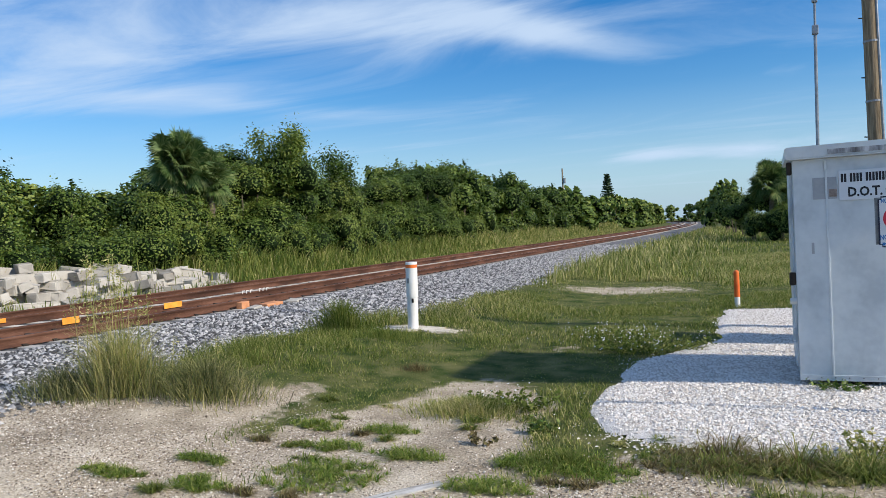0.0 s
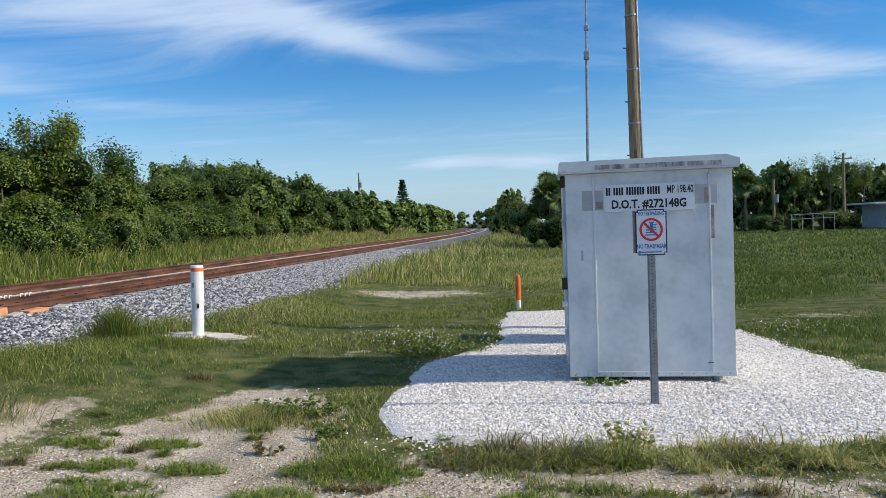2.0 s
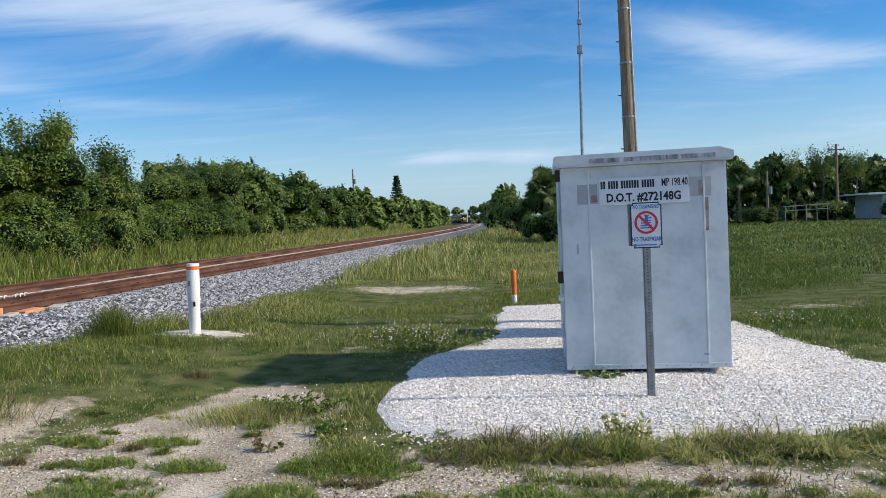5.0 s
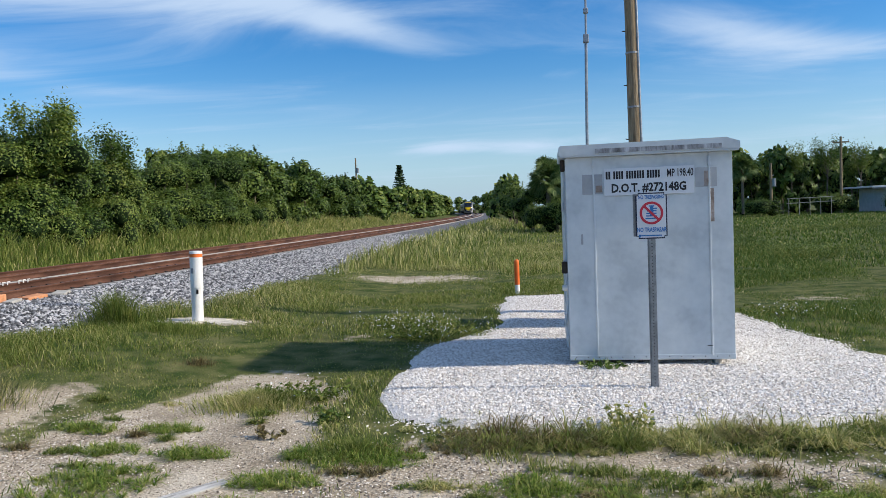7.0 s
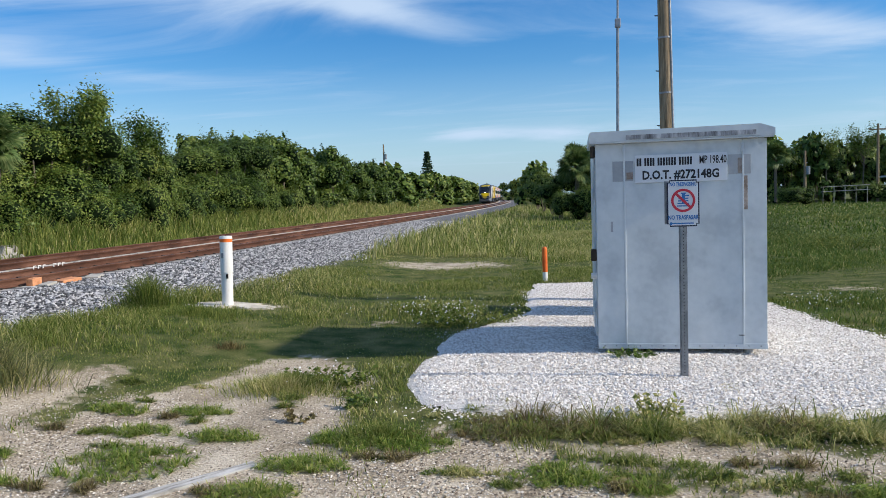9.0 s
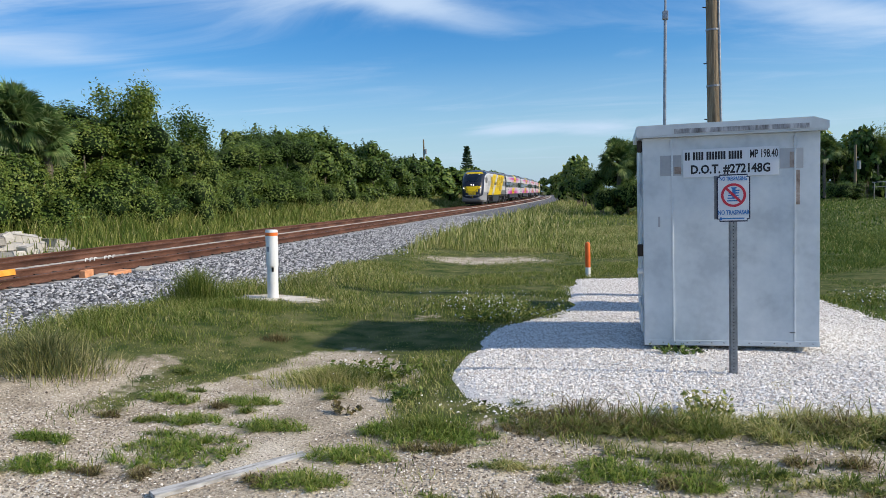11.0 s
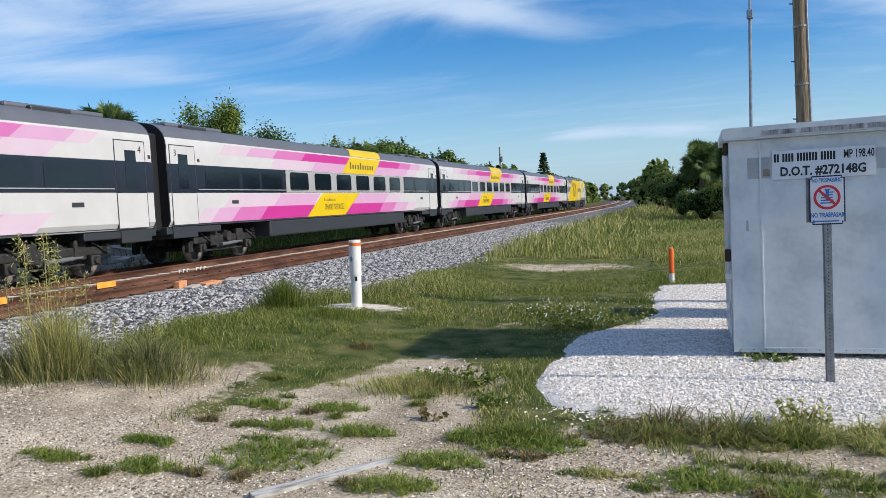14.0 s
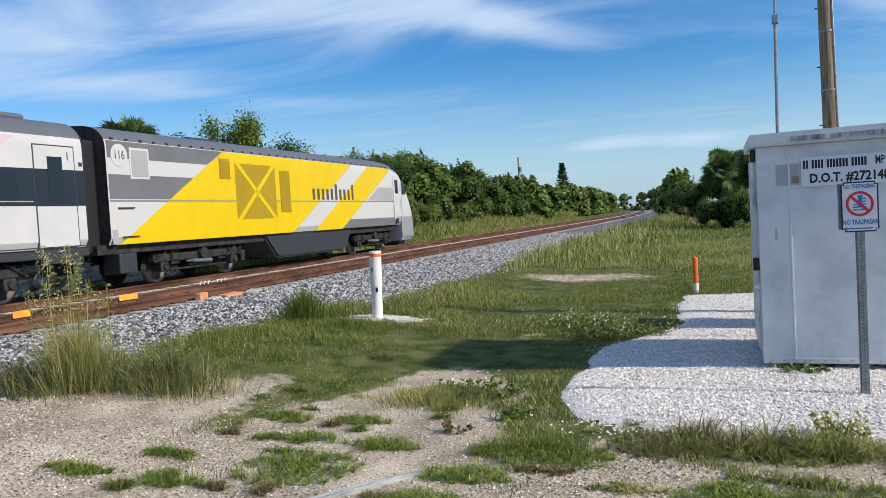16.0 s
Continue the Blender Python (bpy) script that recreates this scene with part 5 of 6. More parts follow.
        # window band
        S("window_band", rect(0.34, COACH_L - 0.34, 2.23, 3.10), T_BLACK, 0.005, "black band between the windows")
        S("pillar_panel", rect(7.3, 19.9, 2.24, 3.09), T_LIGHT, 0.008, "pale grey panel between the windows")
        wins = [(2.2, 4.1), (4.35, 5.4), (5.6, 7.0)] + [(7.6 + 2.05 * i, 9.1 + 2.05 * i) for i in range(6)] + [(20.1, 21.4), (21.7, 23.6)]
        for a, b in wins:
            c = 0.09
            S("window", [(a + c, 2.30), (b - c, 2.30), (b, 2.30 + c), (b, 3.03 - c), (b - c, 3.03), (a + c, 3.03), (a, 3.03 - c), (a, 2.30 + c)], T_GLASS, 0.014, "tinted window")
        S("waist_line", rect(1.8, 24.0, 2.32, 2.345), T_LIGHT, 0.019)
        S("sill_line", rect(0.34, COACH_L - 0.34, 1.235, 1.262), T_DARK, 0.008)
        # end doors
        for a, b in ((0.5, 1.68), (24.1, 25.25)):
            S("door_gap", rect(a - 0.03, b + 0.03, 1.24, 3.68), T_DARK, 0.0065)
            S("door", rect(a, b, 1.26, 2.22), T_WHITE, 0.012, "white lower door leaf")
            S("door", rect(a, b, 2.22, 3.10), T_BLACK, 0.012, "black middle of the door")
            S("door", rect(a, b, 3.10, 3.65), T_WHITE, 0.012, "white upper door leaf")
            S("door_window", rect(a + 0.36, b - 0.36, 2.35, 3.40), T_GLASS, 0.018)
            S("door_sign", rect(b + 0.15, b + 0.26, 3.2, 3.3), T_DARK, 0.008)
        turn = Matrix.Rotation(radians(90 * side), 4, "Z") @ Matrix.Rotation(radians(90), 4, "X")
        for s in (0.72, 25.05):
            lettering("lettering", number, 0.28, BLACK, car, Matrix.Translation((side * 1.516, s - h, 3.42)) @ turn)
        for s in (3.6, 22.5):
            S("vent_grille", rect(s, s + 0.4, 1.86, 1.98), T_DARK, 0.008)
    part("skirt", box(-1.44, 1.44, -6.9, 7.0, 0.62, 1.21, 0.06), T_DARK, car, "dark grey skirt between the bogies")
    for s in (-1, 1):
        part("end_sill", box(-1.42, 1.42, *sorted((s * (h - 3.0), s * (h - 0.25))), 0.98, 1.21, 0.03), T_DARK, car)
        part("step_box", box(-1.46, 1.46, *sorted((s * (h - 1.7), s * (h - 0.5))), 0.85, 1.2, 0.02), T_DARK, car)
        part("bellows", box(-1.2, 1.2, *sorted((s * (h - 0.34), s * (h + 0.0))), 1.1, 4.0, 0.05), BLACK, car, "black gangway bellows")
    for y0, y1 in ((-h + 1.2, -h + 4.2), (h - 4.6, h - 1.4)):
        part("roof_unit", box(-0.9, 0.9, y0, y1, 4.28, 4.46, 0.08), T_ROOF, car, "low roof air unit")
        part("roof_grille", box(0.35, 1.05, y0 + 0.6, y0 + 1.9, 4.22, 4.40, 0.05), T_DARK, car)
    bogie(car, 0, (2.35 - h, 5.0 - h), False)
    bogie(car, 0, (h - 5.0, h - 2.35), False)
    return car


lead_loco = locomotive("115")
tail_loco = locomotive("116")
first_coach = coach("4")
coaches = [first_coach] + [copy_thing(first_coach, Matrix()) for _ in range(3)]
for number, c in zip("321", coaches[1:]):
    for o in c.children:
        if o.name.startswith("lettering"):
            side = 1 if o.data.vertices[0].co.x > 0 else -1
            turn = Matrix.Rotation(radians(90 * side), 4, "Z") @ Matrix.Rotation(radians(90), 4, "X")
            y = sum(v.co.y for v in o.data.vertices) / len(o.data.vertices)
            swap = lettering("lettering", number, 0.28, BLACK, c, Matrix.Translation((side * 1.516, y, 3.42)) @ turn)
            bpy.data.objects.remove(o)


def motions():
    """The train runs along the far track at an even speed."""
    speed, joint = 40.5, 53.3        # place of the first loco's rear end at 12.5 s
    offsets = [(lead_loco, -LOCO_L / 2, 0)] + [(c, COACH_L * (i + 0.5), 0) for i, c in enumerate(coaches)] + [(tail_loco, COACH_L * 4 + LOCO_L / 2, 180)]
    for car, off, turn in offsets:
        rows = []
        for k in range(65):
            t = k * 0.25
            y = joint - speed * (t - 12.5) + off
            slope = float(bend(y + 8) - bend(y - 8)) / 16
            x = FAR_X + float(bend(y + 8) + bend(y - 8)) / 2
            rows.append((t, pose(x, y, RAIL_Z, 0, 0, math.degrees(math.atan2(-slope, 1)) + turn)))
        walk(car, rows)

# ---- foliage ----
def leaf_cloud(name, C, Nrm, size, rs, mat, parent, label="", long=1.5):
    """Leaves as bent diamonds at the centres C, facing roughly along Nrm."""
    n = len(C)
    d = Nrm + rs.randn(n, 3) * 0.5
    d /= np.linalg.norm(d, axis=1)[:, None] + 1e-9
    a = rs.randn(n, 3)
    u = np.cross(d, a)
    u /= np.linalg.norm(u, axis=1)[:, None] + 1e-9
    v = np.cross(d, u)
    sz = size * (0.6 + 0.8 * rs.rand(n, 1))
    V = np.stack([C - u * sz * long / 2, C + v * sz / 2 - d * sz * 0.12, C + u * sz * long / 2, C - v * sz / 2 - d * sz * 0.12], 1)
    i = np.arange(n)[:, None] * 4
    Fc = np.concatenate([i + np.array([[0, 1, 2]]), i + np.array([[0, 2, 3]])], 0)
    return raw(name, V.reshape(-1, 3), Fc, mat, parent, label)


def crown_points(rs, lumps, count, shell=0.35):
    """Leaf places and outward directions over a heap of lumps (x, y, z, r)."""
    L = np.array(lumps)
    w = L[:, 3] ** 2
    pick = rs.choice(len(L), count, p=w / w.sum())
    d = rs.randn(count, 3)
    d /= np.linalg.norm(d, axis=1)[:, None]
    d[:, 2] = np.where(d[:, 2] < -0.5, -d[:, 2], d[:, 2])
    r = L[pick, 3] * (1 - shell * rs.rand(count) ** 1.8 + 0.08 * rs.randn(count) * rs.rand(count))
    # twigs: gather leaves in small clumps
    q = np.round(d * 2.8 + pick[:, None] * 7.7)
    hsh = np.sin(q @ np.array([12.9, 78.2, 37.7])) * 43758.5
    r = r * (0.72 + 0.40 * (hsh - np.floor(hsh)))
    return L[pick, :3] + d * r[:, None], d


def core(lumps, scale=0.80, detail=2):
    bm = bmesh.new()
    for x, y, z, r in lumps:
        g = bmesh.ops.create_icosphere(bm, subdivisions=detail, radius=r * scale, matrix=Matrix.Translation((x, y, z)))
        for v in g["verts"]:
            v.co += (v.co - Vector((x, y, z))) * (0.28 * noise.noise(v.co * 1.7))
    return bm


def shrub(name, w, hgt, leaf, count, seed, label, category, trunk=True):
    rs = np.random.RandomState(seed)
    t = empty(name, label=label, category=category, group="trackside trees")
    lumps = []
    for k in range(15):
        a, q = rs.rand() * 6.28, rs.rand() ** 0.6
        z = 0.5 + (hgt - 1.2) * rs.rand() ** 0.8
        rr = w * 0.5 * (1 - 0.55 * (z / hgt) ** 2)
        r = (0.45 + 0.75 * rs.rand()) * (0.55 + 0.10 * hgt)
        lumps.append((rr * q * math.cos(a), rr * q * math.sin(a), min(z, hgt - r), r))
    lumps.append((0, 0, hgt - 0.9, 0.8))
    C, D = crown_points(rs, lumps, count)
    for k in range(18 if leaf < 0.12 else 5):
        l = lumps[rs.randint(len(lumps))]
        d = np.array((rs.randn() * 0.5, rs.randn() * 0.5, 1.0))
        d /= np.linalg.norm(d)
        q = np.array(l[:3]) + d * l[3] * 0.75 + d * (0.7 * rs.rand() + 0.2) * rs.rand(26, 1) + rs.randn(26, 3) * 0.09
        C, D = np.concatenate([C, q]), np.concatenate([D, np.tile(d, (26, 1))])
    ok = C[:, 2] > 0.02
    leaf_cloud("crown", C[ok], D[ok] + np.array([0, 0, 0.35]), leaf, rs, LEAF, t)
    # dark lumps inside the crown stand in for shade between the leaves
    part("inner_foliage", core(lumps, 0.64, 2 if leaf < 0.12 else 1), LEAF_SHADE, t, smooth=True)
    if trunk:
        bm = bmesh.new()
        for k in range(3):
            a = k * 2.1 + rs.rand()
            add_tube(bm, (0.12 * math.cos(a), 0.12 * math.sin(a), -0.1), (0.7 * math.cos(a), 0.7 * math.sin(a), hgt * 0.7), 0.09, 0.03, 8)
        part("trunk", bm, BARK, t)
    return t


def place(ob, x, y, z, turn, sx=1.0, sz=1.0):
    ob.rotation_mode = "XYZ"
    ob.location, ob.rotation_euler, ob.scale = (x, y, z), (0, 0, turn), (sx, sx, sz)


def treeline():
    kinds = [shrub("broadleaf_tree", 4.4, 5.4, 0.070, 16500, 51, "dense dark green broadleaf tree in a trackside thicket", "tree"),
             shrub("broadleaf_tree", 4.0, 4.4, 0.068, 14500, 52, "rounded green broadleaf tree in a trackside thicket", "tree"),
             shrub("broadleaf_tree", 5.0, 6.3, 0.072, 19000, 53, "tall leafy broadleaf tree in a trackside thicket", "tree"),
             shrub("brush_shrub", 3.4, 2.6, 0.064, 8000, 54, "low leafy bush at the foot of the thicket", "bush", False)]
    far = shrub("broadleaf_tree", 6.0, 6.0, 0.42, 900, 55, "distant green broadleaf tree along the line", "tree")
    mid = shrub("broadleaf_tree", 5.0, 6.0, 0.15, 4600, 56, "leafy green broadleaf tree farther along the thicket", "tree")
    rs = np.random.RandomState(61)
    used = set()

    def put(k, *a):
        src = far if k == 9 else mid if k == 8 else kinds[k]
        ob = src if k not in used else copy_thing(src, Matrix())
        used.add(k)
        place(ob, *a)

    def top(y):
        return float(np.interp(y, [6, 14, 20, 23, 27, 31, 35.5, 39, 43, 45, 50, 60, 70, 81, 99, 130, 170, 260], [5.0, 5.0, 5.3, 4.9, 4.5, 5.2, 6.2, 5.2, 4.3, 4.4, 5.6, 6.6, 6.4, 6.4, 5.8, 5.8, 6.2, 6.6]))

    y = 6.0
    while y < 108:
        hgt = top(y) * (0.94 + 0.30 * rs.rand())
        k = rs.randint(3) if y < 60 else 8
        base = 6.0 if k == 8 else (5.4, 4.4, 6.3)[k]
        put(k, -26.4 + float(bend(y)) + rs.randn() * 0.8, y, 0.3, rs.rand() * 6.28, 1.05 + 0.35 * rs.rand(), hgt / base)
        k = 8 if y < 60 else 9
        put(k, -29.5 + float(bend(y)) + rs.randn() * 0.6, y + 1.0, 0.3, rs.rand() * 6.28, 1.25, hgt * (0.85 + 0.2 * rs.rand()) / 6.0)
        if y < 75:
            put(3, -24.2 + float(bend(y)) + rs.randn() * 0.35, y + rs.rand(), 0.2, rs.rand() * 6.28, 0.9 + 0.2 * rs.rand(), 0.8 + 0.5 * rs.rand())
        y += 2.7 + 1.1 * rs.rand() + y * 0.008
    while y < 460:
        for dx in (0, -4.5):
            put(9, -26.6 + dx + float(bend(y)) + rs.randn() * 0.7, y, 0.2, rs.rand() * 6.28, 1.0 + 0.2 * rs.rand(), top(y) / 6.0 * (0.92 + 0.30 * rs.rand()))
        y += 5.0
    # the broad dark mass round the tall feathery tree, and growth round the palms
    for k, x, y, sx, hgt in ((2, -25.7, 33.0, 1.15, 6.0), (0, -25.5, 37.6, 1.2, 5.6), (2, -25.4, 35.4, 1.1, 6.6), (1, -24.6, 28.0, 0.85, 4.0), (1, -24.8, 25.6, 0.9, 4.3), (0, -25.8, 50.5, 1.2, 6.2), (2, -25.8, 55.0, 1.2, 6.9)):
        put(k, x, y, 0.2, x + y, sx, hgt / (5.4, 4.4, 6.3)[k])
    # the other side of the line, farther off
    for x, y, hgt, sx in ((0.6, 62.5, 4.4, 0.75), (2.6, 61, 5.0, 0.9), (-1.4, 64, 3.4, 0.6), (-2.4, 74, 3.6, 0.7), (-3.6, 84, 4.3, 0.7), (-5.0, 98, 5.0, 0.8), (-5.6, 112, 6.2, 0.9), (-7, 130, 6, 1), (-8, 150, 6.5, 1), (-10, 175, 7, 1.1), (-13, 205, 6.5, 1.1), (-17, 240, 7, 1.2), (-22, 280, 7, 1.2), (-28, 330, 7.5, 1.3), (-38, 390, 8, 1.4), (-52, 450, 9, 1.6), (-70, 520, 9, 1.8), (-90, 560, 9, 1.8), (5.5, 66, 5.4, 1.0), (9, 72, 5.5, 1.0), (13, 80, 5.5, 1.0)):
        put(9 if y > 100 else 8, x, y, 0.0, rs.rand() * 6.28, sx, hgt / 5.6)
    for k in range(15):
        x = 20 + k * 2.6
        put(9 if k % 2 else 8, x + rs.randn(), 101 + rs.randn() * 2.5, 0.0, rs.rand() * 6.28, 0.85, (6.0 + 2.6 * rs.rand()) / 6.2)
        put(9, x + rs.randn(), 112 + rs.randn() * 2.5, 0.0, rs.rand() * 6.28, 1.1, (7.0 + 2.5 * rs.rand()) / 6.2)
    put(3, -0.8, 58.5, 0.0, 1.0, 0.8, 0.9)
    put(3, 37.2, 87.0, 0.0, 0.4, 1.3, 0.9)
    put(3, 23.6, 88.0, 0.0, 1.7, 1.2, 0.8)
    put(3, 32.6, 92.0, 0.0, 2.9, 1.4, 0.9)
    put(3, 1.6, 58.0, 0.0, 2.0, 0.9, 1.1)
    for k in range(26):
        put(9, 60 + k * 5 + rs.randn(), 115 + 4 * k + rs.randn() * 4, 0.0, rs.rand() * 6.28, 1.4, 1.2)


treeline()


def cabbage_palm(x, y, hgt, r, seed, label):
    rs = np.random.RandomState(seed)
    t = empty("cabbage_palm", pose(x, y, 0.2), label, "palm tree", "palms")
    bm = bmesh.new()
    for k in range(10):
        add_tube(bm, (0.03 * math.sin(k), 0, k * hgt / 10), (0.03 * math.sin(k + 1), 0, (k + 1) * hgt / 10), 0.19, 0.165, 10)
    part("trunk", bm, BARK, t, "rough grey-brown palm trunk")
    V, Fc = [], []
    for k in range(135):
        a, e = rs.rand() * 6.28, -0.95 + 2.45 * rs.rand() ** 0.8
        d = np.array((math.cos(a) * math.cos(e), math.sin(a) * math.cos(e), math.sin(e)))
        side = np.cross(d, (0, 0, 1.0))
        side /= np.linalg.norm(side) + 1e-6
        upv = np.cross(side, d)
        roll = (rs.rand() - 0.5) * 2.6
        side, upv = side * math.cos(roll) + upv * math.sin(roll), upv * math.cos(roll) - side * math.sin(roll)
        stem = r * (0.22 + 0.42 * rs.rand())
        hub = np.array((0, 0, hgt + 0.5 * (rs.rand() - 0.5))) + d * stem
        # a fan of narrow leaflets
        for j in range(20):
            b = -1.5 + 3.0 * j / 19
            l = r * (0.42 + 0.12 * rs.rand()) * (1 - 0.18 * abs(b))
            f = d * math.cos(b) + side * math.sin(b)
            tip = hub + f * l + np.array((0, 0, -0.2 * l * (0.4 + rs.rand())))
            mid = hub + f * l * 0.55 + upv * 0.03
            w = np.cross(f, upv) * 0.034 * r / 1.6
            i = len(V)
            V += [hub, mid + w, mid - w, tip]
            Fc += [(i, i + 1, i + 2), (i + 1, i + 3, i + 2)]
        w = side * 0.02
        i = len(V)
        V += [np.array((0, 0, hgt)) + w, np.array((0, 0, hgt)) - w, hub]
        Fc.append((i, i + 1, i + 2))
    raw("fronds", V, Fc, FROND, t, "fan-shaped green fronds")
    return t


cabbage_palm(-25.0, 27.6, 5.4, 1.8, 71, "shaggy cabbage palm rising out of the thicket")
cabbage_palm(-24.7, 29.2, 4.7, 1.45, 72, "smaller cabbage palm leaning out of the thicket")
cabbage_palm(0.0, 61.0, 3.9, 1.9, 73, "cabbage palm beside the line behind the cabinet")
cabbage_palm(1.6, 62.5, 4.0, 1.8, 74, "cabbage palm beside the line behind the cabinet")
cabbage_palm(23.6, 98.0, 5.6, 2.0, 75, "distant cabbage palm at the field edge")


def sapling(x, y, hgt, w, seed, label, full=200):
    """An open small tree: bare limbs with leaf sprays, sky between."""
    rs = np.random.RandomState(seed)
    t = empty("slender_tree", pose(x, y, 0.2), label, "tree", "trackside trees")
    bm = bmesh.new()
    add_tube(bm, (0, 0, 0), (0.2, 0.1, hgt * 0.6), 0.11, 0.07, 8)
    C, D = [], []
    for k in range(13):
        a = rs.rand() * 6.28
        p0 = Vector((0.2, 0.1, hgt * (0.45 + 0.15 * rs.rand())))
        p1 = Vector((w * 0.5 * math.cos(a) * rs.rand() ** 0.5, w * 0.5 * math.sin(a), hgt * (0.66 + 0.34 * rs.rand())))
        add_tube(bm, p0, p1, 0.03, 0.008, 6)
        for j in range(int(full * 2.2)):
            q = p0.lerp(p1, 0.5 + 0.6 * rs.rand() ** 0.7)
            C.append(np.array(q) + rs.randn(3) * 0.33)
            D.append(rs.randn(3) * 0.6 + np.array((0, 0, 1)))
    part("trunk", bm, BARK, t)
    leaf_cloud("crown", np.array(C), np.array(D), 0.088, rs, LEAF, t, long=2.0)


sapling(-25.2, 41.6, 7.0, 2.0, 81, "slender open-crowned tree with bare limbs showing", 170)
sapling(-25.0, 35.6, 7.5, 2.6, 82, "tall feathery tree standing above the thicket", 520)
sapling(29.5, 99.0, 8.0, 3.0, 84, "spiky bamboo-like tree at the field edge", 160)
sapling(34.0, 100.0, 8.6, 3.4, 85, "spiky bamboo-like tree at the field edge", 160)
sapling(37.5, 99.0, 7.6, 3.0, 86, "spiky bamboo-like tree at the field edge", 160)
sapling(-26.4, 60.5, 7.1, 2.0, 83, "tall leafy shoot above the thicket")


def norfolk_pine(x, y, hgt):
    t = empty("norfolk_pine", pose(x, y, 0.0), "distant tiered norfolk pine above the trees", "tree")
    part("trunk", tube((0, 0, 0), (0, 0, hgt), 0.35, 0.05, 10), BARK, t)
    rs = np.random.RandomState(91)
    C = []
    for k in range(17):
        z = hgt * (0.30 + 0.70 * k / 17)
        r = 2.7 * (1 - (k / 17.5)) + 0.25
        for j in range(7):
            a = j * 0.9 + k * 0.5
            for q in range(16):
                f = (q + rs.rand()) / 16
                C.append((r * f * math.cos(a) + rs.randn() * 0.1, r * f * math.sin(a) + rs.randn() * 0.1, z + 0.25 * f + rs.randn() * 0.08))
    leaf_cloud("foliage", np.array(C), rs.randn(len(C), 3) + np.array((0, 0, 1.0)), 0.42, rs, PINE, t)


norfolk_pine(-38.9, 198, 14.6)


def far_pole(x, y, hgt, arm, label):
    t = empty("utility_pole", pose(x, y, 0), label, "pole", "far poles")
    part("shaft", tube((0, 0, 0), (0, 0, hgt), 0.17, 0.12, 10), POLE_WOOD, t)
    if arm:
        part("crossarm", box(-0.9, 0.9, -0.06, 0.06, hgt - 0.7, hgt - 0.55, 0.01), POLE_WOOD, t)
        for k in (-0.8, 0.0, 0.8):
            part("insulator", tube((k, 0, hgt - 0.55), (k, 0, hgt - 0.35), 0.05, seg=8), GALV, t)
    else:
        part("transformer", tube((0.3, 0, hgt - 2.6), (0.3, 0, hgt - 1.7), 0.24, seg=12), GALV, t)
        part("bracket", box(0, 0.3, -0.05, 0.05, hgt - 1.4, hgt - 1.3, 0.01), GALV, t)


far_pole(-33.2, 130, 11.7, False, "distant utility pole with a transformer above the trees")
far_pole(-46, 240, 13.0, True, "distant utility pole with crossarm")
far_pole(24.6, 89.5, 5.9, False, "slim wooden pole at the field edge")
far_pole(32.5, 91.0, 8.6, True, "wooden utility pole with crossarm by the small house")


# ---- house and rail fence at the far edge of the field ----
def small_house():
    t = empty("house", pose(41.6, 93.0, 0.0), "small low white stucco house with a flat overhanging roof", "house")
    part("wall", box(-4.6, 6, -2.5, 5, -0.1, 2.75, 0.02), HOUSE, t, "white stucco wall")
    part("roof", box(-6.4, 7, -3.3, 5.6, 2.75, 2.95, 0.04), HOUSE, t, "thin white flat roof")
    part("roof_edge", box(-6.3, 7, -3.32, -3.25, 2.62, 2.76, 0.01), T_GREY, t)
    for x in (-2.4, 0.6, 3.4):
        w = part("window", box(x, x + 1.3, -2.54, -2.49, 0.95, 2.05, 0.01), T_GLASS, t, "dark window with white glazing bars")
        for k in range(4):
            part("glazing_bar", box(x + k * 1.3 / 3 - 0.04, x + k * 1.3 / 3 + 0.04, -2.57, -2.535, 0.92, 2.08), HOUSE, w)
        for z in (0.93, 1.3, 1.68, 2.05):
            part("glazing_bar", box(x - 0.04, x + 1.34, -2.572, -2.537, z - 0.035, z + 0.035), HOUSE, w)


small_house()


def rail_fence():
    t = empty("rail_fence", pose(26.0, 88.0, 0.6), "low grey pipe-rail fence at the field edge", "fence")
    for k in range(5):
        part("post", tube((k * 1.1, 0, -0.7), (k * 1.1, 0, 1.25), 0.03, seg=8), FENCE_MAT, t)
    for z in (0.75, 1.25):
        part("rail", tube((-0.2, 0, z), (4.7, 0, z + 0.12), 0.03, seg=8), FENCE_MAT, t)


rail_fence()


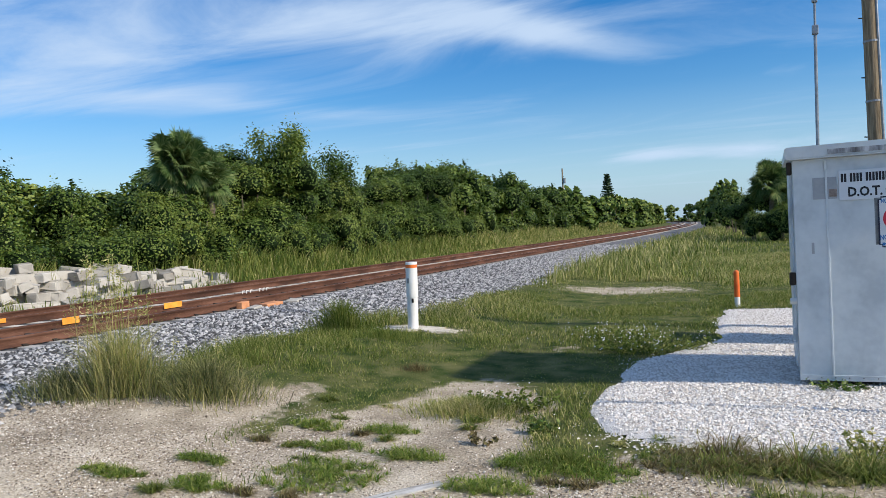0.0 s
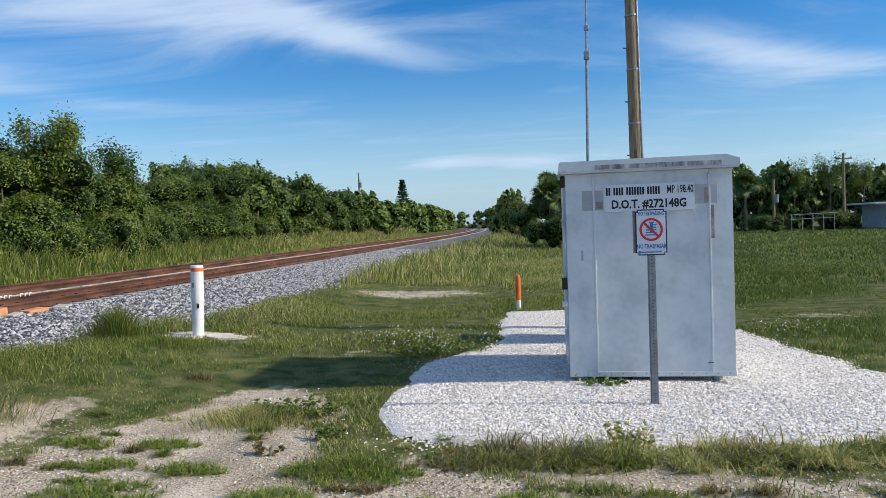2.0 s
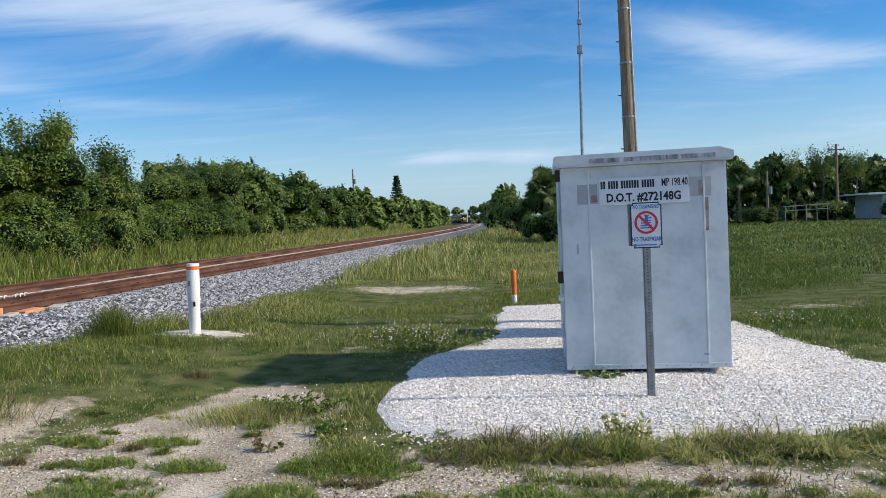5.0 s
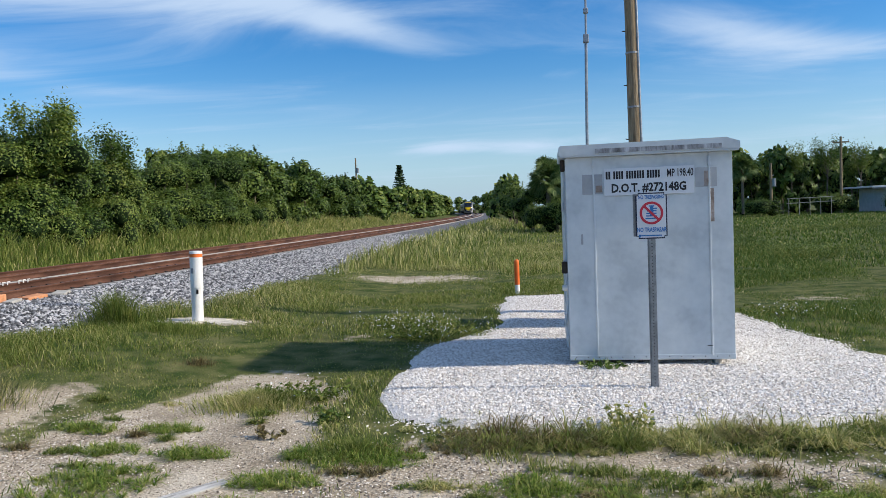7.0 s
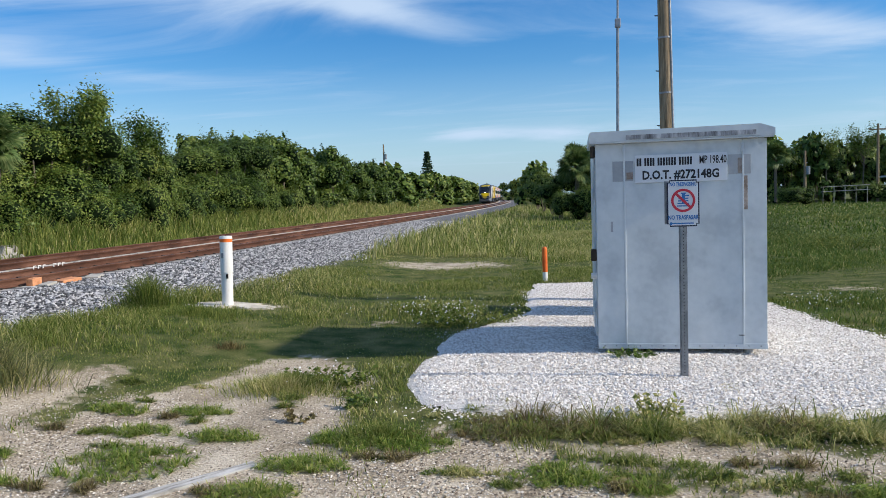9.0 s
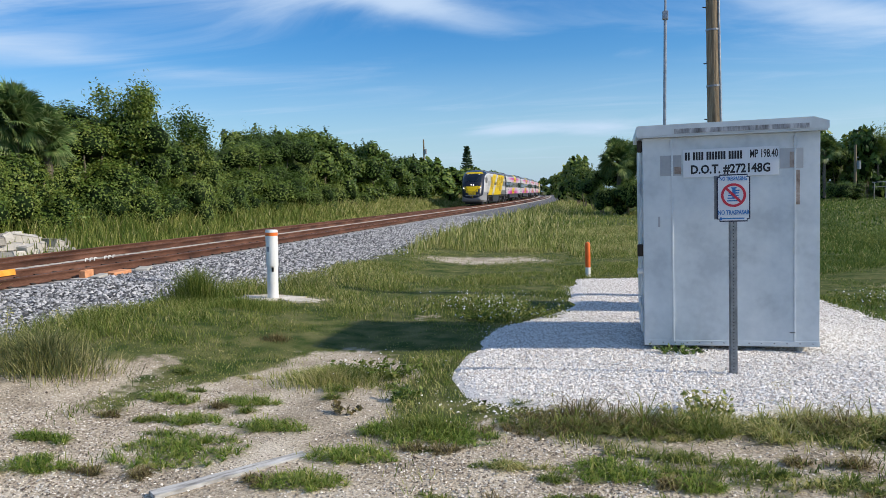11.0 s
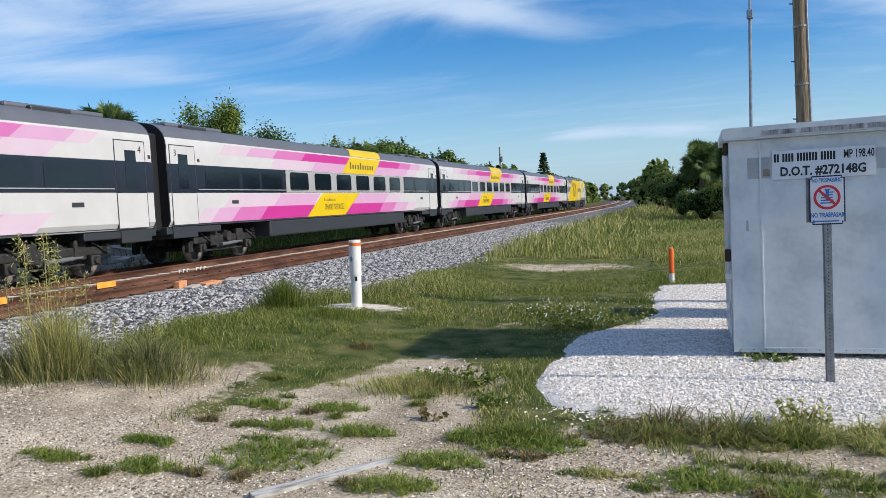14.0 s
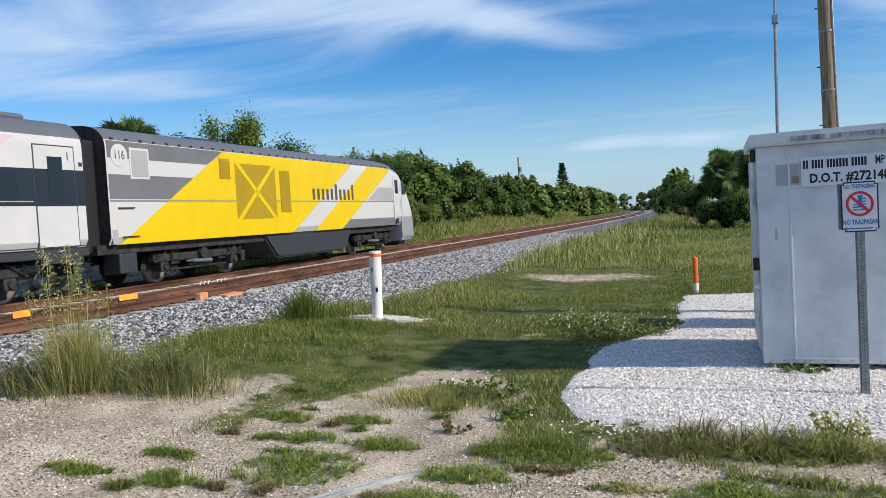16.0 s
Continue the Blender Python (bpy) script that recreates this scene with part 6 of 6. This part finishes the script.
# ---- rubble pile beyond the tracks ----
def rubble_pile():
    rs = random.Random(12)
    def chunk(x, y, z, l, w, hh, rot):
        bm = box(-l / 2, l / 2, -w / 2, w / 2, -hh / 2, hh / 2, 0.03)
        for v in bm.verts:
            v.co += Vector((rs.uniform(-1, 1), rs.uniform(-1, 1), rs.uniform(-1, 1))) * 0.035
        ob = part("concrete_chunk", bm, CONCRETE)
        ob.matrix_world = Matrix.LocRotScale((x, y, z), Euler(rot), None)
        tagged(ob, "broken pale concrete tie piece in a heap", "rubble", "concrete rubble heap")

    y = 15.6
    while y < 26.4:
        f = (y - 15.6) / 10.8
        layers = 5 if f < 0.18 else 4 if f < 0.55 else 3 if f < 0.85 else 2
        for k in range(layers):
            x = -20.7 - 0.36 * k - 0.6 * f + rs.uniform(-0.35, 0.2)
            z = 0.20 + 0.30 * k + rs.uniform(-0.05, 0.05)
            long = rs.uniform(1.0, 1.9)
            turn = rs.uniform(-1.0, 0.5) if rs.random() < 0.55 else rs.uniform(0.9, 2.2)
            chunk(x - long * 0.25, y + rs.uniform(-0.12, 0.12), z, long, rs.uniform(0.32, 0.46), rs.uniform(0.26, 0.34), (rs.uniform(-0.3, 0.3), rs.uniform(-0.2, 0.14), turn))
        y += rs.uniform(0.46, 0.66)
    for k in range(10):
        chunk(-20.2 + rs.uniform(-0.2, 0.1), rs.uniform(15.8, 24.0), 0.14, rs.uniform(0.5, 1.1), 0.28, 0.22, (rs.uniform(-0.2, 0.2), 0, rs.uniform(0.2, 2.8)))


rubble_pile()


# ---- grass, weeds ----
def blades(name, P, H, W, rs, mat, label, lean=0.35, category="grass", around=None):
    n = len(P)
    a = rs.rand(n) * 6.28
    side = np.stack([np.cos(a), np.sin(a), np.zeros(n)], -1)
    b = rs.rand(n) * 6.28
    out = np.stack([np.cos(b), np.sin(b), np.zeros(n)], -1) * (lean * (0.3 + rs.rand(n)))[:, None]
    if around is not None:
        away = (P - np.array([[around[0], around[1], 0]])) * np.array([[1, 1, 0]])
        away /= np.linalg.norm(away, axis=1)[:, None] + 0.15
        out = out * 0.6 + away * (lean * (0.2 + 0.9 * rs.rand(n)))[:, None]
    H, W = H[:, None], W[:, None]
    zz = np.array([[0, 0, 1.0]])
    mid = P + (zz * 0.6 + out * 0.35) * H
    tip = P + (zz * (1 - 0.25 * np.linalg.norm(out, axis=1)[:, None]) + out) * H
    V = np.stack([P - side * W, P + side * W, mid + side * W * 0.7, mid - side * W * 0.7, tip], 1)
    i = np.arange(n)[:, None] * 5
    Fc = np.concatenate([i + np.array([[0, 1, 2]]), i + np.array([[0, 2, 3]]), i + np.array([[3, 2, 4]])], 0)
    return tagged(raw(name, V.reshape(-1, 3), Fc, mat), label, category, kind="stuff")


def lawn():
    rs = np.random.RandomState(101)
    n = 520000
    y = 3.6 + 36 * rs.rand(n) ** 1.55
    x = -9.5 + 17 * rs.rand(n) + (y - 15) * 0.12 * (rs.rand(n) - 0.25) * (y > 15)
    c = cover(x, y)
    clump = 0.5 * fuzz(x, y, 2.2, 14) + 0.5 * fuzz(x, y, 6.5, 19)
    ok = (rs.rand(n) < c ** 1.4 * (0.30 + 1.0 * step(0.36, 0.62, clump))) & (x - bend(y) > toe(y) + 0.1 * rs.randn(n)) & ~inside(x, y, PAD) & (blob(x, y, -6.1, 12.65, 1.05, 0.36) < 0.4 + 0.3 * rs.rand(n))
    x, y, clump = x[ok], y[ok], clump[ok]
    tall = 0.028 + 0.095 * step(0.36, 0.72, fuzz(x, y, 1.4, 15)) * (0.4 + 1.2 * clump) + 0.15 * step(2.0, 0.3, x - toe(y)) * step(24, 16, y) + 0.12 * step(19.5, 28, y)
    tall = np.where((y > 18.6) & (y < 24) & (x < -1.4), 0.04, tall)
    tall = tall * (0.55 + 0.45 * step(6.8, 8.6, y))
    hgt = tall * (0.5 + 0.9 * rs.rand(len(x)))
    P = np.stack([x, y, land(x, y) + 0.01], -1)
    dry = rs.rand(len(x)) < 0.10 + 0.40 * step(0.5, 0.75, fuzz(x, y, 0.8, 16)) + 0.25 * step(18, 26, y)
    wid = 0.0028 + 0.00020 * y
    rank = (x > 2.6) & (y > 11) & (rs.rand(len(x)) < 0.8)
    dry, green = dry & ~rank, ~dry & ~rank
    blades("grass", P[green], hgt[green], wid[green], rs, GRASS, "patchy mown green grass", 0.95)
    blades("meadow_grass", P[rank], hgt[rank], wid[rank], rs, MEADOW, "dark green grass behind the cabinet", 0.95)
    blades("dry_grass", P[dry], hgt[dry] * 1.1, wid[dry], rs, GRASS_DRY, "straw-coloured dry grass among the green", 0.95)


lawn()


def rough_grass():
    rs = np.random.RandomState(103)
    n = 70000
    y = 4 + 130 * rs.rand(n) ** 1.5
    u = -19.6 - 5.6 * rs.rand(n) ** 0.8
    x = u + bend(y)
    hgt = (0.25 + 1.0 * step(-20.2, -23.2, u)) * (0.5 + 0.8 * rs.rand(n)) * (0.7 + 0.6 * fuzz(x, y, 0.8, 23))
    ok = ~((y > 15.5) & (y < 26) & (u > -23.2) & (u < -19.8)) | (rs.rand(n) < 0.15)
    P = np.stack([x, y, np.maximum(land(x, y), 0.02)], -1)[ok]
    wid, hgt = (0.010 + 0.00035 * y)[ok], hgt[ok]
    pale = rs.rand(len(P)) < 0.10 + 0.45 * step(45, 70, y[ok])
    blades("pale_rough_grass", P[pale], hgt[pale], wid[pale], rs, GRASS_DRY, "pale seeding grass below the thicket", 0.4)
    blades("rough_grass", P[~pale], hgt[~pale], wid[~pale], rs, GRASS_TALL, "tall rank grass between the tracks and the thicket", 0.4)
    # the field on the other side, long seed grass by the far curve
    n = 60000
    y = 22 + 95 * rs.rand(n) ** 1.3
    x = -7 + bend(y) + (12 + 0.75 * y) * rs.rand(n)
    keep = (x - bend(y) > toe(y)) & (cover(x, y) > 0.4 * rs.rand(n)) & ~((y < 24) & (x > -6) & (x < -1.5))
    x, y = x[keep], y[keep]
    near_line = step(9, 1, x - toe(y) - bend(y))
    hgt = (0.12 + 0.40 * near_line * step(20, 27, y)) * (0.6 + 0.8 * rs.rand(len(x)))
    P = np.stack([x, y, land(x, y)], -1)
    m = rs.rand(len(x)) < 0.45 * near_line + 0.1
    wid = 0.006 + 0.0004 * y
    blades("seed_grass", P[m], hgt[m] * 1.15, wid[m], rs, GRASS_DRY, "long pale seeding grass beside the line", 0.5)
    far_side = ~m & (x > 1.5 + 0.02 * y)
    near_side = ~m & ~far_side
    blades("field_grass", P[near_side], hgt[near_side], wid[near_side], rs, GRASS_TALL, "green field grass", 0.6)
    blades("meadow_weeds", P[far_side], hgt[far_side] * 1.3, wid[far_side] * 1.3, rs, MEADOW, "dark green rank weeds over the field", 0.8, "weeds")


rough_grass()


def grass_clump(x, y, r, hgt, count, mat, seed, label, lean=0.7, stalks=0):
    rs = np.random.RandomState(seed)
    a, q = rs.rand(count) * 6.28, np.minimum(np.abs(rs.randn(count)) * 0.55, 1.5) * r
    q = q * (0.7 + 0.5 * fuzz(np.cos(a) + seed, np.sin(a), 2.0, seed))
    px, py = x + q * np.cos(a), y + 0.6 * q * np.sin(a)
    P = np.stack([px, py, land(px, py)], -1)
    ob = blades("grass_clump", P, hgt * (0.45 + 0.7 * rs.rand(count)) * np.clip(1.05 - 0.45 * q / r, 0.25, 1), np.full(count, 0.0036), rs, mat, label, lean, "weeds", (x, y))
    if stalks:
        bm = bmesh.new()
        C = []
        for k in range(stalks):
            b = rs.rand() * 6.28
            p0 = Vector((x + rs.randn() * r * 0.45, y + rs.randn() * r * 0.25, 0.05))
            p1 = p0 + Vector((0.12 * math.cos(b), 0.12 * math.sin(b), hgt * (1.15 + 0.7 * rs.rand())))
            add_tube(bm, p0, p1, 0.005, 0.003, 5)
            for j in range(60):
                f = rs.rand() ** 0.8
                d = rs.randn(3) * 0.055 * (0.4 + f)
                C.append(np.array(p1) - np.array((0, 0, 0.26 * f)) + d)
        part("seed_stalks", bm, GRASS_DRY, ob)
        leaf_cloud("seed_heads", np.array(C), rs.randn(len(C), 3), 0.012, rs, GRASS_DRY, ob, "feathery seed heads", long=4.0)
    return ob


grass_clump(-7.2, 6.8, 0.75, 0.62, 1100, OLIVE, 212, "tall olive grass clump on bare dirt", 1.3)
grass_clump(-7.2, 6.75, 0.55, 1.0, 1700, GRASS_DRY, 201, "tall arching yellow-green grass clump on bare dirt", 0.8, 16)
grass_clump(-7.9, 6.55, 0.75, 0.45, 1200, OLIVE, 205, "green grass clump at the dirt edge", 1.2)
grass_clump(-6.15, 6.9, 0.85, 0.42, 900, GRASS_DRY, 213, "straw-coloured grass clump on bare dirt", 1.2)
grass_clump(-6.1, 6.95, 0.8, 0.58, 1500, OLIVE, 202, "bushy grey-green grass clump on bare dirt", 1.2, 2)
grass_clump(-7.3, 12.0, 0.6, 0.68, 2000, GRASS_TALL, 203, "tall green grass clump near the vent pipe", 0.6)
grass_clump(-6.1, 11.3, 1.1, 0.20, 2600, GRASS_TALL, 207, "long green grass round the vent pipe", 0.6)
grass_clump(-3.05, 7.5, 0.7, 0.20, 2200, GRASS_DRY, 204, "low tan and green grass mound", 1.1)
grass_clump(-3.0, 7.65, 0.6, 0.20, 2200, GRASS, 214, "low green weeds on the grass mound", 1.1)
grass_clump(-4.5, 9.3, 0.3, 0.16, 500, RED_WEED, 215, "small reddish dry weed in the grass", 1.0)
rim = random.Random(31)
def runner_mat(x, y, rx, ry, hgt, seed, label, mat=GRASS, thick=1.0):
    """Creeping turf: many small rosettes whose blades arch outward, with an uneven edge."""
    rs = np.random.RandomState(seed)
    n = int((30 + 420 * (rx * ry) ** 0.75) * thick)
    a, q = rs.rand(n) * 6.28, rs.rand(n) ** 0.62
    q = q * (0.75 + 0.5 * fuzz(np.cos(a) * 1.5 + seed, np.sin(a) * 1.5, 2.0, seed % 97))
    cx, cy = x + rx * 1.25 * q * np.cos(a), y + ry * 1.25 * q * np.sin(a)
    m = 20
    b = rs.rand(n, m) * 6.28
    r0 = rs.rand(n, m) * 0.012
    px, py = (cx[:, None] + r0 * np.cos(b)).ravel(), (cy[:, None] + r0 * np.sin(b)).ravel()
    b = b.ravel()
    k = len(px)
    size = np.repeat(hgt * (0.5 + 0.8 * rs.rand(n)) * (1.15 - 0.5 * q), m) * (0.6 + 0.7 * rs.rand(k))
    rise, reach = 0.22 + 0.60 * rs.rand(k), 0.6 + 1.1 * rs.rand(k)
    P = np.stack([px, py, land(px, py)], -1)
    out = np.stack([np.cos(b), np.sin(b), np.zeros(k)], -1)
    side = np.stack([-np.sin(b), np.cos(b), np.zeros(k)], -1) * (0.0022 + 0.0016 * rs.rand(k))[:, None]
    up_ = np.array([[0, 0, 1.0]])
    mid = P + out * (size * reach * 0.5)[:, None] + up_ * (size * rise)[:, None]
    tip = P + out * (size * reach * 1.25)[:, None] + up_ * (size * rise * (0.35 + 0.6 * rs.rand(k)))[:, None]
    V = np.stack([P - side, P + side, mid + side, mid - side, tip], 1)
    i = np.arange(k)[:, None] * 5
    Fc = np.concatenate([i + np.array([[0, 1, 2]]), i + np.array([[0, 2, 3]]), i + np.array([[3, 2, 4]])], 0)
    return tagged(raw("grass_mat", V.reshape(-1, 3), Fc, mat), label, "grass", kind="stuff")


for k, (tx, ty, rx, ry) in enumerate(TUFTS[:15]):
    runner_mat(tx, ty, rx, ry, 0.085, 220 + k, "low creeping green grass mat on bare dirt", TURF, 0.75)
for k in range(64):
    gx = -1.3 + 5.6 * (k + rim.random() * 1.6) / 64
    if gx < 0.0:
        kind = rim.choice((RED_WEED, RED_WEED, RED_WEED, GRASS_TALL, GRASS))
    elif gx < 1.0:
        kind = rim.choice((GRASS, GRASS, GRASS_TALL, RED_WEED, GRASS_DRY))
    else:
        kind = rim.choice((GRASS_DRY, GRASS_DRY, GRASS_DRY, GRASS, RED_WEED))
    if rim.random() < 0.3:
        continue
    tall = rim.uniform(0.10, 0.24) * (0.6 if gx < -0.6 else 1.0)
    runner_mat(gx, 6.28 + 0.14 * max(0, gx - 1.2) + rim.uniform(-0.25, 0.25), rim.uniform(0.12, 0.30), rim.uniform(0.07, 0.16), tall, 500 + k, "wispy weeds and dry grass along the gravel edge", kind, 0.26)
strewn = random.Random(88)
for k, (tx, ty, rx, ry) in enumerate(TUFTS[NAMED:]):
    runner_mat(tx, ty, rx, ry, strewn.uniform(0.04, 0.10), 700 + k, "small grass tuft on bare dirt", strewn.choice((GRASS, GRASS, GRASS_TALL, GRASS_DRY, RED_WEED)), 0.35)


def leafy_weed(x, y, r, hgt, count, mat, seed, label, flowers=0):
    rs = np.random.RandomState(seed)
    bm = bmesh.new()
    C = []
    for k in range(max(5, count // 14)):
        a, q = rs.rand() * 6.28, rs.rand() ** 0.6 * r
        px, py = x + q * math.cos(a) * 0.5, y + q * math.sin(a) * 0.4
        p0 = Vector((px, py, float(land(px, py))))
        p1 = Vector((x + q * math.cos(a), y + 0.7 * q * math.sin(a), p0.z + hgt * (0.4 + 0.6 * rs.rand())))
        add_tube(bm, p0, p1, 0.004, 0.002, 4)
        for j in range(14):
            C.append(np.array(p0.lerp(p1, 0.25 + 0.8 * rs.rand())) + rs.randn(3) * 0.018)
    ob = part("leafy_weed", bm, mat)
    tagged(ob, label, "weeds", "weeds in the dirt")
    leaf_cloud("leaves", np.array(C), rs.randn(len(C), 3) * 0.6 + np.array((0, 0, 1)), 0.028, rs, mat, ob, long=1.8)
    if flowers:
        F0 = np.stack([x + rs.randn(flowers) * r * 0.6, y + rs.randn(flowers) * r * 0.55, np.zeros(flowers)], -1)
        F0[:, 2] = land(F0[:, 0], F0[:, 1]) + hgt * (0.7 + 0.4 * rs.rand(flowers))
        tagged(leaf_cloud("flowers", F0, np.tile((0, -0.4, 1.0), (flowers, 1)), 0.022, rs, PETAL, ob, "tiny white flowers", long=1.0), kind="stuff")


leafy_weed(0.60, 6.6, 0.34, 0.24, 330, GRASS_DRY, 301, "tall yellow-green weed at the gravel edge")
leafy_weed(-2.05, 6.9, 0.18, 0.16, 160, LEAF, 302, "small dark leafy weed in bare dirt")
leafy_weed(-2.5, 6.4, 0.22, 0.14, 110, RED_WEED, 303, "thin reddish weed in bare dirt")
grass_clump(-1.6, 5.95, 0.5, 0.14, 1400, GRASS, 304, "low bushy green weeds in bare dirt", 1.0)
leafy_weed(0.62, 8.95, 0.32, 0.14, 420, LEAF, 305, "green creeper growing from under the cabinet")
leafy_weed(-1.75, 11.6, 1.0, 0.22, 1700, GRASS, 306, "low green weeds with tiny white flowers beside the gravel", 160)
leafy_weed(-2.5, 12.6, 0.9, 0.18, 1200, GRASS, 307, "low green weeds with tiny white flowers in the grass", 120)
leafy_weed(-2.7, 7.9, 0.6, 0.16, 700, GRASS, 308, "low green weeds with tiny white flowers", 40)
leafy_weed(3.9, 13.3, 0.9, 0.12, 700, GRASS, 309, "low weeds with tiny white flowers beside the gravel", 90)
for k in range(30):
    rr = np.random.RandomState(400 + k)
    leafy_weed(float(3 + rr.rand() * 16), float(18 + rr.rand() * 34), 1.5, 0.5, 1300, LEAF if k % 3 else GRASS_TALL, 320 + k, "leafy green weeds in the field")


# ---- plank in the foreground ----
def plank():
    bm = box(-0.58, 0.58, -0.055, 0.055, 0, 0.03, 0.004)
    for v in bm.verts:
        v.co.y += 0.012 * math.sin(v.co.x * 5)
    ob = part("weathered_plank", bm, PLANK)
    ob.matrix_world = pose(-2.71, 4.80, 0.012, 2, 0.8, 53.5)
    tagged(ob, "weathered pale wooden plank half sunk in dirt", "plank")


plank()


# ---- ties, last because there are many ----
def ties():
    tm, cm = tie_mesh(), clip_mesh()
    y = 1.2
    for k in range(140):
        for me, nm in ((tm, "tie"), (cm, "rail_clip")):
            ob = new(nm, me)
            ob.parent = near_track
            ob.matrix_basis = pose(NEAR_X + float(bend(y)), y, 0.0, 0, 0, 0.7 if y > 15 else 0)
        y += 0.61
    V, Fc = [], []
    for cx, y0, n in ((NEAR_X, y, 330), (FAR_X, -6, 480)):
        for k in range(n):
            yy = y0 + k * 0.61
            x = cx + float(bend(yy))
            i = len(V)
            V += [(x + a, yy + b, z) for z in (0.15, 0.345) for a, b in ((-1.3, -0.13), (1.3, -0.13), (1.3, 0.13), (-1.3, 0.13))]
            Fc += [(i + a, i + b, i + c, i + d) for a, b, c, d in ((4, 5, 6, 7), (0, 1, 5, 4), (1, 2, 6, 5), (2, 3, 7, 6), (3, 0, 4, 7))]
    tagged(raw("far_ties", V, Fc, TIE, far_track), "far concrete ties", kind="stuff")


ties()

motions()
